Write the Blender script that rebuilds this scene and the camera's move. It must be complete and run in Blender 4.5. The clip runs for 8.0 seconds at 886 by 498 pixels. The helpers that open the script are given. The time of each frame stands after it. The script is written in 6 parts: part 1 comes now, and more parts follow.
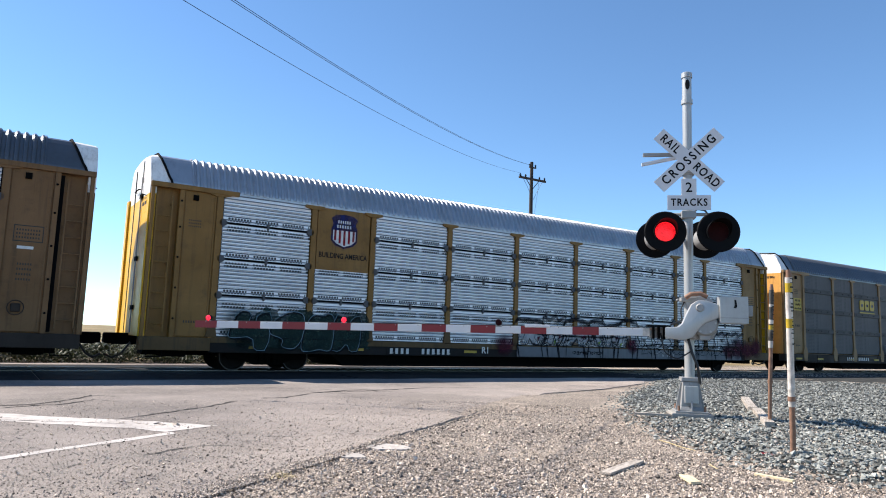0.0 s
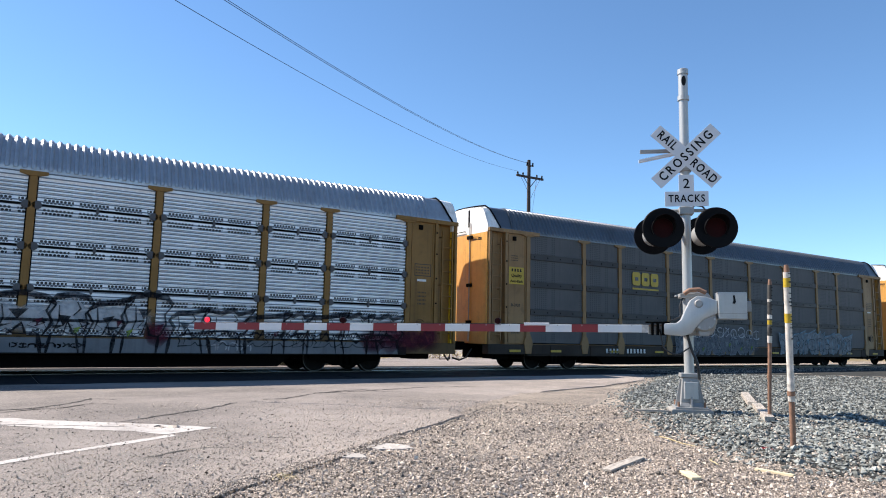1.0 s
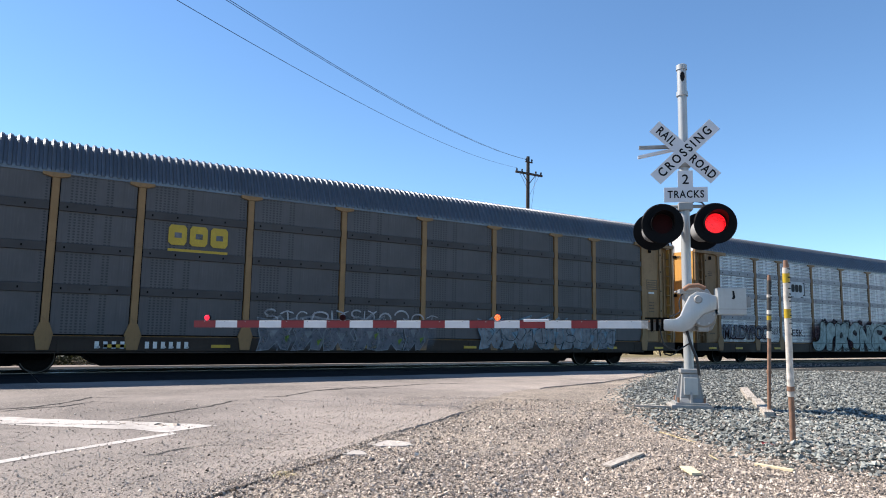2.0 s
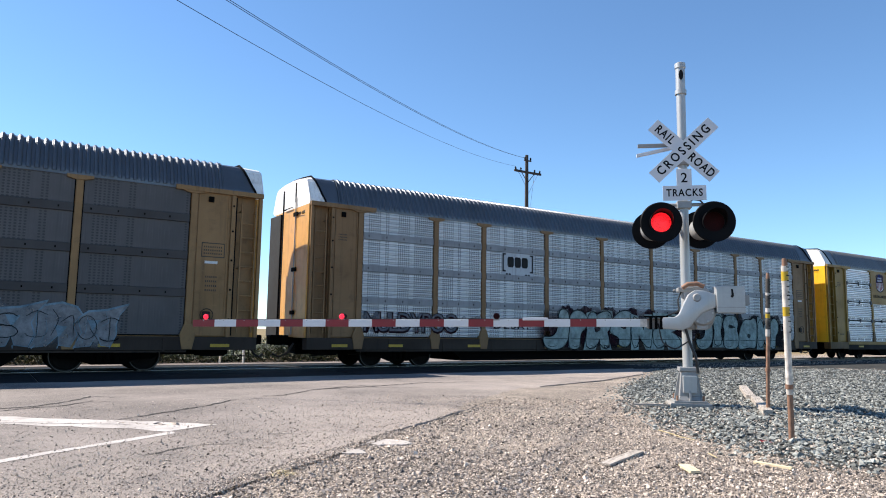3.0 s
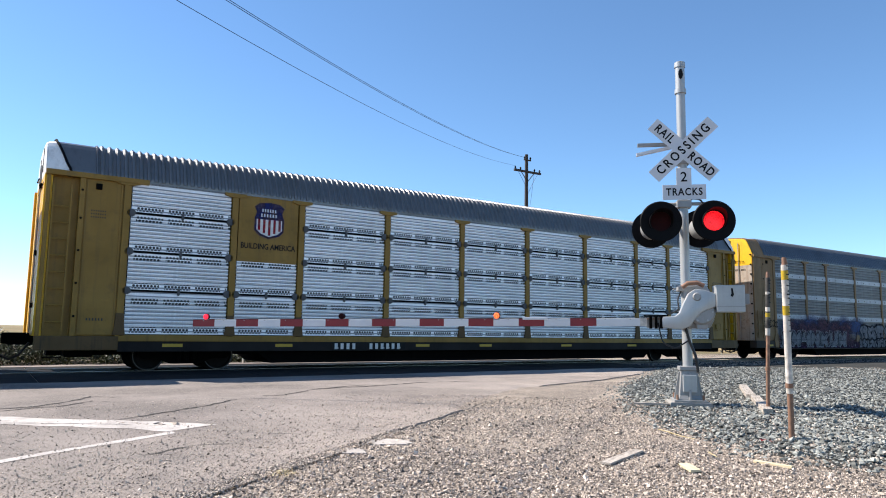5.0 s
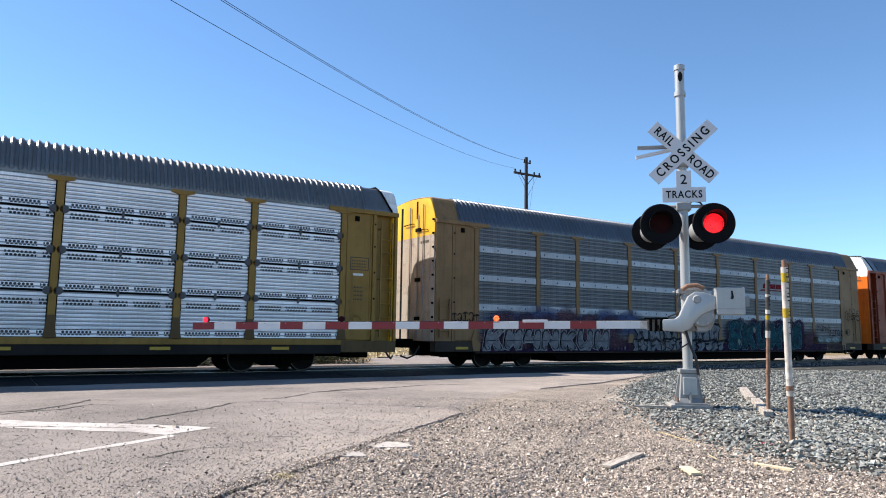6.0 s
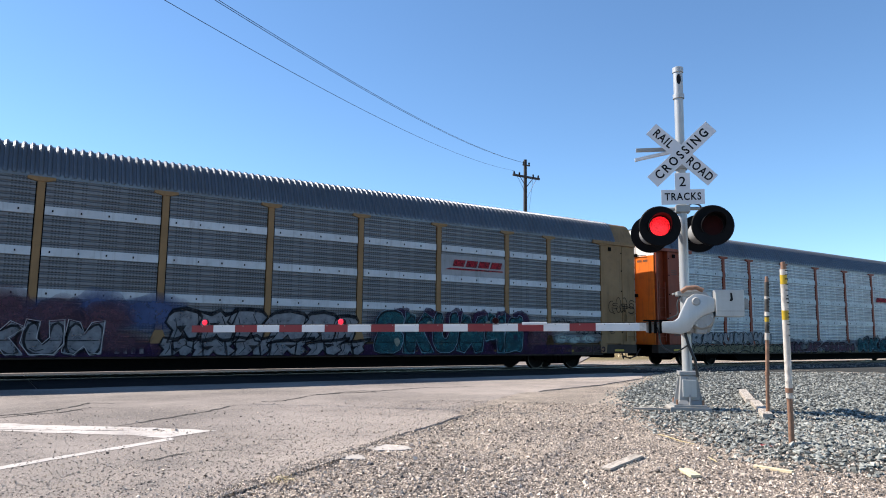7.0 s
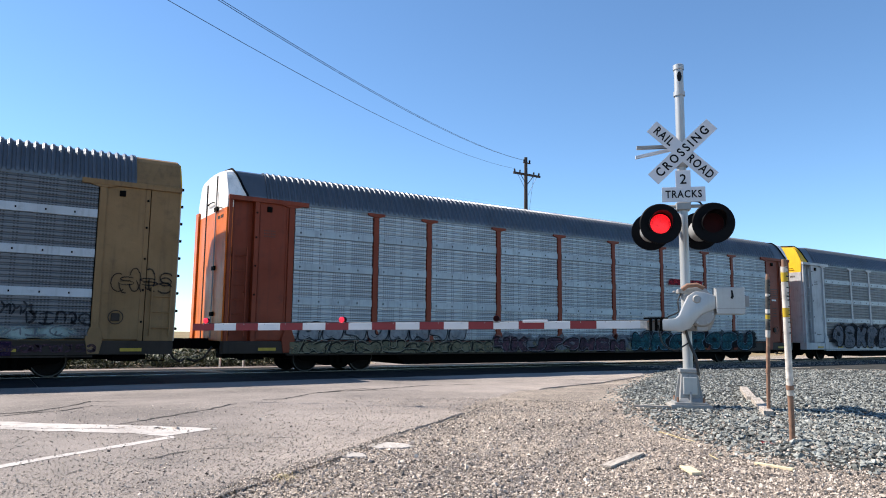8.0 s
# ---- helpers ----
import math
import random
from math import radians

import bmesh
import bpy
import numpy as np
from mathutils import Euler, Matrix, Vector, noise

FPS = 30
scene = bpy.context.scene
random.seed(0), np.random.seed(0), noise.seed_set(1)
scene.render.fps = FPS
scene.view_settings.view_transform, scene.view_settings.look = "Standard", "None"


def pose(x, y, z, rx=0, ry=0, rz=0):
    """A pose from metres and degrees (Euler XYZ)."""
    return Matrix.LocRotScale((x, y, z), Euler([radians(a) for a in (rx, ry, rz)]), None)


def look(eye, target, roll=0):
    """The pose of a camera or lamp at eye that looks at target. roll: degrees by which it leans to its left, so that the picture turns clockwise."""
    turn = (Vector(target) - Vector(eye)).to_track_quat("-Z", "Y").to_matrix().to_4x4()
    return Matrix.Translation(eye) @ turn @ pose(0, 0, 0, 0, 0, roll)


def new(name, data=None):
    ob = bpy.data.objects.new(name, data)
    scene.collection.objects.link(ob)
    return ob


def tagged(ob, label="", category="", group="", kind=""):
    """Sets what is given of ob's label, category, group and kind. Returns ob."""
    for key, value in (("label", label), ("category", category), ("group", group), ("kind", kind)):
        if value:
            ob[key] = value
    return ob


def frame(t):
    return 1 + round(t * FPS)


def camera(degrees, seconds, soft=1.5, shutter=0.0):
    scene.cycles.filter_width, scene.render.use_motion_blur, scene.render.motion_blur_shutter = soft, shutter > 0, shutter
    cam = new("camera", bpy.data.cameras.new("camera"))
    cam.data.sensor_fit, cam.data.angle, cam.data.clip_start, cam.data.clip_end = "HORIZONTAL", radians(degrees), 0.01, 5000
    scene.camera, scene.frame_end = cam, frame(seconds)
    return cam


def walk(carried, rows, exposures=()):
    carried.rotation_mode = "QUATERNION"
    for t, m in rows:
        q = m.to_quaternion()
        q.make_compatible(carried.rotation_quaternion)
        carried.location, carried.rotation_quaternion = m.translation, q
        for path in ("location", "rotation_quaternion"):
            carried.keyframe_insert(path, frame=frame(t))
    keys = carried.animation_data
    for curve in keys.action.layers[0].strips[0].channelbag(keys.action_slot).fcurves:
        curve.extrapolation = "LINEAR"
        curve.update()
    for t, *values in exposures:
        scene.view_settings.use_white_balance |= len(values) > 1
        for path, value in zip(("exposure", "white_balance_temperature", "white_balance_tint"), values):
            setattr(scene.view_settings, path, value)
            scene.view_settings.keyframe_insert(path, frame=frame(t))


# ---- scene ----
# ---- camera: hand-held at one spot; seconds, yaw, pitch and roll in degrees ----
EYE = (0.0, 0.0, 1.17)
SWAY = [
    (0.0, 33.0367, 7.1792, 1.9595),
    (0.5, 33.0572, 7.1949, 1.5489),
    (1.0, 33.1807, 7.1057, 1.2576),
    (1.5, 33.2104, 6.9597, 1.0862),
    (3.0, 33.3315, 6.7492, 0.8796),
    (3.5, 33.3659, 6.6821, 0.8335),
    (4.0, 33.3696, 6.6269, 0.7965),
    (4.5, 33.3532, 6.6493, 0.7930),
    (6.0, 33.3491, 6.9386, 0.7390),
    (6.5, 33.4099, 7.0687, 0.6602),
    (7.0, 33.4162, 7.1449, 0.6549),
    (7.5, 33.4186, 7.1406, 0.6324),
    (8.0, 33.3660, 6.9703, 0.5767),
]


def aim(yaw, pitch, roll):
    a, p = radians(yaw), radians(pitch)
    way = Vector((math.sin(a) * math.cos(p), math.cos(a) * math.cos(p), math.sin(p)))
    return look(EYE, Vector(EYE) + way, ROLL_SIGN * roll)


ROLL_SIGN = 1
cam = camera(65.07, 8.0, soft=1.0)
walk(cam, [(t, aim(a, b, c)) for t, a, b, c in SWAY])

# ---- world, sun, exposure ----
SUN_WAY = Vector((-1.0, 1.12, 1.5)).normalized()
world = bpy.data.worlds.new("sky")
scene.world = world
world.use_nodes = True
sky = world.node_tree.nodes.new("ShaderNodeTexSky")
sky.sky_type, sky.sun_disc = "NISHITA", False
sky.sun_elevation = math.asin(SUN_WAY.z)
sky.sun_rotation = math.atan2(SUN_WAY.x, SUN_WAY.y)
sky.air_density, sky.dust_density, sky.ozone_density, sky.altitude = 0.8, 0.0, 2.0, 0
deep = world.node_tree.nodes.new("ShaderNodeMix")
deep.data_type, deep.blend_type = "RGBA", "MULTIPLY"
deep.inputs[0].default_value = 1.0
deep.inputs[7].default_value = (0.81, 1.0, 1.1, 1.0)
world.node_tree.links.new(sky.outputs[0], deep.inputs[6])
world.node_tree.links.new(deep.outputs[2], world.node_tree.nodes["Background"].inputs[0])
world.node_tree.nodes["Background"].inputs[1].default_value = 0.1
sun = new("sun", bpy.data.lights.new("sun", "SUN"))
sun.data.energy, sun.data.angle, sun.data.color = 5.0, radians(0.53), (1.0, 0.93, 0.85)
sun.matrix_world = look(SUN_WAY * 60, (0, 0, 0))
scene.view_settings.exposure = 0.95


# ---- materials ----
class Graph:
    """Short hands for building node materials."""

    def __init__(self, name, rough=0.6, metal=0.0):
        self.mat = bpy.data.materials.new(name)
        self.mat.use_nodes = True
        self.tree = self.mat.node_tree
        self.shader = self.tree.nodes["Principled BSDF"]
        self.shader.inputs["Roughness"].default_value = rough
        self.shader.inputs["Metallic"].default_value = metal
        self.coord = self.tree.nodes.new("ShaderNodeTexCoord").outputs["Object"]

    def put(self, socket, value):
        if isinstance(value, bpy.types.NodeSocket):
            self.tree.links.new(value, socket)
        elif isinstance(value, tuple):
            socket.default_value = (*value[:3], 1.0)
        else:
            socket.default_value = value

    def noise(self, scale, detail=4.0, stretch=None, rough=0.6):
        node = self.tree.nodes.new("ShaderNodeTexNoise")
        node.inputs["Scale"].default_value, node.inputs["Detail"].default_value = scale, detail
        node.inputs["Roughness"].default_value = rough
        source = self.coord
        if stretch:
            mapping = self.tree.nodes.new("ShaderNodeMapping")
            mapping.inputs["Scale"].default_value = stretch
            self.tree.links.new(source, mapping.inputs["Vector"])
            source = mapping.outputs[0]
        self.tree.links.new(source, node.inputs["Vector"])
        return node.outputs["Fac"]

    def cells(self, scale, output="Distance"):
        node = self.tree.nodes.new("ShaderNodeTexVoronoi")
        node.inputs["Scale"].default_value = scale
        self.tree.links.new(self.coord, node.inputs["Vector"])
        return node.outputs[output]

    def math(self, operation, a, b=0.0):
        node = self.tree.nodes.new("ShaderNodeMath")
        node.operation = operation
        self.put(node.inputs[0], a)
        self.put(node.inputs[1], b)
        return node.outputs[0]

    def band(self, value, low, high, bottom=0.0, top=1.0):
        node = self.tree.nodes.new("ShaderNodeMapRange")
        for k, v in zip(("Value", "From Min", "From Max", "To Min", "To Max"), (value, low, high, bottom, top)):
            self.put(node.inputs[k], v)
        return node.outputs[0]

    def mix(self, fac, a, b):
        node = self.tree.nodes.new("ShaderNodeMix")
        node.data_type = "RGBA"
        self.put(node.inputs[0], fac)
        self.put(node.inputs[6], a)
        self.put(node.inputs[7], b)
        return node.outputs[2]

    def axes(self):
        node = self.tree.nodes.new("ShaderNodeSeparateXYZ")
        self.tree.links.new(self.coord, node.inputs[0])
        return node.outputs

    def random(self):
        return self.tree.nodes.new("ShaderNodeObjectInfo").outputs["Random"]

    def island(self):
        return self.tree.nodes.new("ShaderNodeNewGeometry").outputs["Random Per Island"]

    def done(self, color, bump=None, strength=0.3, distance=0.01, rough=None):
        self.put(self.shader.inputs["Base Color"], color)
        if rough is not None:
            self.put(self.shader.inputs["Roughness"], rough)
        if bump is not None:
            node = self.tree.nodes.new("ShaderNodeBump")
            node.inputs["Strength"].default_value, node.inputs["Distance"].default_value = strength, distance
            self.tree.links.new(bump, node.inputs["Height"])
            self.tree.links.new(node.outputs[0], self.shader.inputs["Normal"])
        return self.mat


def shade(color, k):
    return tuple(c * k for c in color)


def painted(name, color, rough=0.5, metal=0.0, dirt=(0.05, 0.035, 0.025), amount=0.45, streak=True):
    """Weathered paint: blotches, rain streaks and fine grain."""
    g = Graph(name, rough, metal)
    g.shader.inputs["Specular IOR Level"].default_value = 0.3
    blotch = g.band(g.noise(0.9, 5), 0.35, 0.75)
    base = g.mix(blotch, shade(color, 1.08), shade(color, 0.8))
    if streak:
        run = g.band(g.noise(1.0, 6, (9.0, 9.0, 0.45)), 0.52, 0.8, 0.0, amount)
        base = g.mix(run, base, dirt)
    speck = g.band(g.noise(38, 3), 0.62, 0.74, 0.0, amount * 0.8)
    base = g.mix(speck, base, dirt)
    stain = g.band(g.noise(2.6, 8, None, 0.72), 0.54, 0.72, 0.0, amount * 1.1)
    base = g.mix(stain, base, tuple(0.55 * d + 0.3 * c for d, c in zip(dirt, color)))
    rub = g.band(g.noise(1.0, 6, (3.0, 3.0, 14.0)), 0.62, 0.75, 0.0, amount * 0.5)
    base = g.mix(rub, base, shade(color, 1.5))
    return g.done(base, g.noise(26, 4), 0.12, 0.004, g.band(blotch, 0, 1, rough - 0.08, rough + 0.12))


def plain(name, color, rough=0.55, metal=0.0, vary=0.25, scale=12.0, bump=0.15, gloss=0.5):
    g = Graph(name, rough, metal)
    g.shader.inputs["Specular IOR Level"].default_value = gloss
    a = g.mix(g.band(g.noise(scale, 5), 0.3, 0.7), shade(color, 1 + vary), shade(color, 1 - vary))
    a = g.mix(g.band(g.noise(scale * 0.11, 3), 0.35, 0.7), a, shade(color, 1 - 0.7 * vary))
    return g.done(a, g.noise(scale * 4, 4), bump, 0.005)


def perforated(name, color, kind, hole=(0.012, 0.013, 0.015), metal=0.25, rough=0.42, show=1.0, lines=0.55):
    """Sheet steel of a car's side: rows of holes, streaks, dents and painted groove shade."""
    g = Graph(name, rough, metal)
    x, y, z = g.axes()
    # two-scale weathering
    clean = kind == "rows"
    base = g.mix(g.band(g.noise(0.8, 4), 0.35, 0.7), shade(color, 1.12), shade(color, 0.9 if clean else 0.82))
    base = g.mix(g.band(g.noise(1.0, 6, (16, 16, 0.6)), 0.5, 0.8, 0.0, 0.16 if clean else 0.4), base, shade(color, 0.4))
    base = g.mix(g.band(g.random(), 0, 1, 0.0, 0.16 if clean else 0.28), base, shade(color, 0.62))
    base = g.mix(g.band(g.noise(1.0, 5, (30, 30, 1.2)), 0.55, 0.75, 0.0, 0.3), base, shade(color, 1.9))
    if kind == "rows":
        px, pz = 0.085, 0.075
        row = g.math("FLOOR", g.math("DIVIDE", z, pz))
        shifted = g.math("ADD", g.math("DIVIDE", x, px), g.math("MULTIPLY", row, 0.5))
        near = g.math("MINIMUM", z, g.math("SUBTRACT", 0.94, z))
        strip = g.math("MULTIPLY", g.math("GREATER_THAN", near, 0.035), g.math("LESS_THAN", near, 0.185))
        base = g.mix(g.band(g.noise(1.0, 4, (0.5, 1.0, 15.0)), 0.45, 0.68, 0.0, 0.4), base, (0.28, 0.31, 0.36))
        # rib recesses darkened in the colour, as shade between the ribs
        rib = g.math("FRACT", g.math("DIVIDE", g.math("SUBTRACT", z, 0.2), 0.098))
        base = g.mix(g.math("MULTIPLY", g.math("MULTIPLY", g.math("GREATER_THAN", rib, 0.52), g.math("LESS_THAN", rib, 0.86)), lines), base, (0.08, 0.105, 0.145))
        gaps = g.math("GREATER_THAN", g.math("FRACT", g.math("DIVIDE", x, 0.78)), 0.16)
        strip = g.math("MULTIPLY", strip, gaps)
        size = 0.41
    else:
        px, pz = (0.075, 0.066) if kind == "fine" else (0.1, 0.07)
        shifted = g.math("DIVIDE", x, px)
        column = g.math("FLOOR", g.math("MULTIPLY", shifted, 0.5))
        wob = g.math("FRACT", g.math("MULTIPLY", g.math("SINE", g.math("MULTIPLY", column, 12.9898)), 437.58))
        strip = g.math("GREATER_THAN", wob, 0.45 if kind == "fine" else 0.6)
        size = 0.31
    ax = g.math("SUBTRACT", g.math("FRACT", shifted), 0.5)
    az = g.math("SUBTRACT", g.math("FRACT", g.math("DIVIDE", z, pz)), 0.5)
    dist = g.math("SQRT", g.math("ADD", g.math("MULTIPLY", ax, ax), g.math("MULTIPLY", az, az)))
    holes = g.math("MULTIPLY", g.math("MULTIPLY", g.math("LESS_THAN", dist, size), strip), show)
    if kind != "rows":
        # a line of shade painted along each pressed groove
        groove_shade = g.math("LESS_THAN", g.math("FRACT", g.math("DIVIDE", z, 0.14)), 0.16)
        base = g.mix(g.math("MULTIPLY", groove_shade, lines), base, shade(color, 0.3))
    base = g.mix(holes, base, hole)
    metal_out = g.math("MULTIPLY", g.math("SUBTRACT", 1.0, holes), metal)
    g.put(g.shader.inputs["Metallic"], metal_out)
    return g.done(base, g.noise(9, 4), 0.1, 0.006)


def glowing(name, color, strength):
    g = Graph(name, 0.35)
    dots = g.band(g.cells(52), 0.25, 0.62, 1.0, 0.25)
    g.put(g.shader.inputs["Emission Color"], color)
    g.put(g.shader.inputs["Emission Strength"], g.math("MULTIPLY", dots, strength))
    return g.done(shade(color, 0.4))


def ground_material():
    g = Graph("dusty_gravel", 0.95)
    g.shader.inputs["Specular IOR Level"].default_value = 0.2
    x, y, z = g.axes()
    stones = g.cells(50, "Color")
    tint = g.tree.nodes.new("ShaderNodeSeparateColor")
    g.tree.links.new(stones, tint.inputs[0])
    pale = g.mix(tint.outputs[0], (0.19, 0.15, 0.12), (0.9, 0.75, 0.62))
    # small shadows between the stones, put into the colour
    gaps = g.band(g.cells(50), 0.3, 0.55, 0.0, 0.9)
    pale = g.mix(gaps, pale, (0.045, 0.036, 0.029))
    grain = g.band(g.noise(120, 6, None, 0.8), 0.36, 0.68)
    pale = g.mix(0.28, pale, g.mix(grain, (0.09, 0.073, 0.058), (0.66, 0.57, 0.485)))
    dust = g.band(g.noise(0.7, 6), 0.46, 0.7, 0.0, 0.55)
    pale = g.mix(dust, pale, (0.54, 0.45, 0.36))
    damp = g.band(g.noise(1.3, 6), 0.58, 0.78, 0.0, 0.4)
    pale = g.mix(damp, pale, (0.12, 0.097, 0.078))
    field = g.mix(g.band(g.noise(0.06, 5), 0.4, 0.62), (0.26, 0.19, 0.1), (0.15, 0.125, 0.06))
    color = g.mix(g.band(y, 24.0, 28.0), pale, field)
    high = g.math("ADD", g.noise(120, 5, None, 0.75), g.math("MULTIPLY", g.cells(50), -0.9))
    return g.done(color, high, 0.75, 0.02)


def road_material():
    g = Graph("worn_asphalt", 0.9)
    g.shader.inputs["Specular IOR Level"].default_value = 0.25
    chips = g.tree.nodes.new("ShaderNodeSeparateColor")
    g.tree.links.new(g.cells(70, "Color"), chips.inputs[0])
    tone = g.mix(chips.outputs[1], (0.085, 0.073, 0.066), (0.49, 0.424, 0.38))
    # spaces between chips darkened in the colour like tiny shadows
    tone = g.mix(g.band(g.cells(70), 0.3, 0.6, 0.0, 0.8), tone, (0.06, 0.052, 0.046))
    grain = g.band(g.noise(150, 5, None, 0.8), 0.36, 0.68)
    tone = g.mix(0.35, tone, g.mix(grain, (0.085, 0.073, 0.066), (0.33, 0.29, 0.265)))
    worn = g.band(g.noise(0.35, 6), 0.4, 0.62)
    tone = g.mix(g.math("MULTIPLY", worn, 0.5), tone, (0.39, 0.335, 0.3))
    lanes = g.band(g.noise(1.0, 5, (0.35, 1.3, 1.0)), 0.5, 0.75, 0.0, 0.6)
    tone = g.mix(g.math("MULTIPLY", lanes, 0.8), tone, (0.16, 0.139, 0.128))
    x, y, z = g.axes()
    inward = g.math("SUBTRACT", g.math("SUBTRACT", y, g.math("MULTIPLY", x, 0.72)), 4.2)
    drift = g.math("MULTIPLY", g.band(inward, 0.2, 3.4, 1.0, 0.0), g.band(g.noise(1.1, 6, None, 0.7), 0.3, 0.62))
    grit = g.mix(g.band(g.noise(60, 5, None, 0.8), 0.4, 0.6), (0.15, 0.12, 0.1), (0.66, 0.56, 0.48))
    tone = g.mix(g.math("MULTIPLY", drift, 0.7), tone, grit)
    pits = g.math("MULTIPLY", g.math("LESS_THAN", g.cells(13), 0.13), g.band(g.noise(2.0, 3), 0.45, 0.6))
    tone = g.mix(g.math("MULTIPLY", pits, 0.7), tone, (0.05, 0.042, 0.036))
    return g.done(tone, g.math("ADD", g.noise(170, 5, None, 0.8), g.math("MULTIPLY", g.cells(70), -0.8)), 0.6, 0.012)


def stones_material(name, a, b):
    g = Graph(name, 0.85)
    tone = g.mix(g.island(), a, b)
    tone = g.mix(g.band(g.noise(30, 4), 0.45, 0.75, 0.0, 0.35), tone, (0.26, 0.26, 0.25))
    return g.done(tone, g.noise(90, 4), 0.3, 0.004)


def wood_material(name, a, b):
    g = Graph(name, 0.85)
    grain = g.band(g.noise(3.0, 6, (2.0, 22.0, 22.0)), 0.35, 0.68)
    return g.done(g.mix(grain, a, b), grain, 0.3, 0.004)


def line_paint_material():
    g = Graph("worn_road_paint", 0.7)
    wear = g.band(g.noise(7, 7, None, 0.75), 0.52, 0.66, 0.0, 0.75)
    fine = g.band(g.noise(110, 4, None, 0.8), 0.52, 0.7, 0.0, 0.45)
    tone = g.mix(g.band(g.noise(1.6, 6, None, 0.7), 0.46, 0.62, 0.0, 0.7), (0.5, 0.455, 0.42), (0.31, 0.272, 0.25))
    tone = g.mix(wear, tone, (0.24, 0.21, 0.19))
    return g.done(g.mix(fine, tone, (0.3, 0.275, 0.255)), g.noise(130, 4), 0.3, 0.005)


M_GROUND, M_ROAD, M_LINE = ground_material(), road_material(), line_paint_material()
M_CRACK = plain("dark_crack", (0.028, 0.025, 0.022), 0.95, 0, 0.4, 30, 0.5)
M_BALLAST = stones_material("crushed_rock", (0.03, 0.033, 0.03), (0.36, 0.365, 0.33))
# rock darkened to carry the train's shadow along the track
M_SHADEROCK = stones_material("shade_dark_rock", (0.012, 0.012, 0.012), (0.07, 0.068, 0.064))
M_BALLASTBED = plain("dark_rock_bed", (0.055, 0.055, 0.051), 0.95, 0, 0.6, 40, 1.0, 0.1)
M_PEBBLE = stones_material("pebbles", (0.05, 0.037, 0.028), (0.77, 0.63, 0.51))
M_RAIL = plain("rail_steel", (0.1, 0.085, 0.075), 0.45, 0.7, 0.3, 9)
M_RAILTOP = plain("polished_steel", (0.5, 0.5, 0.5), 0.25, 1.0, 0.1, 9, 0.05)
M_TIE = wood_material("creosoted_wood", (0.05, 0.038, 0.03), (0.1, 0.08, 0.065))
# crossing panels: the train's shadow is put into this dark colour
M_PANEL_X = plain("shadow_dark_panel", (0.016, 0.017, 0.019), 0.85, 0, 0.4, 5, 0.4, 0.12)
M_ALU = painted("silver_paint", (0.41, 0.415, 0.41), 0.42, 0.35, (0.25, 0.23, 0.2), 0.3)
M_GREYPAINT = painted("grey_cast_iron", (0.3, 0.3, 0.295), 0.5, 0.2, (0.2, 0.17, 0.13), 0.35)
M_SIGNWHITE = plain("white_sign_sheet", (0.6, 0.6, 0.62), 0.45, 0, 0.05, 8, 0.03)
M_BLACK = plain("black_sign_ink", (0.007, 0.007, 0.008), 0.6, 0, 0.2, 20, 0.03, 0.2)
M_LAMPBLACK = plain("lamp_black", (0.004, 0.004, 0.005), 0.55, 0, 0.3, 14, 0.08, 0.1)
M_UNLIT = plain("unlit_lens_cover", (0.02, 0.0012, 0.002), 0.6, 0, 0.4, 60, 0.2, 0.1)
M_LED = glowing("red_led", (1.0, 0.012, 0.02), 1.15)
M_GATELED = glowing("gate_led", (1.0, 0.02, 0.05), 1.6)
M_AMBER = glowing("gate_led_orange", (1.0, 0.12, 0.03), 2.2)
M_ARMWHITE = plain("gate_white", (0.62, 0.63, 0.64), 0.4, 0, 0.07, 6, 0.03)
M_ARMRED = plain("gate_red", (0.21, 0.008, 0.014), 0.4, 0, 0.12, 6, 0.03)
M_CABLE = plain("black_cable", (0.012, 0.012, 0.013), 0.5, 0, 0.2, 20)
M_WIRE = plain("wire", (0.02, 0.022, 0.026), 0.5, 0.2, 0.1, 3)
M_DARKWRAP = plain("dark_mottled_wrap", (0.085, 0.078, 0.07), 0.75, 0, 0.95, 11)
M_POLE = wood_material("pole_wood", (0.022, 0.018, 0.016), (0.055, 0.045, 0.04))
M_CONCRETE = plain("concrete", (0.33, 0.31, 0.28), 0.9, 0, 0.25, 7, 0.4)
M_TIMBER = wood_material("grey_timber", (0.2, 0.17, 0.14), (0.55, 0.48, 0.41))
M_SPLINTER = wood_material("pale_wood", (0.5, 0.4, 0.25), (0.72, 0.62, 0.42))
M_RUSTPOST = plain("rusty_marker", (0.25, 0.135, 0.085), 0.7, 0, 0.35, 15, 0.3)
M_WRAP = plain("marker_label", (0.58, 0.53, 0.47), 0.55, 0, 0.4, 17)
M_YELLOW = plain("label_yellow", (0.45, 0.3, 0.015), 0.5, 0, 0.2, 14)
M_WHITEPOST = plain("white_post", (0.75, 0.75, 0.73), 0.6, 0, 0.1, 8)
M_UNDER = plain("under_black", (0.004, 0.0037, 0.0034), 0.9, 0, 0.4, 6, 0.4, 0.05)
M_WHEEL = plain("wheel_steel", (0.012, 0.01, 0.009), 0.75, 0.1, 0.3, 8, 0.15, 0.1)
M_TREAD = plain("wheel_rim", (0.07, 0.065, 0.06), 0.45, 0.7, 0.15, 8)
M_STENCIL = plain("stencil_white", (0.62, 0.62, 0.6), 0.6, 0, 0.15, 14)
M_STENCILDARK = plain("stencil_dark", (0.035, 0.028, 0.022), 0.6, 0, 0.3, 14)
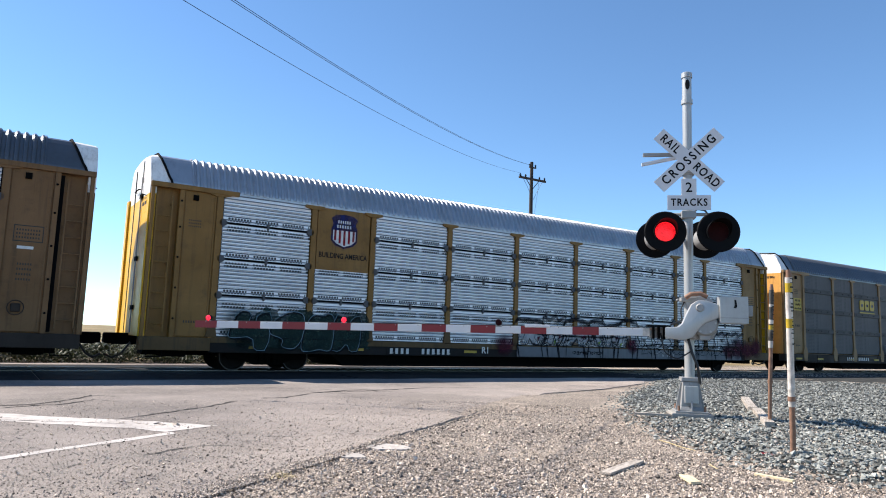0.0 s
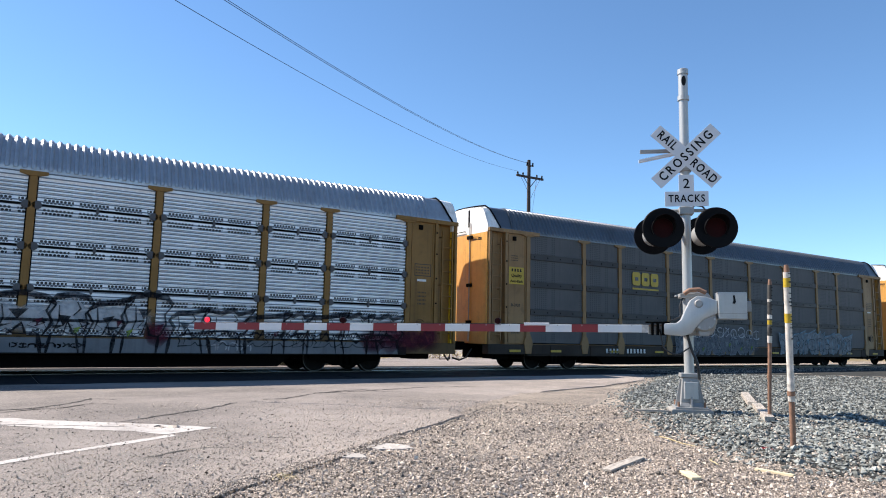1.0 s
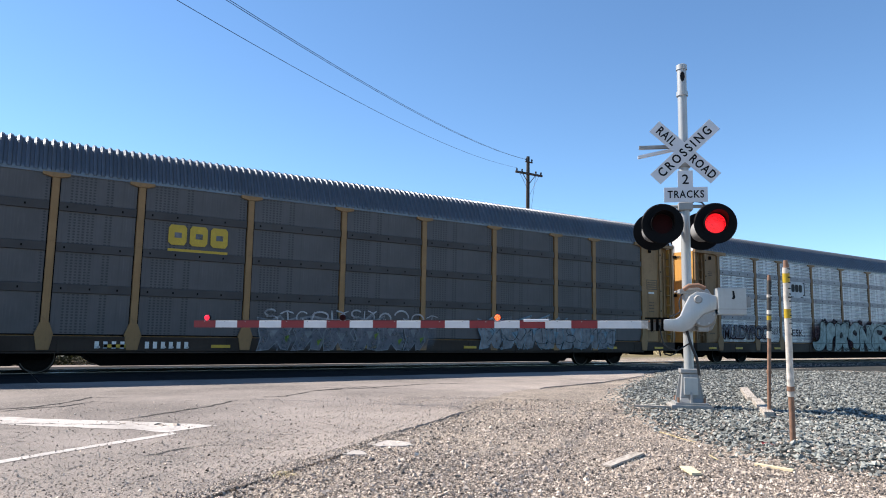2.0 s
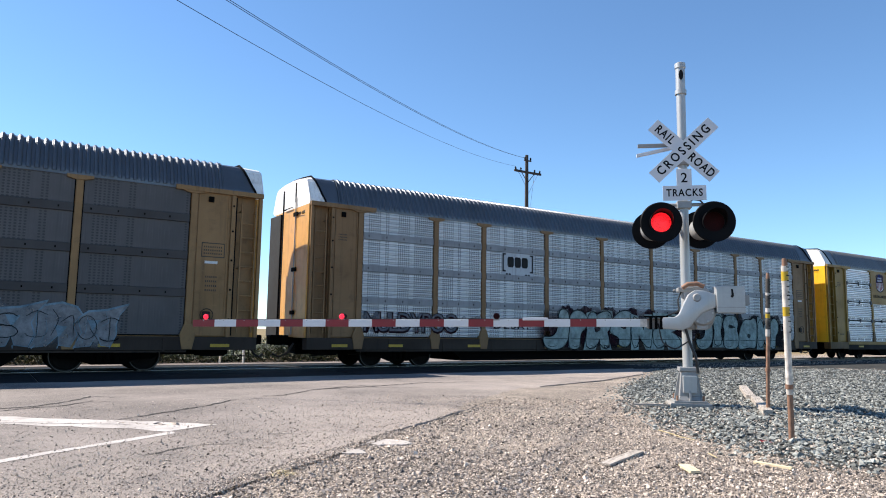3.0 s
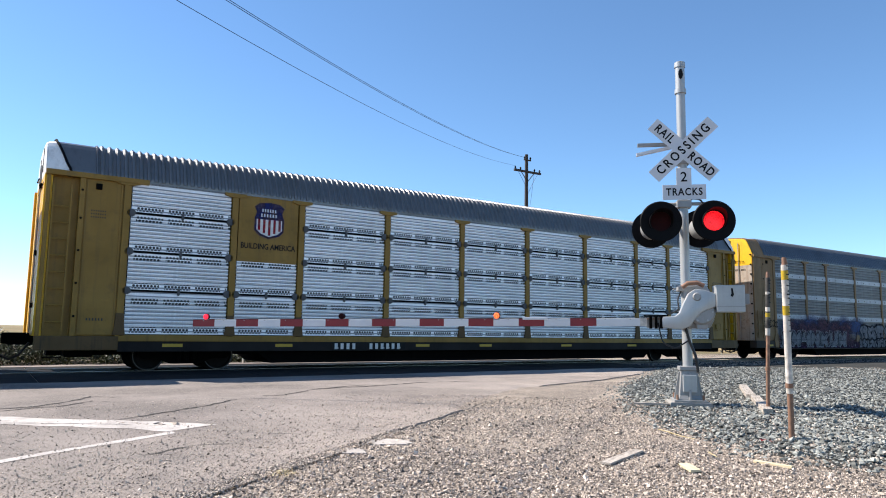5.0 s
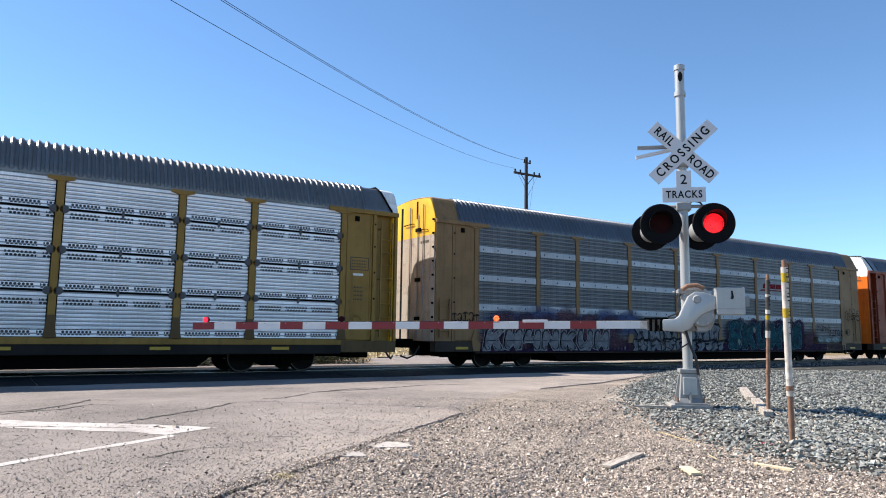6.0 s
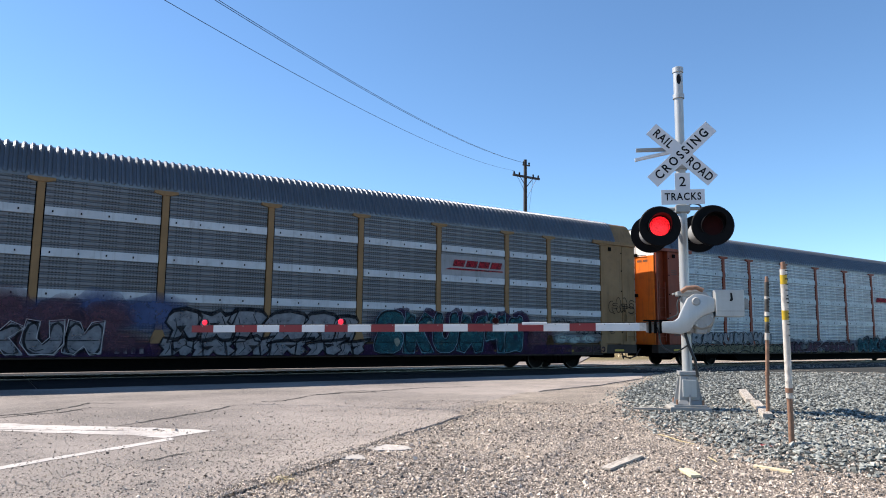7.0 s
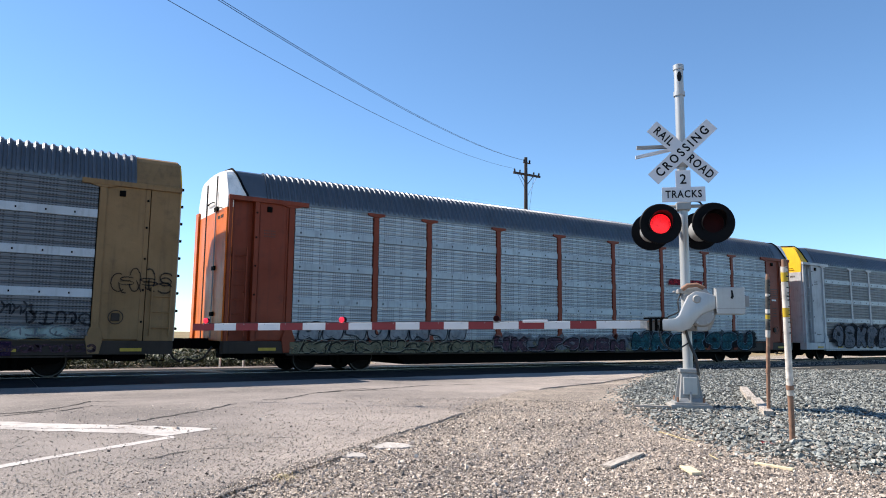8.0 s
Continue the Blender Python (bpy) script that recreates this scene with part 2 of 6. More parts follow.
M_REFLECT = plain("reflector_yellow", (0.42, 0.27, 0.01), 0.4, 0, 0.15, 10)
M_ROOF = painted("galvanised_roof", (0.38, 0.395, 0.42), 0.4, 0.65, (0.16, 0.15, 0.14), 0.35)
M_ROOFDARK = painted("dull_roof", (0.115, 0.125, 0.14), 0.38, 0.6, (0.1, 0.09, 0.08), 0.35)
M_ROOFMID = painted("grey_roof", (0.17, 0.17, 0.17), 0.4, 0.6, (0.1, 0.085, 0.07), 0.4)
M_WHITECAP = painted("white_end_paint", (0.82, 0.8, 0.77), 0.4, 0, (0.22, 0.17, 0.12), 0.45)
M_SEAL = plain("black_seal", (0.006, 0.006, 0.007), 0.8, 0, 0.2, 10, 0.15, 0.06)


def leaf_material(name, a, b):
    g = Graph(name, 0.6)
    return g.done(g.mix(g.island(), a, b))


M_PATCH = plain("dusty_paint_patch", (0.42, 0.375, 0.335), 0.9, 0, 0.22, 9, 0.3)
M_LEAF = leaf_material("weed_leaf", (0.006, 0.012, 0.003), (0.075, 0.095, 0.028))
M_STRAW = leaf_material("dry_straw", (0.3, 0.22, 0.1), (0.55, 0.45, 0.25))


# ---- shape helpers ----
class Shape:
    """Vertices and faces gathered into one mesh."""

    def __init__(self):
        self.v, self.f = [], []

    def add(self, verts, faces):
        n = len(self.v)
        self.v += [tuple(p) for p in verts]
        self.f += [tuple(n + i for i in face) for face in faces]
        return self

    def box(self, x0, x1, y0, y1, z0, z1):
        return self.add([(x, y, z) for z in (z0, z1) for y in (y0, y1) for x in (x0, x1)],
                        [(0, 2, 3, 1), (4, 5, 7, 6), (0, 1, 5, 4), (2, 6, 7, 3), (0, 4, 6, 2), (1, 3, 7, 5)])

    def tube(self, points, radius, n=10, caps=True):
        points = [Vector(p) for p in points]
        radii = radius if isinstance(radius, (list, tuple)) else [radius] * len(points)
        verts, faces = [], []
        side = None
        for i, p in enumerate(points):
            way = (points[min(i + 1, len(points) - 1)] - points[max(i - 1, 0)]).normalized()
            if side is None:
                side = way.orthogonal().normalized()
            side = (side - way * side.dot(way)).normalized()
            other = way.cross(side)
            for k in range(n):
                a = 2 * math.pi * k / n
                verts.append(p + radii[i] * (side * math.cos(a) + other * math.sin(a)))
        for i in range(len(points) - 1):
            for k in range(n):
                a, b = i * n + k, i * n + (k + 1) % n
                faces.append((a, b, b + n, a + n))
        if caps:
            faces.append(tuple(reversed(range(n))))
            faces.append(tuple(range(len(verts) - n, len(verts))))
        return self.add(verts, faces)

    def slab(self, outline, a, b, axis="y"):
        """An outline in two axes, given a thickness from a to b along the third."""
        def place(p, q, d):
            return {"x": (d, p, q), "y": (p, d, q), "z": (p, q, d)}[axis]
        n = len(outline)
        verts = [place(p, q, a) for p, q in outline] + [place(p, q, b) for p, q in outline]
        faces = [tuple(range(n)), tuple(range(2 * n - 1, n - 1, -1))]
        faces += [(i, i + n, (i + 1) % n + n, (i + 1) % n) for i in range(n)]
        return self.add(verts, faces)

    def lathe(self, profile, centre=(0, 0, 0), n=24, axis="y"):
        """A turned body: (distance along the axis, radius) pairs."""
        verts, faces = [], []
        for d, r in profile:
            for k in range(n):
                a = 2 * math.pi * k / n
                c, s = r * math.cos(a), r * math.sin(a)
                p = {"y": (c, d, s), "z": (c, s, d), "x": (d, c, s)}[axis]
                verts.append(tuple(p[i] + centre[i] for i in range(3)))
        for i in range(len(profile) - 1):
            for k in range(n):
                a, b = i * n + k, i * n + (k + 1) % n
                faces.append((a, b, b + n, a + n))
        return self.add(verts, faces)

    def ribbon(self, points, half, y):
        """A flat brush stroke on a wall that faces -y, points in (x, z)."""
        verts, n = [], len(points)
        for i, (x, z) in enumerate(points):
            ax, az = points[max(i - 1, 0)]
            bx, bz = points[min(i + 1, n - 1)]
            dx, dz = bx - ax, bz - az
            d = math.hypot(dx, dz) or 1.0
            w = half * (0.55 if i in (0, n - 1) else 1.0)
            verts += [(x - dz / d * w, y, z + dx / d * w), (x + dz / d * w, y, z - dx / d * w)]
        return self.add(verts, [(2 * i, 2 * i + 1, 2 * i + 3, 2 * i + 2) for i in range(n - 1)])

    def mesh(self, name, bevel=0.0, smooth=False):
        me = bpy.data.meshes.new(name)
        me.from_pydata(self.v, [], self.f)
        bm = bmesh.new()
        bm.from_mesh(me)
        bmesh.ops.recalc_face_normals(bm, faces=bm.faces)
        if bevel:
            edges = [e for e in bm.edges if len(e.link_faces) == 2 and e.calc_face_angle(0) > 0.5]
            bmesh.ops.bevel(bm, geom=edges, offset=bevel, segments=2, affect="EDGES", profile=0.6, clamp_overlap=True)
        bm.to_mesh(me)
        bm.free()
        if smooth:
            me.shade_smooth()
            me.set_sharp_from_angle(angle=radians(38))
        return me


def part(name, shape, material, parent=None, label="", bevel=0.0, smooth=False, at=None):
    """Links a shape (or a ready mesh) as one mesh object under a thing or part."""
    me = shape if isinstance(shape, bpy.types.Mesh) else shape.mesh(name, bevel, smooth)
    if not me.materials:
        me.materials.append(material)
    ob = new(name, me)
    if me.materials[0] != material:
        ob.material_slots[0].link = "OBJECT"
        ob.material_slots[0].material = material
    if parent:
        ob.parent = parent
    if at:
        ob.location = at
    if label:
        tagged(ob, label)
    return ob


def lettering(body, size, material, parent, m, name="lettering", spread=1.0, wide=1.0, label="", bold=0.02):
    """Words in the built-in font as a thin flat mesh; m places it."""
    curve = bpy.data.curves.new(name, "FONT")
    curve.body, curve.size, curve.align_x, curve.align_y = body, size, "CENTER", "CENTER"
    curve.space_character, curve.extrude, curve.resolution_u, curve.offset = spread, 0.002, 3, size * bold
    holder = bpy.data.objects.new(name, curve)
    me = bpy.data.meshes.new_from_object(holder)
    bpy.data.objects.remove(holder)
    me.transform(m @ Matrix.Diagonal((wide, 1, 1, 1)))
    me.materials.clear()
    return part(name, me, material, parent, label)


def wall_text(x, y, z, tilt=0.0):
    """The pose of words on a face that looks towards -y."""
    return Matrix.Translation((x, y, z)) @ pose(0, 0, 0, 90, 0, 0) @ pose(0, 0, 0, 0, 0, tilt)


# ---- ground, road, tracks ----
TRACK_Y = 20.55          # centre line of the track that the train runs on
ROAD_EDGE = [(-30, -16.6), (-8, -1.2), (0.4, 4.55), (2.25, 5.86), (2.9, 6.33), (4.13, 7.23), (6.28, 8.77), (8.29, 10.33),
             (10.38, 11.76), (13.15, 12.6), (16.6, 14.2), (18.2, 15.6), (18.9, 17.6)]
BALLAST_EDGE = [(17.9, 15.0), (11.2, 10.5), (9.6, 9.0), (7.86, 7.0), (7.0, 5.5), (6.5, 4.6), (6.15, 3.9), (6.3, 3.3), (7.0, 2.6), (9, 1.6), (60, -6)]


def smooth(a, b, t):
    t = min(max((t - a) / (b - a), 0.0), 1.0)
    return t * t * (3 - 2 * t)


def edge_distance(x, y, line):
    """Signed distance from a polyline, positive on its right-hand side."""
    best, sign = 1e9, 1
    for (ax, ay), (bx, by) in zip(line, line[1:]):
        dx, dy = bx - ax, by - ay
        k = min(max(((x - ax) * dx + (y - ay) * dy) / (dx * dx + dy * dy), 0), 1)
        d = math.hypot(x - ax - k * dx, y - ay - k * dy)
        if d < best:
            best, sign = d, (1 if (y - ay) * dx - (x - ax) * dy < 0 else -1)
    return best * sign


def ballast_depth(x, y):
    """0 outside the crushed rock, 1 well inside it."""
    if y > 17.2 or x < 5.5:
        return 0.0
    return smooth(-0.25, 0.9, -edge_distance(x, y, BALLAST_EDGE))


def ground_height(x, y):
    z = 0.1 * ballast_depth(x, y) * (1 - smooth(14.0, 16.5, y))
    if y < 16 and -6 < x < 26 and y > 0:
        z += 0.012 * noise.noise(Vector((x * 1.3, y * 1.3, 0))) + 0.007 * noise.noise(Vector((x * 5, y * 5, 3)))
        z += 0.02 * ballast_depth(x, y) * noise.noise(Vector((x * 2.2, y * 2.2, 9)))
    return z - 0.02


def road_height(x, y):
    return 0.008 * noise.noise(Vector((x * 0.9, y * 0.9, 1)))


def spread_axis(low, high, step, far):
    inner = list(np.arange(low, high, step))
    out, d, a, b = [], step, low, high
    left, right = [], []
    while a > -far:
        d *= 1.35
        a -= d
        left.append(a)
    d = step
    while b < far:
        right.append(b)
        d *= 1.35
        b += d
    return left[::-1] + inner + right + [far]


def build_ground():
    xs, ys = spread_axis(-3, 20, 0.11, 4000), spread_axis(1.2, 16.5, 0.11, 4000)
    s = Shape()
    s.v = [(x, y, ground_height(x, y)) for y in ys for x in xs]
    n = len(xs)
    s.f = [(j * n + i, j * n + i + 1, (j + 1) * n + i + 1, (j + 1) * n + i) for j in range(len(ys) - 1) for i in range(n - 1)]
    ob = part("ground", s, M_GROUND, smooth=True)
    return tagged(ob, "pale dusty gravel shoulder running out into dry fields", "ground", kind="structure")


def build_road():
    """The asphalt slab: it meets the gravel with a broken edge and runs on beyond the rails."""
    rng = random.Random(4)
    edge = []
    for (ax, ay), (bx, by) in zip(ROAD_EDGE[1:], ROAD_EDGE[2:]):
        n = max(2, int(math.hypot(bx - ax, by - ay) / 0.12))
        for k in range(n):
            u = k / n
            j = 0.035 * noise.noise(Vector((ax + (bx - ax) * u, ay + (by - ay) * u, 5)) * 4)
            edge.append((ax + (bx - ax) * u + j + rng.uniform(-0.008, 0.008), ay + (by - ay) * u - j + rng.uniform(-0.008, 0.008)))
    s = Shape()
    cols = 46
    rows = []
    for x, y in edge:
        row = []
        for k in range(cols):
            d = 17.0 * (k / (cols - 1)) ** 1.6
            px, py = x - 0.72 * d, y + 0.55 * d
            py = min(py, 16.6)
            fade = smooth(5.9, 6.9, x) * (1 - smooth(9.8, 10.6, x))
            height = road_height(px, py)
            row.append((px, py, height + (-0.07 - height) * fade * (1 - smooth(0.0, 0.55, d)) if k else -0.08))
        rows.append(row)
    s.v = [p for row in rows for p in row]
    s.f = [(j * cols + i, j * cols + i + 1, (j + 1) * cols + i + 1, (j + 1) * cols + i) for j in range(len(rows) - 1) for i in range(cols - 1)]
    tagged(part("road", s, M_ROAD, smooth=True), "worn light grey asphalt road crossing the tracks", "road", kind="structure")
    far = Shape().slab([(-12, 22.6), (22.0, 22.6), (66, 62), (46, 62), (14.5, 28), (12.6, 23.6), (-12, 23.6)], -0.05, 0.018, "z")
    tagged(part("road", far, M_ROAD), "sunlit asphalt road beyond the tracks", "road", kind="structure")


def worn_strip(points_left, points_right, seed):
    """A flat strip of paint between two polylines with ragged borders."""
    rng = random.Random(seed)
    s, n = Shape(), len(points_left)
    for (ax, ay), (bx, by) in zip(points_left, points_right):
        for k in range(5):
            u = k / 4
            px, py = ax + (bx - ax) * u, ay + (by - ay) * u
            j = rng.uniform(-0.02, 0.02) + 0.05 * noise.noise(Vector((px * 2.2, py * 2.2, seed + k))) if k in (0, 4) else 0
            s.v.append((px + j, py + j, road_height(px, py) + 0.004))
    s.f = [(5 * i + k, 5 * i + k + 1, 5 * i + k + 6, 5 * i + k + 5) for i in range(n - 1) for k in range(4)]
    return s


def between(a, b, n):
    return [(a[0] + (b[0] - a[0]) * i / n, a[1] + (b[1] - a[1]) * i / n) for i in range(n + 1)]


def build_markings():
    stop = worn_strip(between((-9, 19.2), (2.5, 8.72), 90), between((-9.4, 18.7), (1.86, 8.42), 90), 1)
    tagged(part("stop_line", stop, M_LINE), "wide worn white stop line on the asphalt", "road marking", kind="structure")
    edge = worn_strip(between((-7, 2.45), (1.87, 8.37), 70), between((-7, 2.29), (1.9, 8.24), 70), 2)
    tagged(part("edge_line", edge, M_LINE), "narrow white edge line on the asphalt", "road marking", kind="structure")
    for outline, seed in (([(2.93, 6.36), (3.0, 6.2), (3.17, 6.13), (3.24, 6.3), (3.16, 6.53), (3.04, 6.5)], 3),
                          ([(3.42, 6.68), (3.52, 6.5), (3.72, 6.4), (3.86, 6.42), (3.92, 6.6), (3.78, 6.8), (3.6, 6.8)], 4)):
        rng, ragged = random.Random(seed), []
        for (ax, ay), (bx, by) in zip(outline, outline[1:] + outline[:1]):
            for k in range(6):
                ragged.append((ax + (bx - ax) * k / 6 + rng.uniform(-0.02, 0.02), ay + (by - ay) * k / 6 + rng.uniform(-0.02, 0.02)))
        tagged(part("paint_patch", Shape().slab(ragged, -0.04, -0.004, "z"), M_PATCH), "leftover patch of white paint beside the asphalt edge", "road marking", kind="structure")


def crack(points, width, seed, z=None):
    rng = random.Random(seed)
    line = []
    for (ax, ay), (bx, by) in zip(points, points[1:]):
        n = max(3, int(math.hypot(bx - ax, by - ay) / 0.09))
        line += [(ax + (bx - ax) * k / n + rng.uniform(-0.025, 0.025), ay + (by - ay) * k / n + rng.uniform(-0.03, 0.03)) for k in range(n)]
    line.append(points[-1])
    s = Shape()
    for i, (x, y) in enumerate(line):
        w = width * rng.uniform(0.25, 1.0) * (0.2 if i in (0, len(line) - 1) else 1)
        h = road_height(x, y) + 0.0055 if z is None else z
        s.v += [(x - w * 0.5, y + w, h), (x + w * 0.5, y - w, h)]
    s.f = [(2 * i, 2 * i + 1, 2 * i + 3, 2 * i + 2) for i in range(len(line) - 1)]
    return s


def build_rubble():
    """Broken lumps of asphalt where the stop line has burst."""
    r = np.random.default_rng(31)
    places, sizes = [], []
    for k in range(70):
        u = r.random()
        x, y = 1.35 + 0.75 * u + r.normal(0, 0.06), 9.55 - 0.75 * u + r.normal(0, 0.07)
        places.append((x, y, road_height(x, y) + 0.004))
        sizes.append(r.uniform(0.008, 0.022) if k > 3 else r.uniform(0.05, 0.075))
    tagged(part("asphalt_rubble", stone_mesh(places, sizes, 32, 0.4), M_PEBBLE), "broken lumps of asphalt on the stop line", "rubble", kind="stuff")


def build_cracks():
    s = Shape()
    for points, width in (([(0.1, 11.6), (0.7, 11.75), (1.2, 12.3), (1.6, 13.0), (2.0, 12.6)], 0.035),
                          ([(1.45, 9.6), (1.9, 10.0), (2.83, 10.73), (3.6, 11.6)], 0.03),
                          ([(0.25, 10.0), (0.7, 9.75), (1.3, 9.35), (1.6, 9.1)], 0.04),
                          ([(4.9, 14.2), (6.2, 13.3), (7.6, 12.4), (7.8, 11.8)], 0.03),
                          ([(5.4, 12.9), (6.6, 13.0), (8.4, 13.6), (9.8, 13.4)], 0.045),
                          ([(7.3, 10.5), (8.3, 9.75), (9.0, 9.5)], 0.03),
                          ([(4.53, 13.72), (5.6, 13.02), (6.71, 11.81), (7.13, 10.5), (7.81, 9.73), (8.83, 9.18)], 0.022), ([(4.12, 12.0), (4.58, 12.01), (5.44, 12.79), (6.97, 13.49)], 0.03), ([(0.28, 11.32), (0.7, 11.59), (1.06, 11.67), (1.54, 12.26), (1.85, 11.91)], 0.028),
                          ([(2.3, 8.2), (2.7, 7.7), (3.1, 7.5)], 0.02), ([(1.3, 6.9), (1.9, 7.3), (2.3, 7.2)], 0.02)):
        c = crack(points, width, len(s.v))
        s.add(c.v, c.f)
    tagged(part("road_cracks", s, M_CRACK), "thin dark cracks in the asphalt", "crack", kind="stuff")
    for points, seed in ((ROAD_EDGE[4:7], 77), ([(6.28, 8.77), (7.0, 9.4), (7.5, 9.7)], 78), (ROAD_EDGE[8:11], 79)):
        tagged(part("edge_crack", crack([(x + 0.02, y - 0.02) for x, y in points], 0.016, seed, 0.007), M_CRACK), "dark gap along the broken asphalt edge", "crack", kind="stuff")


def stone_mesh(places, sizes, seed, squash=0.7):
    """Many angular stones as one mesh: perturbed octahedra."""
    rng = np.random.default_rng(seed)
    base = np.array([(1, 0, 0), (-1, 0, 0), (0, 1, 0), (0, -1, 0), (0, 0, 1), (0, 0, -1), ], float)
    tri = np.array([(0, 2, 4), (2, 1, 4), (1, 3, 4), (3, 0, 4), (2, 0, 5), (1, 2, 5), (3, 1, 5), (0, 3, 5)])
    n = len(places)
    v = base[None] * rng.uniform(0.55, 1.15, (n, 6, 1)) + rng.normal(0, 0.22, (n, 6, 3))
    a = rng.uniform(0, 2 * np.pi, n)
    c, s_ = np.cos(a)[:, None], np.sin(a)[:, None]
    t = rng.normal(0, 0.6, n)
    ct, st = np.cos(t)[:, None], np.sin(t)[:, None]
    x, y, z = v[..., 0], v[..., 1], v[..., 2]
    y, z = y * ct - z * st, y * st + z * ct
    v = np.stack([x * c - y * s_, x * s_ + y * c, z * squash], -1) * np.asarray(sizes)[:, None, None] + np.asarray(places)[:, None, :]
    me = bpy.data.meshes.new("stones")
    me.from_pydata(v.reshape(-1, 3).tolist(), [], (tri[None] + 6 * np.arange(n)[:, None, None]).reshape(-1, 3).tolist())
    return me


def build_ballast_bed():
    """Dark bed under and between the crushed rock; towards the track it stands for shade."""
    s, step = Shape(), 0.16
    for i in range(int(36 / step)):
        for j in range(int(15.2 / step)):
            x, y = 5.8 + i * step, 1.4 + j * step
            if ballast_depth(x + step / 2, y + step / 2) > 0.45 + 0.3 * noise.noise(Vector((x * 3, y * 3, 0))):
                s.add([(p, q, ground_height(p, q) + 0.006) for p, q in ((x, y), (x + step, y), (x + step, y + step), (x, y + step))], [(0, 1, 2, 3)])
    tagged(part("ballast_bed", s, M_BALLASTBED), "dark grey bed under the crushed rock, bare in the train shadow", "gravel", kind="structure")


def build_stones():
    build_ballast_bed()
    rng = np.random.default_rng(5)
    places, sizes = [], []
    while len(places) < 46000:
        x, y = rng.uniform(5.8, 27) ** 1.0, rng.uniform(2.2, 16.6)
        if rng.random() > min(1.0, 9.0 / math.hypot(x, y)) ** 1.5:
            continue
        b = ballast_depth(x, y)
        # no pale rock near the track: the dark bed paints the train's shadow
        if b < rng.uniform(0.0, 0.75) or x > 9 and y < 0.2 * x or y > 14.9 - 0.55 * (x - 20) + rng.normal(0, 0.12):
            continue
        r = rng.uniform(0.013, 0.037) * (1.0 + 0.3 * (rng.random() < 0.1))
        places.append((x, y, ground_height(x, y) + r * rng.uniform(-0.1, 0.75)))
        sizes.append(r)
    tagged(part("ballast", stone_mesh(places, sizes, 6), M_BALLAST), "bluish grey crushed rock heaped round the signal", "gravel", kind="stuff")
    places, sizes = [], []
    while len(places) < 125000:
        d = 2.6 + 10.5 * rng.random() ** 1.7
        a = radians(rng.uniform(-3, 72))
        x, y = d * math.sin(a), d * math.cos(a)
        inward = -edge_distance(x, y, ROAD_EDGE)
        on_road = inward > 0.0
        if y > 12 or (on_road and rng.random() > 0.75 - 0.2 * min(inward, 3.0)):
            continue
        r = rng.uniform(0.0035, 0.009 if on_road else 0.0145) * (1.9 if rng.random() < 0.06 else 1.0)
        if on_road:
            z = road_height(x, y)
        else:
            z = ground_height(x, y)
        places.append((x, y, z + r * 0.45))
        sizes.append(r)
    # grit heaped against the broken edge of the asphalt
    for (ax, ay), (bx, by), n in ((ROAD_EDGE[1], ROAD_EDGE[2], 2500), (ROAD_EDGE[2], ROAD_EDGE[3], 4200), (ROAD_EDGE[3], ROAD_EDGE[4], 1100), (ROAD_EDGE[4], ROAD_EDGE[5], 700)):
        for _ in range(n):
            k, d, r = rng.random(), rng.uniform(-0.03, 0.13), rng.uniform(0.004, 0.013)
            x, y = ax + (bx - ax) * k + 0.57 * d, ay + (by - ay) * k - 0.82 * d
            places.append((x, y, max(road_height(x, y) * (d < 0.05), ground_height(x, y)) + r * 0.2 + max(0.0, 0.012 - 0.1 * max(d, 0.0))))
            sizes.append(r)
    tagged(part("loose_gravel", stone_mesh(places, sizes, 8, 0.9), M_PEBBLE), "loose tan and grey pebbles scattered over the shoulder", "gravel", kind="stuff")


def rail_profile():
    return [(-0.07, -0.17), (0.07, -0.17), (0.07, -0.155), (0.012, -0.14), (0.012, -0.045), (0.036, -0.035), (0.036, -0.004),
            (0.028, 0.0), (-0.028, 0.0), (-0.036, -0.004), (-0.036, -0.035), (-0.012, -0.045), (-0.012, -0.14), (-0.07, -0.155)]


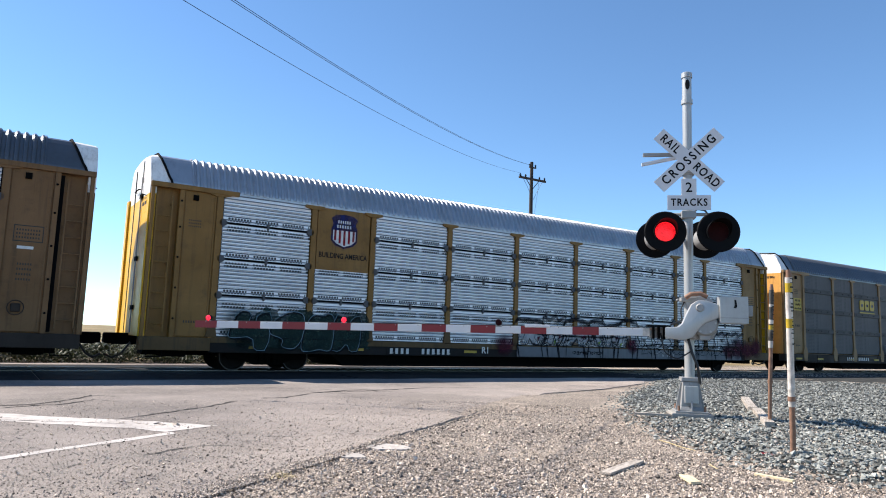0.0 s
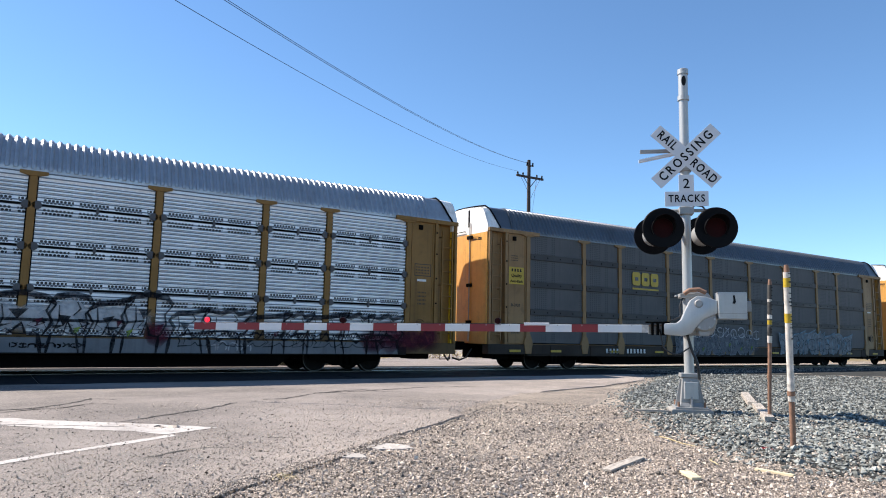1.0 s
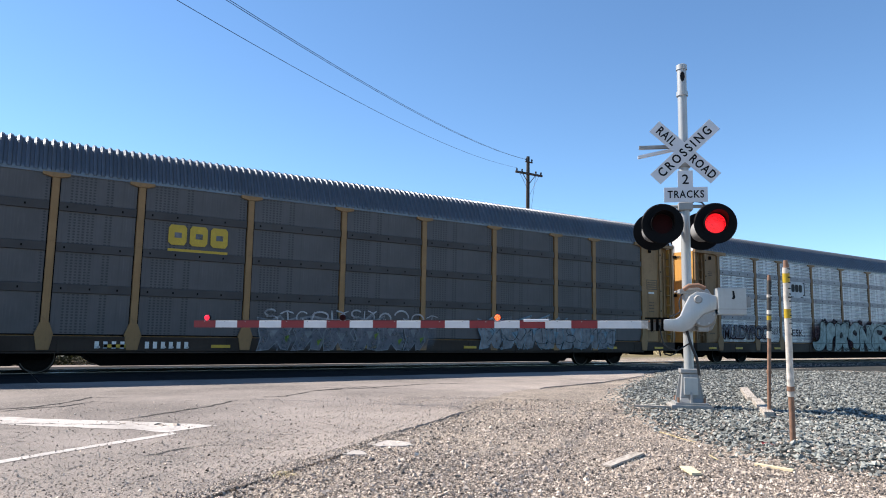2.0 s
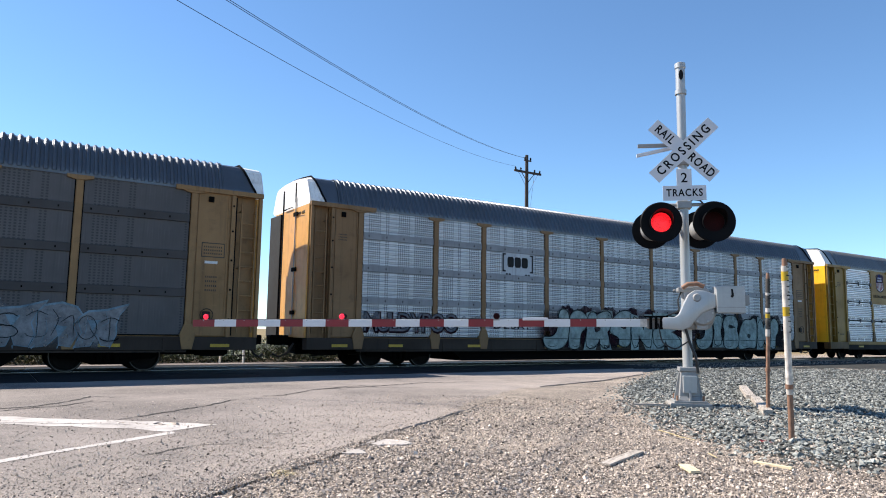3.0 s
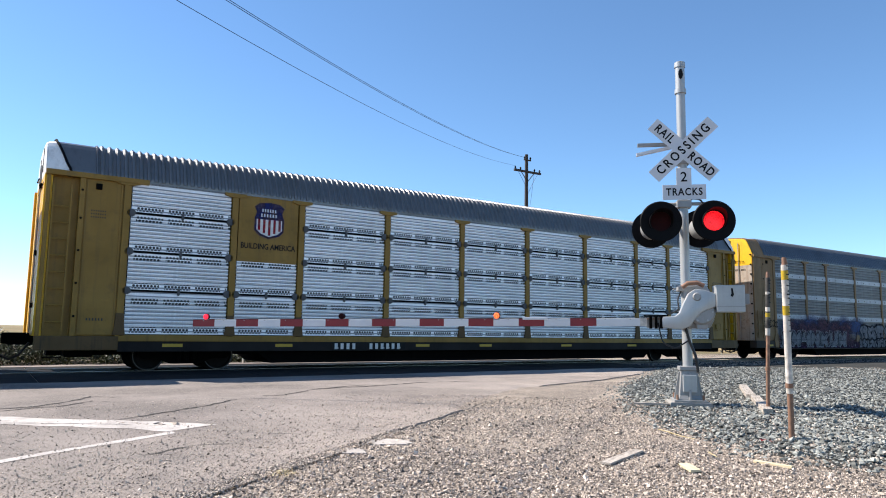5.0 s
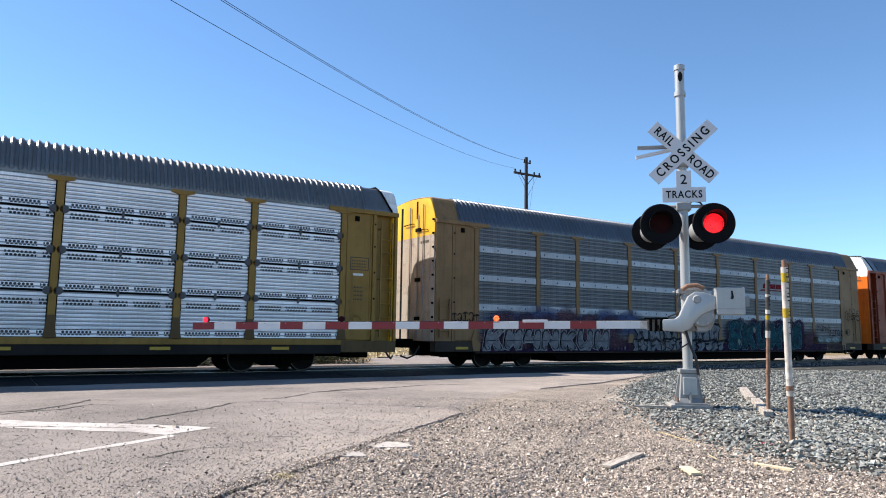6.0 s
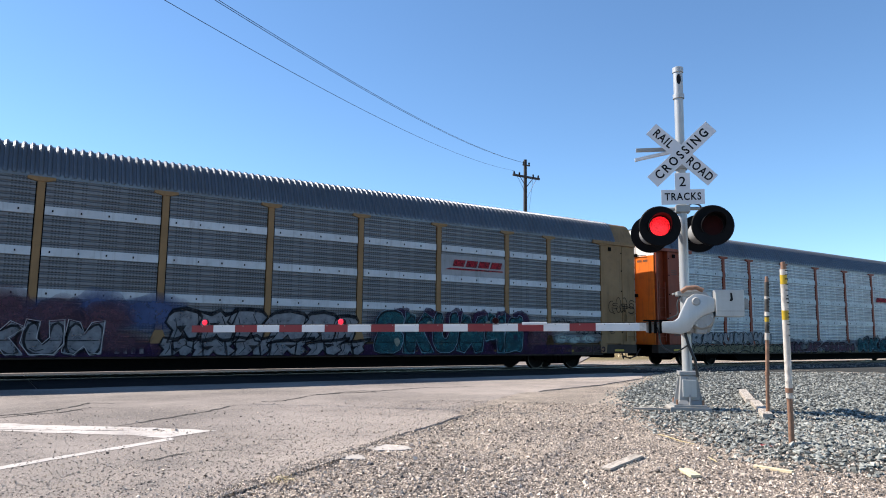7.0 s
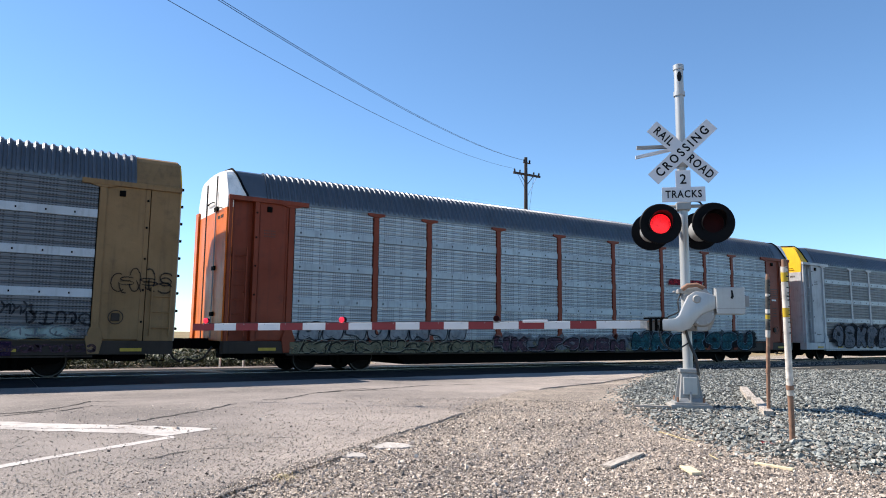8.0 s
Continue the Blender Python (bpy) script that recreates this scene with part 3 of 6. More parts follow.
def build_tracks():
    for centre, name in ((TRACK_Y, "near"),):
        for side in (-0.755, 0.755):
            y = centre + side
            lift = 0.02
            s = Shape().slab([(y + p, q + lift) for p, q in rail_profile()], -120, 260, "x")
            rail = tagged(part("rail", s, M_RAIL), "rusty steel rail with a bright worn top", "rail", group="rails of the track", kind="structure")
            part("running_surface", Shape().box(-120, 260, y - 0.026, y + 0.026, lift, lift + 0.003), M_RAILTOP, rail, "polished steel top")
    # concrete panels of the crossing, between and beside the rails
    rng = random.Random(3)
    # panel colour is darkened to carry the train's shadow
    deck = tagged(new("crossing_deck"), "concrete panels flush with the rails, darkened for the train shadow", "crossing", kind="structure")
    strips = ((16.62, 18.1), (18.13, 19.68), (19.93, 21.18), (21.42, 22.58))
    for y0, y1 in strips:
        x = -16.0
        while x < 19.5 + (y0 - 18) * 0.6:
            w = 2.44
            p = Shape().box(x, x + w - 0.03, y0, y1, -0.12, 0.012 + rng.uniform(-0.008, 0.004))
            part("deck_panel", p, M_PANEL_X, deck, bevel=0.012)
            x += w
    # sleepers and bed to the right of the road
    bed = Shape()
    xs = np.arange(17.5, 120, 1.1)
    # dark bed colour stands in for the train's shadow
    s = Shape().slab([(17.2, -0.3), (18.6, -0.1), (22.6, -0.1), (24.0, -0.3)], 19.6, 200, "x")
    tagged(part("track_bed", s, M_BALLASTBED), "stone bed under the rails, darkened for the train shadow", "track bed", kind="structure")
    tie = None
    bedding = tagged(new("sleepers"), "dark creosoted wooden sleepers under the rails", "sleepers", kind="structure")
    for centre in (TRACK_Y,):
        for k in range(70):
            x = 20.2 + k * 0.53
            if tie is None:
                tie = Shape().box(-0.115, 0.115, -1.3, 1.3, -0.3, -0.145).mesh("sleeper", 0.01)
            part("sleeper", tie, M_TIE, bedding, at=(x, centre + rng.uniform(-0.03, 0.03), rng.uniform(-0.01, 0.01)))
    places, sizes = [], []
    r = np.random.default_rng(12)
    for k in range(9000):
        x, y = 19.3 + 24 * r.random() ** 1.4, r.uniform(16.4, 22.8)
        places.append((x, y, (-0.12 if y > 18.5 else -0.02) + r.uniform(-0.03, 0.03)))
        sizes.append(r.uniform(0.025, 0.05))
    tagged(part("track_ballast", stone_mesh(places, sizes, 13), M_SHADEROCK), "crushed rock between the sleepers, darkened for the train shadow", "gravel", kind="stuff")


# ---- roadside things ----
def build_marker(base, top, radius, seed, label, low=0.2, wrap=M_WRAP, wrap_label="peeling whitish label wrap", tags=((0.69, 0.74, M_YELLOW), (0.88, 0.93, M_YELLOW))):
    rng = random.Random(seed)
    a, b = Vector(base), Vector(top)
    root = tagged(new("marker_post"), label, "post", group="marker posts beside the track")
    root.location = a
    way = b - a
    pts = [way * t + Vector((rng.uniform(-1, 1), rng.uniform(-1, 1), 0)) * 0.004 for t in (0, 0.15, 0.3, 0.5, 0.7, 0.85, 0.97, 1.0)]
    pts[0] = Vector((0, 0, -0.05))
    part("shaft", Shape().tube(pts, [radius] * 7 + [radius * 0.7], 14), M_RUSTPOST, root, "rust brown faded shaft", smooth=True)
    for t0, t1, grow, mat, lab in [(low, 0.96, 1.16, wrap, wrap_label)] + [(a0, a1, 1.21, mat, "worn warning label") for a0, a1, mat in tags]:
        part("label_wrap", Shape().tube([way * t0, way * (t0 + t1) / 2, way * t1], radius * grow, 14), mat, root, lab, smooth=True)
    bars = Shape()
    t = 0.6
    while t < 0.95:
        c = way * t
        w = rng.uniform(0.3, 0.75) * radius
        bars.box(c.x - w, c.x + w, c.y - radius * 1.27, c.y - radius * 0.6, c.z, c.z + rng.uniform(0.006, 0.016))
        t += rng.uniform(0.016, 0.035)
    tagged(part("print", bars, M_BLACK, root, "worn dark lines of print"), kind="stuff")
    part("collar", Shape().tube([way * 0.3, way * 0.325], radius * 1.32, 14), M_RUSTPOST, root, smooth=True)
    return root


def build_plank(a, b, width, height, material, label, category="plank", seed=0):
    """A weathered board lying on the ground from a to b."""
    a, b = Vector(a), Vector(b)
    length = (b - a).length
    rng = random.Random(seed)
    s, n = Shape(), 7
    for i in range(n):
        x = length * i / (n - 1)
        w, h = width / 2 * rng.uniform(0.9, 1.04), height * rng.uniform(0.9, 1.05)
        e = rng.uniform(-0.15, 0.15) * width if i in (0, n - 1) else 0
        s.v += [(x + e, -w, -0.01), (x - e, w, -0.01), (x - e, w, h), (x + e, -w, h)]
    s.f = [(4 * i + k, 4 * i + (k + 1) % 4, 4 * i + 4 + (k + 1) % 4, 4 * i + 4 + k) for i in range(n - 1) for k in range(4)]
    s.f += [(3, 2, 1, 0), tuple(4 * (n - 1) + k for k in range(4))]
    ob = part(category.replace(" ", "_"), s, material, bevel=min(width, height) * 0.08)
    ob.matrix_basis = Matrix.Translation(a) @ (b - a).to_track_quat("X", "Z").to_matrix().to_4x4()
    return tagged(ob, label, category)


def wire_points(a, b, sag, n=40):
    a, b = Vector(a), Vector(b)
    return [a + (b - a) * (i / n) - Vector((0, 0, 4 * sag * (i / n) * (1 - i / n))) for i in range(n + 1)]


def build_utility_pole():
    px, py = 29.6, 35.0
    root = tagged(new("utility_pole"), "dark wooden utility pole with a crossarm and sagging wires", "utility pole")
    root.location = (px, py, -0.02)
    part("pole", Shape().tube([(0, 0, -0.3), (0, 0, 6), (0.03, 0, 13.0)], [0.17, 0.145, 0.11], 14), M_POLE, root, smooth=True)
    part("crossarm", Shape().box(-1.15, 1.15, -0.2, -0.09, 11.72, 11.86), M_POLE, root, bevel=0.01)
    for x in (-0.55, 0.55):
        part("brace", Shape().tube([(x, -0.15, 11.74), (0, -0.13, 11.1)], 0.025, 6), M_POLE, root)
    part("top_bracket", Shape().box(-0.3, 0.3, -0.17, -0.09, 12.55, 12.63), M_POLE, root, bevel=0.006)
    for x, z in ((-1.05, 11.86), (-0.6, 11.86), (0.6, 11.86), (1.05, 11.86), (-0.24, 12.63), (0.24, 12.63)):
        part("insulator", Shape().lathe([(0, 0.02), (0.02, 0.06), (0.06, 0.035), (0.1, 0.07), (0.15, 0.05), (0.19, 0.03), (0.2, 0.0)], (x, -0.14, z), 10, "z"), M_LAMPBLACK, root, smooth=True)
    part("jumper_wire", Shape().tube(wire_points((1.05, -0.14, 12.0), (0.1, -0.12, 10.4), -0.05, 10), 0.012, 5), M_WIRE, root)
    part("jumper_wire", Shape().tube(wire_points((-1.05, -0.14, 12.0), (-0.1, -0.12, 10.7), -0.1, 10), 0.012, 5), M_WIRE, root)
    part("guy_wire", Shape().tube(wire_points((0.6, -0.14, 11.9), (4.2, 5.0, 8.6), 0.2, 12), 0.009, 5), M_WIRE, root)
    for x, z, ex, ez, sag in ((-1.05, 12.07, -15.93, 7.18, 1.56), (-0.24, 12.74, -16.0, 7.67, 1.6), (-0.1, 12.74, -15.98, 7.675, 1.58)):
        part("wire", Shape().tube(wire_points((x, -0.14, z), (ex - px, -1.0 - py, ez), sag, 60), 0.0075, 5, False), M_WIRE, root)


def build_weeds():
    """Low weeds behind the far track: many separate leaves with gaps."""
    rng = np.random.default_rng(21)
    def leaves(n, xr, yr, height, size, seed):
        verts, faces = [], []
        count = 0
        while count < n:
            x, y = rng.uniform(*xr), rng.uniform(*yr)
            h = height * (0.35 + 0.9 * max(0, noise.noise(Vector((x * 0.8, y * 0.8, seed))) + 0.35))
            z = h * rng.random() ** 0.7
            a, t, s = rng.uniform(0, 6.28), rng.uniform(-0.9, 0.9), size * rng.uniform(0.5, 1.4)
            u = np.array((math.cos(a) * math.cos(t), math.sin(a) * math.cos(t), math.sin(t))) * s
            w = np.array((-math.sin(a), math.cos(a), rng.uniform(-0.5, 0.5))) * s * 0.32
            c = np.array((x, y, z))
            k = len(verts)
            verts += [tuple(c - u), tuple(c + w), tuple(c + u), tuple(c - w)]
            faces.append((k, k + 1, k + 2, k + 3))
            count += 1
        s = Shape()
        s.v, s.f = verts, faces
        return s
    tagged(part("weeds", leaves(70000, (-13, 12.4), (23.65, 27.0), 0.9, 0.075, 2), M_LEAF), "dark green low weeds beyond the tracks", "weeds", kind="stuff")
    tagged(part("dry_grass", leaves(9000, (-10, 60), (29, 36), 0.4, 0.1, 5), M_STRAW), "dry straw coloured grass beyond the tracks", "grass", kind="stuff")
    tuft = leaves(150, (2.02, 2.22), (5.4, 5.6), 0.035, 0.013, 1)
    tagged(part("grass_tuft", tuft, M_STRAW), "small dry tuft growing in the gravel", "grass", kind="stuff")


def build_small_things():
    build_marker((7.15, 4.19, 0.05), (6.93, 4.06, 1.98), 0.029, 1, "tall white marker post with yellow labels and a rusty foot", 0.27)
    build_marker((9.38, 5.83, 0.08), (9.22, 5.65, 2.06), 0.026, 2, "slim brown marker post with peeling labels near the timbers", 0.55, wrap=M_DARKWRAP, wrap_label="dark peeling mottled wrap", tags=((0.55, 0.6, M_WRAP), (0.68, 0.71, M_YELLOW), (0.72, 0.75, M_WRAP), (0.84, 0.86, M_WRAP)))
    build_plank((9.05, 5.62, 0.1), (10.9, 7.0, 0.1), 0.14, 0.07, M_TIMBER, "weathered grey timber lying on crushed rock", "timber", 1)
    build_plank((10.95, 7.1, 0.1), (13.0, 8.6, 0.1), 0.15, 0.07, M_TIMBER, "long weathered grey timber lying on crushed rock", "timber", 2)
    build_plank((4.79, 4.57, 0.0), (5.62, 4.9, 0.0), 0.11, 0.01, M_TIMBER, "short split grey board lying on gravel", "plank", 3)
    build_plank((5.4, 4.19, 0.0), (5.22, 3.93, 0.0), 0.1, 0.012, M_SPLINTER, "pale yellow wood scrap lying on gravel", "wood scrap", 4)
    build_plank((6.12, 3.96, 0.0), (6.14, 3.6, 0.0), 0.05, 0.012, M_SPLINTER, "narrow pale wood splinter lying on gravel", "wood scrap", 5)
    build_plank((7.0, 4.3, 0.04), (7.02, 4.45, 0.04), 0.07, 0.03, M_ARMRED, "red scrap of plastic beside the marker post", "litter", 6)
    build_plank((7.5, 4.6, 0.07), (7.62, 4.42, 0.07), 0.1, 0.02, M_SIGNWHITE, "white scrap lying on crushed rock", "litter", 7)
    build_plank((8.45, 7.45, 0.1), (8.85, 7.1, 0.1), 0.07, 0.02, M_TIMBER, "pale board beside the signal base", "plank", 8)
    for pts, r, mat, label in ((((7.0, 3.8, 0.075), (7.06, 3.6, 0.085), (7.1, 3.45, 0.08), (7.2, 3.2, 0.085)), 0.009, M_POLE, "thin dark stick lying on crushed rock"),
                               (((6.95, 5.75, 0.02), (6.75, 5.4, 0.035), (6.66, 5.2, 0.03), (6.64, 5.0, 0.025)), 0.006, M_STRAW, "thin pale twig lying on gravel"),
                               (((6.3, 4.5, 0.01), (6.05, 4.4, 0.02), (5.9, 4.2, 0.02)), 0.005, M_STRAW, "thin pale twig lying on gravel")):
        tagged(part("twig", Shape().tube(pts, [r, r * 1.1, r, r * 0.6][:len(pts)], 6), mat, smooth=True), label, "twig", group="twigs on the ground")
    for x in (6.45, 7.2):
        s = Shape().tube([(0, 0, -0.05), (0, 0, 0.8), (0, 0, 0.83)], [0.035, 0.035, 0.02], 10)
        ob = part("delineator_post", s, M_WHITEPOST, smooth=True, at=(x * 23.4 / 22.7, 23.4, 0))
        tagged(ob, "short white plastic post between the tracks", "post", group="white posts between the tracks")
    build_weeds()


# ---- crossing signal with its gate ----
ARM_Y = -0.2


def build_lamp(root, x, y, z, facing, front):
    """One flashing lamp: a black target with a hood, a red lens behind it."""
    lamp = new("lamp")
    lamp.parent = root
    lamp.matrix_basis = Matrix.Translation((x, y, z)) @ pose(0, 0, 0, 0, 0, 0 if facing < 0 else 180)
    ring = Shape().lathe([(0.0, 0.152), (0.0, 0.2), (-0.012, 0.3), (0.0, 0.315), (0.022, 0.312), (0.014, 0.2), (0.014, 0.152), (0.0, 0.152)], n=40)
    part("target", ring, M_LAMPBLACK, lamp, "round black target plate", smooth=True)
    hood, n = Shape(), 26
    for i in range(n + 1):
        a = radians(-35 + 250 * i / n)
        reach = -0.06 - 0.22 * smooth(-0.3, 0.9, math.sin(a))
        for r in (0.168, 0.176):
            for d in (0.0, reach):
                hood.v.append((r * math.cos(a), d, r * math.sin(a)))
    for i in range(n):
        k = 4 * i
        hood.f += [(k, k + 1, k + 5, k + 4), (k + 2, k + 6, k + 7, k + 3), (k + 1, k + 3, k + 7, k + 5), (k, k + 4, k + 6, k + 2)]
    part("hood", hood, M_LAMPBLACK, lamp, "black sun hood", smooth=True)
    part("housing", Shape().lathe([(0.02, 0.18), (0.09, 0.17), (0.2, 0.15), (0.33, 0.11), (0.35, 0.0)], n=30), M_GREYPAINT, lamp, "grey lamp housing", smooth=True)
    part("lens", Shape().lathe([(0.042, 0.0), (0.044, 0.06), (0.05, 0.12), (0.056, 0.165)], n=30), M_LED, lamp, "red lens of small diodes", smooth=True)
    part("mount", Shape().tube([(0, 0.3, 0.05), (0, 0.42, 0.28)], 0.03, 10), M_GREYPAINT, lamp, smooth=True)
    # two added leaves close over the glowing lens to imitate it going out
    leaves = []
    for side in (-1, 1):
        outline = [(0.0, -0.158)] + [(side * 0.158 * math.sin(radians(a)), -0.158 * math.cos(radians(a))) for a in range(15, 180, 15)] + [(0.0, 0.158)]
        s = Shape().slab(outline, 0.024, 0.028, "y")
        leaf = part("shutter", s, M_UNLIT, lamp, "added dark red leaf that hides the lens while unlit")
        leaves.append((leaf, side))
    return leaves


def build_signal():
    """The mast, its signs, lamps and gate. Local x: to the viewer's right, y: along the road, z: up."""
    root = tagged(new("crossing_signal"), "silver railroad crossing signal with crossbuck, red lamps and lowered striped gate", "crossing signal")
    root.matrix_basis = pose(9.2, 7.02, 0.09, 0, 0, -44)
    h = 0.09
    part("foundation", Shape().box(-0.3, 0.3, -0.3, 0.3, -0.2, 0.05), M_CONCRETE, root, bevel=0.02)
    plate = part("base_plate", Shape().box(-0.24, 0.24, -0.24, 0.24, 0.05, 0.085), M_GREYPAINT, root, bevel=0.006)
    for x in (-0.19, 0.19):
        for y in (-0.19, 0.19):
            part("bolt", Shape().tube([(x, y, 0.02), (x, y, 0.16)], 0.018, 8), M_RUSTPOST, root)
    base = Shape()
    for (z0, a0), (z1, a1) in (((0.085, 0.18), (0.15, 0.15)), ((0.15, 0.15), (0.52, 0.115))):
        base.add([(sx * k, sy * k, z) for z, k in ((z0, a0), (z1, a1)) for sx, sy in ((-1, -1), (1, -1), (1, 1), (-1, 1))],
                 [(0, 1, 5, 4), (1, 2, 6, 5), (2, 3, 7, 6), (3, 0, 4, 7), (3, 2, 1, 0), (4, 5, 6, 7)])
    part("base", base, M_GREYPAINT, root, "grey cast junction base", bevel=0.008)
    part("base_collar", Shape().box(-0.14, 0.14, -0.14, 0.14, 0.525, 0.585), M_GREYPAINT, root, bevel=0.01)
    for k in (-1, 1):
        for axis in ("y", "x"):
            fin = Shape().slab([(k * 0.11, 0.085), (k * 0.22, 0.085), (k * 0.14, 0.5), (k * 0.11, 0.5)], -0.015, 0.015, axis)
            part("base_fin", fin, M_GREYPAINT, root, bevel=0.004)
    part("base_door", Shape().box(-0.1, 0.1, -0.19, -0.12, 0.2, 0.46), M_ALU, root, "silver inspection lid", bevel=0.01)
    part("mast", Shape().lathe([(0.5, 0.0), (0.5, 0.075), (4.96, 0.071), (4.98, 0.0)], n=28, axis="z"), M_ALU, root, "silver painted steel tube", smooth=True)
    part("collar", Shape().lathe([(4.96, 0.07), (4.96, 0.09), (5.03, 0.09), (5.03, 0.07)], n=28, axis="z"), M_ALU, root, smooth=True)
    top = Shape().lathe([(5.01, 0.074), (5.4, 0.074), (5.4, 0.086), (5.48, 0.086), (5.49, 0.07), (5.49, 0.0)], n=28, axis="z")
    part("top_tube", top, M_ALU, root, smooth=True)
    part("cable_hole", Shape().slab([(0.036 * math.cos(a * 0.5), 5.27 + 0.085 * math.sin(a * 0.5)) for a in range(13)], -0.079, -0.07, "y"), M_BLACK, root, "dark oval opening")
    # crossbuck
    zc = 4.09 - h
    for k, (tilt, words) in enumerate(((-43.5, ("RAIL", "ROAD")), (43.5, ("CROSSING",)))):
        y = -0.125 - 0.012 * k
        m = Matrix.Translation((0, y, zc)) @ pose(0, 0, 0, 0, -tilt, 0)
        me = Shape().box(-0.635, 0.635, -0.003, 0.003, -0.115, 0.115).mesh("crossbuck_blade", 0.0015)
        me.transform(m)
        blade = part("crossbuck_blade", me, M_SIGNWHITE, root, "white reflective crossbuck blade")
        if len(words) == 2:
            for word, x in ((words[0], -0.385), (words[1], 0.365)):
                lettering(word, 0.19, M_BLACK, blade, m @ wall_text(x, -0.006, 0), spread=1.2, wide=0.8, bold=0.022)
        else:
            lettering(words[0], 0.2, M_BLACK, blade, m @ wall_text(0, -0.006, 0), spread=1.44, wide=0.84, bold=0.022)
    for x, z in ((0, zc + 0.16), (0, zc - 0.2)):
        part("sign_clamp", Shape().box(-0.1, 0.1, -0.1, 0.09, z - 0.02, z + 0.02), M_GREYPAINT, root, bevel=0.004)
    sign = part("number_sign", Shape().box(-0.115, 0.115, -0.118, -0.112, 3.42, 3.7), M_SIGNWHITE, root, "small white number sign", bevel=0.002)
    lettering("2", 0.22, M_BLACK, sign, wall_text(0, -0.121, 3.55), bold=0.01)
    sign = part("tracks_sign", Shape().box(-0.33, 0.33, -0.124, -0.118, 3.19, 3.43), M_SIGNWHITE, root, "white wide sign plate", bevel=0.002)
    lettering("TRACKS", 0.165, M_BLACK, sign, wall_text(0, -0.127, 3.31), spread=1.16, wide=0.82, bold=0.02)
    # back plates of the signs for the other direction
    for za, zb, d, x0, x1, mat in ((4.13, 4.13, 0.055, -0.68, -0.05, M_GREYPAINT), (3.97, 4.1, 0.05, -0.7, -0.05, M_SIGNWHITE)):
        s = Shape().slab([(x0, za), (x1, zb), (x1, zb + d), (x0, za + d)], 0.1, 0.16, "y")
        part("rear_sign", s, mat, root, "sign plate seen from its edge", bevel=0.003)
    # lamps
    part("lamp_bar", Shape().tube([(-0.42, 0.0, 3.14), (0.52, 0.0, 3.14)], 0.028, 12), M_GREYPAINT, root, smooth=True)
    part("lamp_clamp", Shape().box(-0.11, 0.11, -0.11, 0.11, 3.07, 3.19), M_GREYPAINT, root, bevel=0.012)
    unlit_leaves = {}
    for side, x in (("left", -0.4), ("right", 0.375)):
        unlit_leaves[side] = build_lamp(root, x, -0.42, 2.8, -1, True)
        rear = build_lamp(root, x - 0.05, 0.5, 2.81, 1, False)
    # gate mechanism
    part("gate_machine", Shape().slab([(0.0, 1.16), (0.34, 1.18), (0.4, 1.3), (0.4, 1.66), (0.3, 1.82), (0.02, 1.86), (-0.06, 1.74), (-0.02, 1.4)], -0.1, 0.2, "y"), M_GREYPAINT, root, "grey cast gate machine housing", bevel=0.03, smooth=True)
    bracket = Shape().slab([(-0.4, 1.17), (-0.1, 1.15), (0.02, 1.2), (0.1, 1.32), (0.2, 1.42), (0.4, 1.5), (0.4, 1.7), (0.22, 1.76), (0.1, 1.77), (0.0, 1.7), (-0.08, 1.54), (-0.14, 1.4), (-0.2, 1.35), (-0.4, 1.34)], -0.27, -0.12, "y")
    part("arm_bracket", bracket, M_ALU, root, "silver curved arm bracket", bevel=0.03, smooth=True)
    part("pivot", Shape().lathe([(-0.3, 0.0), (-0.3, 0.05), (-0.26, 0.07), (-0.2, 0.07)], (0.12, 0, 1.65), 18), M_GREYPAINT, root, smooth=True)
    part("support_tube", Shape().lathe([(0.0, 0.09), (0.4, 0.09)], (0.24, -0.1, 1.6), 16), M_GREYPAINT, root, smooth=True)
    box = part("junction_box", Shape().box(0.4, 0.81, -0.3, 0.02, 1.42, 1.83), M_ALU, root, "silver sheet metal box", bevel=0.012)
    part("lid_seam", Shape().box(0.395, 0.815, -0.306, 0.0, 1.5, 1.51), M_GREYPAINT, box)
    part("mark", Shape().slab([(0.6, 1.66), (0.63, 1.65), (0.65, 1.68), (0.635, 1.78), (0.61, 1.78), (0.615, 1.7)], -0.305, -0.3, "y"), M_BLACK, box, "black worn mark")
    part("box_end", Shape().box(0.81, 0.89, -0.22, -0.06, 1.54, 1.7), M_GREYPAINT, root, bevel=0.01)
    part("gear_drum", Shape().lathe([(-0.24, 0.0), (-0.24, 0.17), (-0.2, 0.2), (-0.05, 0.2), (-0.03, 0.0)], (0.2, 0, 1.42), 28), M_GREYPAINT, root, "grey cast gear drum", smooth=True)
    part("drum_foot", Shape().box(0.12, 0.28, -0.2, -0.06, 1.16, 1.26), M_GREYPAINT, root, bevel=0.02)
    for k in range(6):
        part("drum_bolt", Shape().lathe([(-0.262, 0.0), (-0.262, 0.014), (-0.24, 0.016)], (0.2 + 0.15 * math.cos(k * 1.047), 0, 1.42 + 0.15 * math.sin(k * 1.047)), 8), M_ALU, root)
    part("top_hinge", Shape().tube([(-0.08, -0.2, 1.8), (0.0, -0.2, 1.86), (0.14, -0.2, 1.87), (0.24, -0.2, 1.82)], 0.035, 10), M_RUSTPOST, root, "rusty hinge pipe", smooth=True)
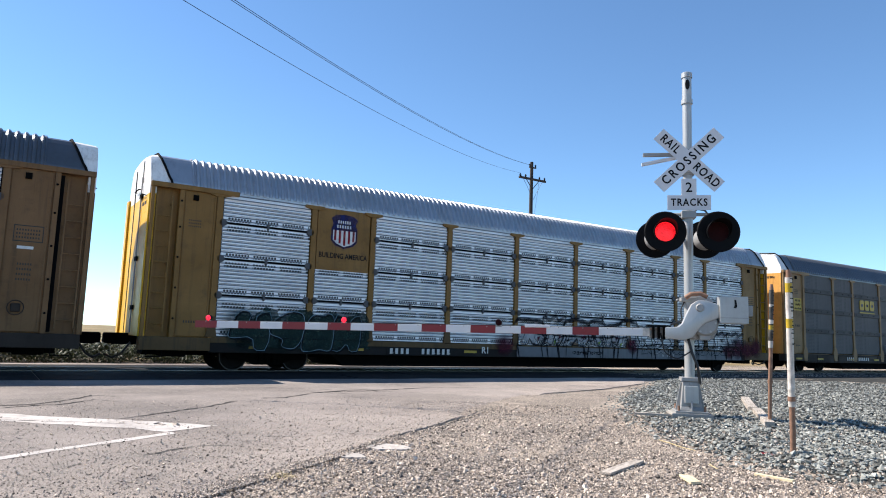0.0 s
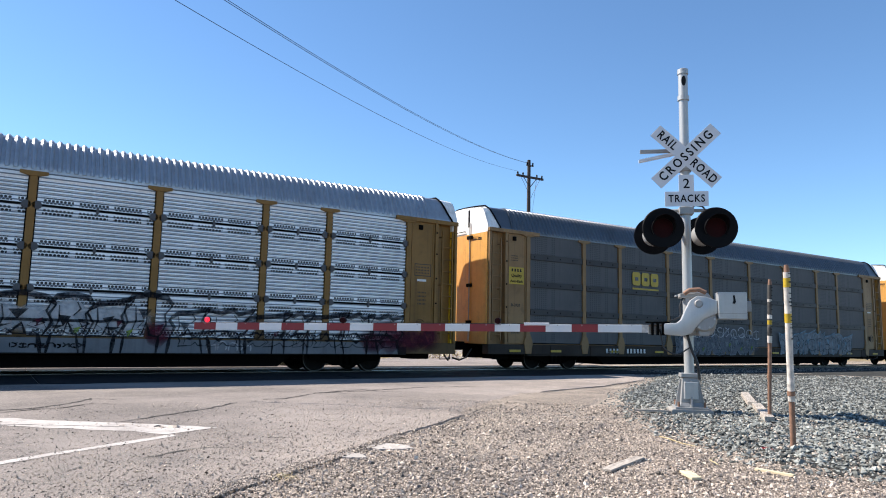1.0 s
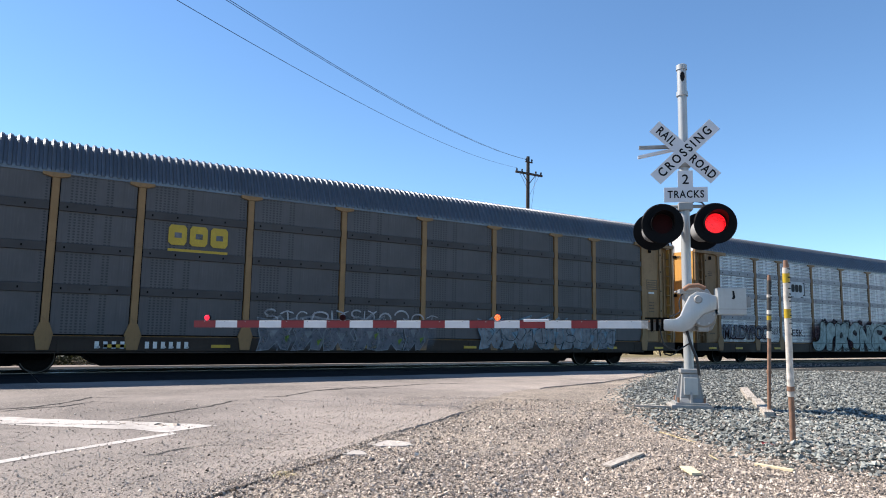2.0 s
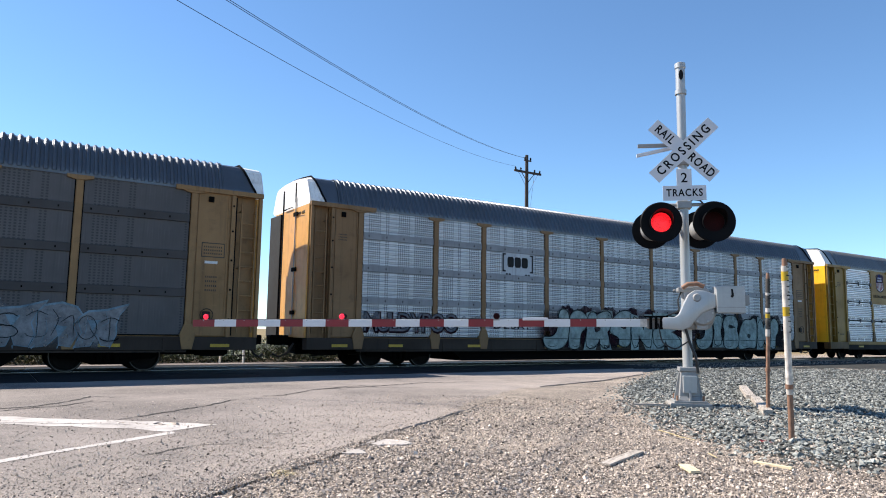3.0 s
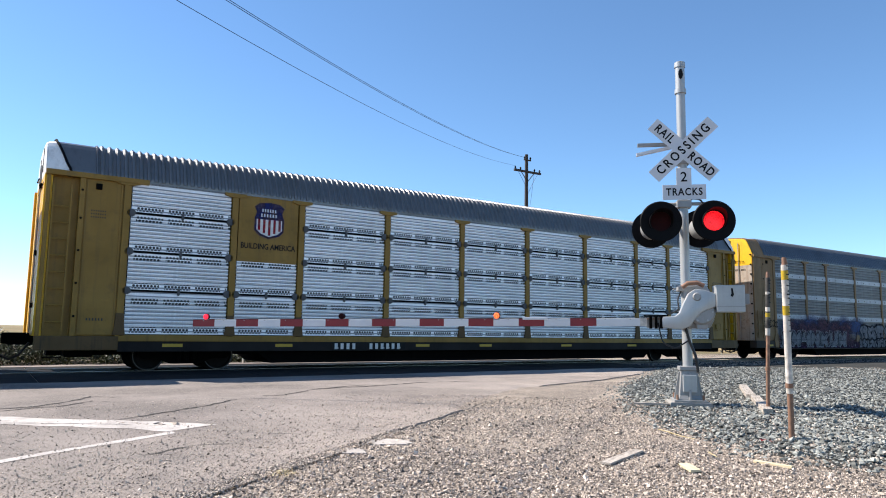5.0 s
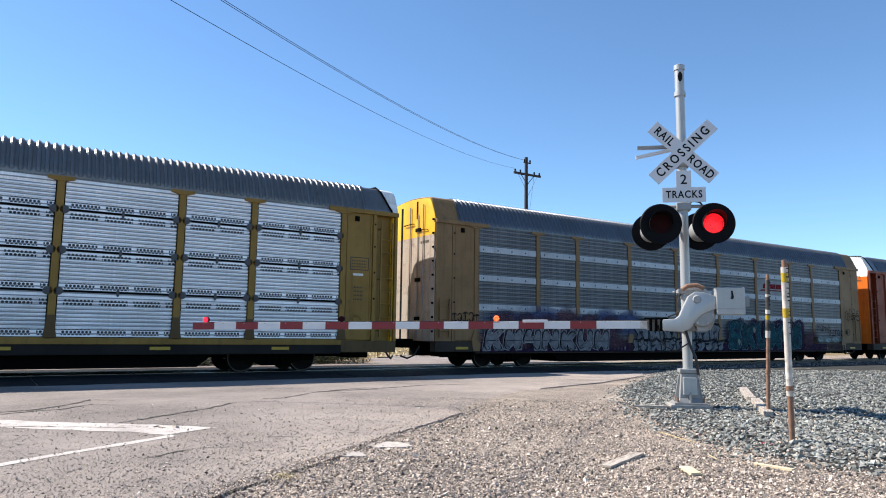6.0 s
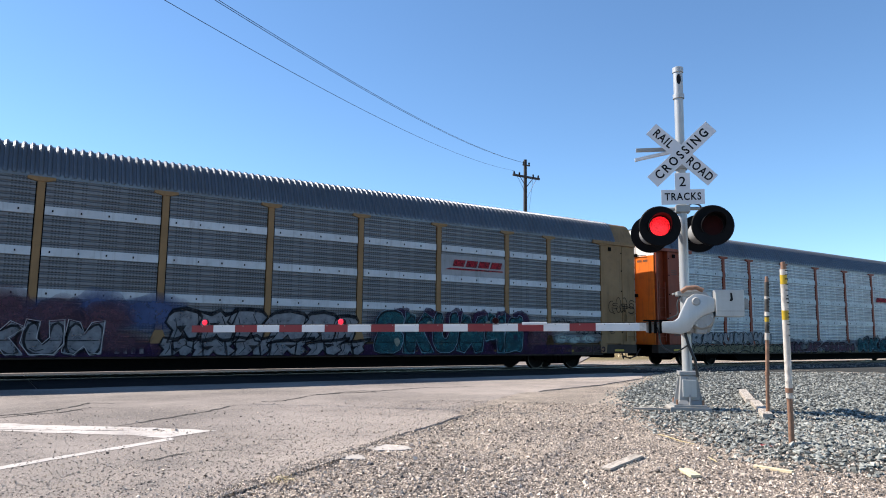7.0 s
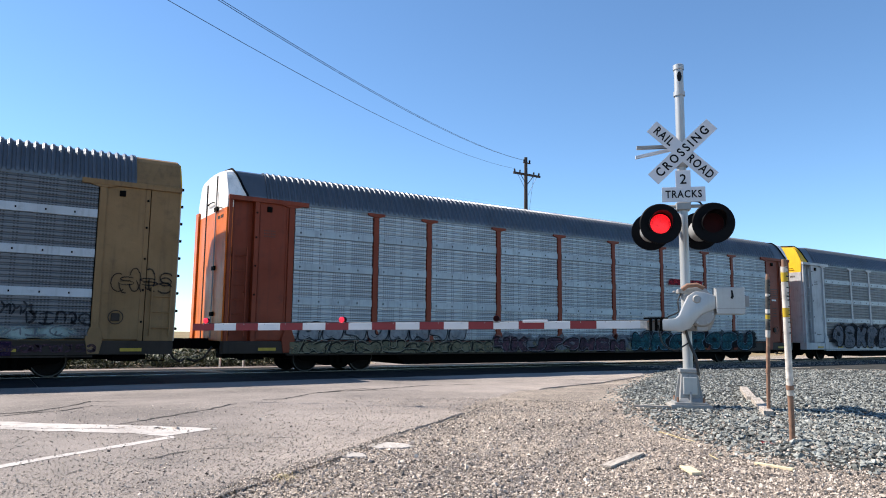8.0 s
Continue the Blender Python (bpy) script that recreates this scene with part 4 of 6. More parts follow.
    for pts, r in (([(-0.05, -0.1, 1.25), (0.02, -0.14, 0.95), (0.1, -0.16, 0.75), (0.13, -0.14, 0.5)], 0.022), ([(-0.45, -0.2, 1.25), (-0.4, -0.2, 0.95), (-0.2, -0.16, 0.85), (0.0, -0.12, 0.98)], 0.011),
                   ([(-0.08, -0.08, 1.75), (-0.14, -0.1, 1.62), (-0.12, -0.12, 1.45), (-0.3, -0.2, 1.38)], 0.012), ([(0.3, -0.1, 3.1), (0.25, -0.05, 3.2), (0.12, -0.05, 3.22), (0.05, -0.08, 3.1)], 0.014)):
        curve = []
        for i in range(len(pts) - 1):
            curve += [Vector(pts[i]).lerp(Vector(pts[i + 1]), k / 6) for k in range(6)]
        curve.append(Vector(pts[-1]))
        for _ in range(3):
            curve = [curve[0]] + [(curve[i - 1] + curve[i] * 2 + curve[i + 1]) / 4 for i in range(1, len(curve) - 1)] + [curve[-1]]
        part("cable", Shape().tube(curve, r, 8), M_CABLE, root, "black flexible conduit", smooth=True)
    for z in (1.78, 1.22):
        part("mast_clamp", Shape().box(-0.13, 0.1, -0.12, 0.12, z - 0.035, z + 0.035), M_GREYPAINT, root, bevel=0.01)
    part("clamp_bolt", Shape().tube([(-0.17, -0.1, 1.78), (-0.17, 0.1, 1.78)], 0.015, 8), M_GREYPAINT, root)
    # gate arm, slightly drooping to its tip
    def arm_z(x):
        return 1.245 + 0.0133 * (x + 1.44)
    tip, start, step = -8.29, -0.62, 0.4062
    def piece(x0, x1, a, b, lo, hi):
        return Shape().slab([(x0, arm_z(x0) + lo), (x1, arm_z(x1) + lo), (x1, arm_z(x1) + hi), (x0, arm_z(x0) + hi)], ARM_Y + a, ARM_Y + b, "y")
    arm = part("gate_arm", piece(tip, start, -0.018, 0.018, -0.06, 0.06), M_ARMWHITE, root, "white gate arm", bevel=0.006)
    part("arm_adapter", piece(-0.62, -0.34, 0.02, 0.06, -0.085, 0.075), M_GREYPAINT, root, "grey bolted arm clamp", bevel=0.01)
    for x in (-0.58, -0.5, -0.42):
        part("clamp_plate", piece(x, x + 0.035, -0.06, 0.06, -0.1, 0.09), M_UNDER, root, "dark clamp plate", bevel=0.004)
    part("clamp_bar", piece(-0.66, -0.3, -0.02, 0.1, 0.085, 0.11), M_UNDER, root, "dark top bar of the clamp")
    for x in (-0.6, -0.52, -0.44):
        part("arm_bolt", Shape().tube([(x, ARM_Y - 0.05, arm_z(x) + 0.05), (x, ARM_Y + 0.05, arm_z(x) + 0.05)], 0.012, 8), M_RUSTPOST, root)
    for k in range(9):
        x0 = tip + 2 * k * step
        part("red_band", piece(x0 - (0.002 if k == 0 else 0), x0 + step, -0.0205, 0.0205, -0.0605, 0.0605), M_ARMRED, arm, "red reflective band")
    part("end_tape", piece(start - 0.1, start, -0.0205, 0.0205, -0.0605, 0.0605), M_WRAP, arm)
    for k in range(20):
        x = tip + 0.2 + k * 0.38
        part("rivet", Shape().lathe([(-0.026, 0.0), (-0.025, 0.008), (-0.02, 0.009)], (x, ARM_Y, arm_z(x) + 0.045), 6), M_GREYPAINT, arm)
    gate = []
    for s_tip, mat, flash in ((0.24, M_GATELED, None), (2.72, M_GATELED, "left"), (5.33, M_AMBER, "right")):
        x = tip + s_tip
        z = arm_z(x) + 0.06
        lamp = new("gate_lamp")
        lamp.parent = root
        lamp.location = (x, ARM_Y, z)
        part("bracket", Shape().box(-0.05, 0.05, -0.02, 0.02, -0.02, 0.012), M_GREYPAINT, lamp)
        part("body", Shape().lathe([(-0.02, 0.05), (0.03, 0.052), (0.05, 0.04), (0.05, 0.0)], (0, 0, 0.05), 18), M_LAMPBLACK, lamp, smooth=True)
        part("lens", Shape().lathe([(-0.02, 0.047), (-0.04, 0.04), (-0.05, 0.02), (-0.052, 0.0)], (0, 0, 0.05), 18), mat, lamp, "small red lens", smooth=True)
        if flash:
            # an added cap slides over the lens to imitate its unlit state
            cover = part("cover", Shape().lathe([(-0.056, 0.0), (-0.056, 0.046), (-0.018, 0.053), (-0.018, 0.051)], (0, 0, 0.0), 18), M_UNLIT, lamp, "added dark red cap that hides the lens while unlit", smooth=True)
            gate.append((cover, flash))
    x = tip + 5.95
    part("splice_plate", piece(x - 0.2, x + 0.2, -0.03, 0.03, 0.04, 0.085), M_SIGNWHITE, root, "white splice plate", bevel=0.01)
    part("tip_lamp_wire", piece(tip + 0.2, start, -0.006, 0.006, 0.06, 0.072), M_CABLE, arm)
    return unlit_leaves, gate


# ---- the train ----
LENGTH, WIDTH = 27.35, 3.25
PITCH, SPEED, FIRST = 28.6, 17.6, 3.2 - 28.6
POSTS = (1.85, 4.6, 6.55, 9.4, 12.25, 15.1, 17.95, 20.8, 22.75, 25.5)
TIERS = ((0.98, 2.07), (2.09, 3.06), (3.08, 4.05), (4.07, 4.9))
ROOF_LINE = [(0.03, 4.9), (0.04, 4.98), (0.1, 5.13), (0.2, 5.36), (0.3, 5.57), (0.38, 5.67), (0.52, 5.735), (1.1, 5.795), (1.625, 5.815)]
ROOF_LINE = ROOF_LINE + [(WIDTH - y, z) for y, z in ROOF_LINE[-2::-1]]
WHEEL_R = 0.4
AXLES = (2.72, 4.55)
shared = {}


def roof_mesh():
    if "roof" not in shared:
        xs, k = [], 0
        x0, x1, pitch = 1.12, LENGTH - 1.12, 0.182
        x = x0
        while x < x1 - pitch * 0.5:
            xs += [(x, 0.0), (x + pitch * 0.3, 0.0), (x + pitch * 0.38, 0.01), (x + pitch * 0.46, 0.034), (x + pitch * 0.55, 0.045), (x + pitch * 0.76, 0.045), (x + pitch * 0.9, 0.024)]
            x += pitch
        xs.append((x1, 0.0))
        normals = []
        for i, (y, z) in enumerate(ROOF_LINE):
            a, b = ROOF_LINE[max(i - 1, 0)], ROOF_LINE[min(i + 1, len(ROOF_LINE) - 1)]
            n = Vector((-(b[1] - a[1]), b[0] - a[0])).normalized()
            normals.append(n)
        s, n = Shape(), len(ROOF_LINE)
        for x, d in xs:
            s.v += [(x, y + nn.x * d, z + nn.y * d) for (y, z), nn in zip(ROOF_LINE, normals)]
        s.f = [(j * n + i, j * n + i + 1, (j + 1) * n + i + 1, (j + 1) * n + i) for j in range(len(xs) - 1) for i in range(n - 1)]
        shared["roof"] = s.mesh("roof")
    return shared["roof"]


def strap_x(z, rear):
    """How far from the car's end the rubber strap lies at a height on the roof."""
    u = min(max((z - 4.9) / 0.96, 0.0), 1.0)
    return 0.2 + 0.42 * u if rear else 0.52 - 0.4 * u


def roof_end_mesh(rear, hood, lead, whole):
    """The smooth sheet between the ribs and the strap, or the painted hood outside the strap."""
    key = ("roof_end", rear, hood, lead, whole)
    if key not in shared:
        s, n = Shape(), len(ROOF_LINE)
        rows = 4
        for j in range(rows):
            u = j / (rows - 1)
            for y, z in ROOF_LINE:
                seam = 0.03 if whole else strap_x(z, rear)
                x = seam * u if hood else seam + (1.12 - seam) * u
                drop = 0.03 * (1 - u) if hood and z > 5.0 else 0.0
                s.v.append(((LENGTH - x) if rear else x + lead * (1 - x / 1.85), y, z - drop))
        s.f = [(j * n + i, j * n + i + 1, (j + 1) * n + i + 1, (j + 1) * n + i) for j in range(rows - 1) for i in range(n - 1)]
        shared[key] = s.mesh("roof_end")
    return shared[key]


def sheet_mesh(width, height, kind):
    """One tier of side sheeting: flat punched strips and pressed ribs."""
    key = ("sheet", round(width, 2), round(height, 2), kind)
    if key not in shared:
        depth, pitch = (0.044, 0.098) if kind == "rows" else (0.022, 0.14)
        lines = [(0.0, 0.03), (0.0, 0.0)]
        if kind == "rows":
            lines += [(0.2, 0.0)]
            z = 0.2
            while z < height - 0.2 - pitch * 0.6:
                lines += [(z + pitch * 0.12, -depth * 0.5), (z + pitch * 0.5, -depth * 0.5), (z + pitch * 0.58, depth * 0.5), (z + pitch * 0.92, depth * 0.5)]
                z += pitch
            lines += [(height - 0.17, 0.0)]
        elif kind == "fine":
            z = 0.05
            while z < height - pitch:
                lines += [(z, 0.0), (z + pitch * 0.2, -depth), (z + pitch * 0.7, -depth), (z + pitch * 0.9, 0.0)]
                z += pitch
        lines += [(height, 0.0), (height, 0.03)]
        s = Shape()
        for z, y in lines:
            s.v += [(0, y, z), (width, y, z)]
        s.f = [(2 * i, 2 * i + 1, 2 * i + 3, 2 * i + 2) for i in range(len(lines) - 1)]
        shared[key] = s.mesh("side_sheet")
    return shared[key]


def arc(cx, cz, rx, rz, a0, a1, n=12):
    return [(cx + rx * math.cos(radians(a0 + (a1 - a0) * i / n)), cz + rz * math.sin(radians(a0 + (a1 - a0) * i / n))) for i in range(n + 1)]


def glyph(rng, x, z, w, h):
    """Strokes of one abstract sprayed form inside a cell; it spells nothing."""
    l, r, b, t, cx, cz = x + 0.14 * w, x + 0.86 * w, z + 0.1 * h, z + 0.9 * h, x + w / 2, z + h / 2
    k = rng.uniform(-0.12, 0.12) * w
    turn = rng.uniform(0, 360)
    forms = (
        [arc(cx, cz, 0.33 * w, 0.38 * h, turn, turn + 250), [(cx, cz), (cx + k, b), (r, b - 0.04 * h)]],
        [arc(cx, cz + 0.18 * h, 0.3 * w, 0.2 * h, 30, 300, 9), arc(cx + k, cz - 0.2 * h, 0.34 * w, 0.2 * h, 140, -150, 9)],
        [[(l, b), (l + k, cz), (l + 0.1 * w, t)], arc(cx, cz + 0.1 * h, 0.34 * w, 0.3 * h, 170, -40, 9), [(r, cz), (r - k, b)]],
        [[(l, t), (cx + k, cz + 0.1 * h), (l, b)], [(cx + k, cz), (r, t - 0.1 * h), (r, b)]],
        [arc(l + 0.1 * w, cz, 0.5 * w, 0.4 * h, 80, -80, 10), [(l, t), (l + 0.5 * k, b)], [(cx, cz + 0.15 * h), (r, t)]],
        [[(l, cz + 0.2 * h), (cx, t), (r, cz + 0.25 * h)], [(cx, t), (cx + k, b)], arc(cx, b + 0.1 * h, 0.36 * w, 0.14 * h, 190, 350, 8)],
        [arc(cx, cz, 0.36 * w, 0.4 * h, 200, 520, 14), [(cx + 0.1 * w, cz), (r + 0.06 * w, b)]],
    )
    return forms[rng.randrange(len(forms))]


def dense(points, wob, rng, n=4):
    out = []
    for (ax, az), (bx, bz) in zip(points, points[1:]):
        out += [(ax + (bx - ax) * k / n, az + (bz - az) * k / n) for k in range(n)]
    out.append(points[-1])
    for _ in range(2):
        out = [out[0]] + [((out[i - 1][0] + 2 * out[i][0] + out[i + 1][0]) / 4, (out[i - 1][1] + 2 * out[i][1] + out[i + 1][1]) / 4) for i in range(1, len(out) - 1)] + [out[-1]]
    return [(x + rng.uniform(-wob, wob), z + rng.uniform(-wob, wob)) for x, z in out]


def spray_material(name, color, thin=False):
    """Sprayed paint; a thin coat is speckled and lets the sheet below show, most of all at its rim."""
    g = Graph(name, 0.8)
    g.shader.inputs["Specular IOR Level"].default_value = 0.1
    mist = g.band(g.noise(2.2, 5), 0.35, 0.7)
    base = g.mix(mist, shade(color, 1.15), shade(color, 0.75))
    base = g.mix(g.band(g.noise(1, 5, (12, 12, 0.6)), 0.55, 0.8, 0, 0.35), base, shade(color, 0.45))
    if thin:
        node = g.tree.nodes.new("ShaderNodeSeparateXYZ")
        g.tree.links.new(g.tree.nodes.new("ShaderNodeTexCoord").outputs["Generated"], node.inputs[0])
        dx, dz = g.math("SUBTRACT", node.outputs[0], 0.5), g.math("SUBTRACT", node.outputs[2], 0.5)
        away = g.math("SQRT", g.math("ADD", g.math("MULTIPLY", dx, dx), g.math("MULTIPLY", dz, dz)))
        cover = g.math("MULTIPLY", g.band(away, 0.22, 0.5, 0.88, 0.1), g.band(g.noise(5.0, 6, None, 0.7), 0.25, 0.55, 0.55, 1.0))
    else:
        cover = g.band(g.noise(5.0, 6, None, 0.7), 0.3, 0.6, 0.45, 0.92)
    g.put(g.shader.inputs["Alpha"], cover)
    return g.done(base, g.noise(30, 3), 0.1, 0.003)


SPRAY = {}


def spray(color, thin=False):
    if (color, thin) not in SPRAY:
        tones = {"black": (0.01, 0.01, 0.013), "mint": (0.33, 0.41, 0.39), "ash": (0.21, 0.215, 0.23), "white": (0.45, 0.45, 0.46), "grey": (0.15, 0.155, 0.17), "maroon": (0.028, 0.008, 0.013),
                 "teal": (0.02, 0.085, 0.1), "green": (0.02, 0.04, 0.035), "purple": (0.035, 0.016, 0.045), "blue": (0.02, 0.026, 0.1), "olive": (0.17, 0.155, 0.1),
                 "pale": (0.24, 0.25, 0.26), "cream": (0.3, 0.28, 0.22), "lime": (0.16, 0.24, 0.03), "red": (0.24, 0.02, 0.03), "sky": (0.2, 0.3, 0.36),
                 "plum": (0.085, 0.045, 0.06), "dusk": (0.06, 0.085, 0.18), "wine": (0.075, 0.012, 0.025)}
        SPRAY[color, thin] = spray_material(color + ("_thin" if thin else "") + "_spray_paint", tones[color], thin)
    return SPRAY[color, thin]


PAINT_Y = -0.03


def mist_of_graffiti(root, seed, x0, x1, z0, z1, color, y=-0.022, step=1.0):
    """Loose rounded patches of sprayed colour."""
    rng = random.Random(seed)
    x, n = x0, 0
    while x < x1:
        w, top = step * rng.uniform(0.8, 1.3), z1 + rng.uniform(-0.35, 0.05)
        ring = []
        for i in range(28):
            t = 2 * math.pi * i / 28
            reach = 1 + 0.1 * math.sin(3 * t + n) + 0.07 * math.sin(8 * t + 2 * n) + rng.uniform(-0.03, 0.03)
            ring.append((x + w / 2 + 0.6 * w * math.cos(t) * reach, (z0 + top) / 2 + (top - z0) / 2 * math.sin(t) * reach))
        part("graffiti_cloud", Shape().add([(p, y - 0.0005 * (n % 6), q) for p, q in ring], [tuple(range(28))]), spray(color, True), root, color + " sprayed cloud")
        x += w * rng.uniform(0.7, 1.0)
        n += 1


def wild_graffiti(root, seed, x0, x1, z0, z1, line, fill=None, letter=0.95, thick=0.035, low=None, y=-0.036, spot=None):
    """Angular sprayed forms with heavy outlines; legs run down over the sill."""
    rng = random.Random(seed)
    x, n = x0, 0
    while x < x1 - letter * 0.4:
        w, top = letter * rng.uniform(0.8, 1.25), z1 - rng.uniform(0.0, 0.14) * (z1 - z0)
        h = top - z0
        lean = rng.uniform(-0.05, 0.22) * w
        d = y - 0.0008 * (n % 5)
        u = lambda: rng.uniform(-0.06, 0.06)
        kind = rng.randrange(3)
        roofline = [(0.0, 0.82), (0.12, 0.98), (0.5, 1.0 + u()), (0.86, 0.96), (1.02, 0.78)] if kind == 0 else [(-0.08, 1.0), (0.3, 0.9), (0.55, 1.06), (0.7, 0.88), (1.06, 1.04)] if kind == 1 else [(0.0, 0.7), (0.2, 0.86), (0.6, 0.9), (1.12, 1.06), (0.95, 0.8)]
        right = [(0.9 + u(), 0.55), (0.98 + u(), 0.3), (0.86 + u(), 0.0)]
        foot = [(0.62 + u(), 0.04), (0.52 + u(), 0.3 + u()), (0.4 + u(), 0.02)]
        left = [(0.02 + u(), -0.02), (0.12 + u(), 0.35), (-0.04 + u(), 0.6)]
        place = lambda p: (x + p[0] * w + lean * p[1], z0 + p[1] * h)
        outline = [place(p) for p in roofline + right + foot + left]
        s = Shape()
        s.ribbon([place(p) for p in roofline], thick * 1.6, d)
        s.ribbon([place(p) for p in roofline[-1:] + right], thick * rng.uniform(0.5, 1.0), d - 0.0002)
        s.ribbon([place(p) for p in right[-1:] + foot], thick * 0.8, d - 0.0003)
        s.ribbon([place(p) for p in foot[-1:] + left + roofline[:1]], thick * rng.uniform(0.5, 1.1), d - 0.0001)
        # counters: small solid wedges, and a stroke within
        cx, cz = rng.uniform(0.35, 0.6), rng.uniform(0.45, 0.7)
        s.add([(p[0], d - 0.0004, p[1]) for p in (place((cx - 0.14, cz + u())), place((cx + 0.16, cz + 0.02)), place((cx + 0.02, cz - 0.24)))], [(0, 1, 2)])
        s.ribbon([place((0.2, 0.1)), place((0.28 + u(), 0.4)), place((0.2, 0.75))], thick * 0.45, d - 0.0005)
        if rng.random() < 0.6:
            s.ribbon([place((0.6, 0.85)), place((0.72, 0.62 + u())), place((0.58, 0.5))], thick * 0.5, d - 0.0006)
        if low is not None:
            for k in (rng.uniform(0.0, 0.2), rng.uniform(0.55, 0.9)):
                p, q = place((k, 0.05)), rng.uniform(-0.08, 0.12)
                s.ribbon([p, (p[0] + q * 0.5, (p[1] + low) / 2), (p[0] + q, low)], thick * rng.uniform(0.5, 1.3), d - 0.0007)
        form = part("graffiti_letter", s, spray(line), root, line + " sprayed angular outline")
        if fill:
            part("letter_fill", Shape().add([(p, d + 0.006, q) for p, q in outline], [tuple(range(len(outline)))]), spray(fill), form, fill + " sprayed fill")
        if spot and rng.random() < 0.5:
            px, pz = place((0.75, rng.uniform(0.25, 0.5)))
            part("letter_spot", Shape().add([(px, d - 0.001, pz), (px + 0.16, d - 0.001, pz + 0.05), (px + 0.03, d - 0.001, pz - 0.16)], [(0, 1, 2)]), spray(spot), form, spot + " sprayed wedge")
        x += w * 0.93
        n += 1


# outlines of sprayed letter forms in a unit cell, each with its counter
FORMS = {
    "p": ([(0.0, 0.0), (0.6, 0.0), (0.6, 0.42), (0.95, 0.55), (1.02, 0.82), (0.7, 1.0), (0.3, 1.0), (0.02, 0.82), (0.08, 0.5), (0.0, 0.36)], None),
    "m": ([(0.0, 0.0), (0.1, 0.5), (0.06, 0.9), (0.36, 0.98), (0.42, 0.82), (0.62, 1.0), (0.98, 0.97), (1.02, 0.62), (0.82, 0.44), (1.0, 0.0), (0.62, 0.0), (0.55, 0.28), (0.42, 0.0)], [(0.34, 0.56), (0.5, 0.66), (0.6, 0.5), (0.4, 0.4)]),
    "o": ([(0.0, 0.42), (0.14, 0.78), (0.5, 1.0), (0.9, 0.96), (1.0, 0.6), (0.92, 0.22), (0.75, 0.04), (0.4, 0.1), (0.46, 0.3)], [(0.36, 0.6), (0.52, 0.74), (0.72, 0.62), (0.66, 0.48)]),
    "n": ([(0.0, 0.0), (0.04, 0.95), (0.34, 0.9), (0.6, 0.5), (0.62, 0.95), (0.98, 0.95), (1.02, 0.0), (0.66, 0.0), (0.36, 0.42), (0.34, 0.0)], None),
    "e": ([(0.0, 0.0), (0.02, 1.0), (0.96, 0.97), (0.9, 0.58), (0.62, 0.48), (1.0, 0.3), (1.0, 0.0), (0.55, 0.0), (0.46, 0.26), (0.4, 0.0)], [(0.3, 0.78), (0.7, 0.76), (0.6, 0.56), (0.36, 0.62)]),
    "j": ([(0.0, 0.34), (0.14, 0.0), (0.72, 0.0), (1.0, 0.28), (0.98, 0.96), (0.56, 1.0), (0.56, 0.44), (0.34, 0.3)], None),
    "i": ([(0.1, 0.06), (0.3, 0.56), (0.14, 0.96), (0.8, 1.02), (0.94, 0.84), (0.72, 0.5), (0.92, 0.06)], None),
    "s": ([(0.08, 0.0), (0.86, 0.0), (1.0, 0.34), (0.84, 0.56), (0.98, 0.76), (0.8, 1.0), (0.24, 1.0), (0.02, 0.74), (0.14, 0.5), (0.02, 0.24)], [(0.34, 0.66), (0.44, 0.74), (0.84, 0.64), (0.46, 0.6)]),
    "a": ([(0.0, 0.0), (0.06, 0.6), (0.3, 0.96), (0.66, 0.9), (0.74, 1.0), (0.98, 0.92), (1.0, 0.3), (0.94, 0.0), (0.6, 0.06), (0.3, 0.0)], [(0.46, 0.4), (0.52, 0.5), (0.68, 0.44), (0.6, 0.32)]),
    "k": ([(0.0, 0.0), (0.12, 1.0), (0.42, 0.92), (0.42, 0.62), (0.72, 1.0), (1.06, 0.82), (0.7, 0.5), (1.02, 0.02), (0.62, 0.0), (0.44, 0.32), (0.38, 0.0)], None),
    "u": ([(0.1, 1.0), (0.42, 0.94), (0.36, 0.46), (0.5, 0.3), (0.66, 0.48), (0.62, 0.96), (0.98, 1.0), (1.0, 0.3), (0.78, 0.0), (0.22, 0.0), (0.0, 0.32)], None),
    "w": ([(0.0, 0.06), (0.12, 1.0), (0.4, 0.92), (0.52, 0.6), (0.68, 0.92), (1.0, 0.98), (0.94, 0.04), (0.66, 0.0), (0.52, 0.24), (0.3, 0.0)], None),
    "h": ([(0.0, 0.4), (0.2, 1.0), (0.52, 0.92), (0.42, 0.58), (0.6, 0.56), (0.64, 0.9), (1.0, 0.98), (0.96, 0.0), (0.64, 0.0), (0.58, 0.34), (0.06, 0.28)], None),
}


def rounded(points, times):
    """An outline with its corners cut, again and again."""
    for _ in range(times):
        points = [q for a, b in zip(points, points[1:] + points[:1]) for q in
                  ((0.78 * a[0] + 0.22 * b[0], 0.78 * a[1] + 0.22 * b[1]), (0.22 * a[0] + 0.78 * b[0], 0.22 * a[1] + 0.78 * b[1]))]
    return points


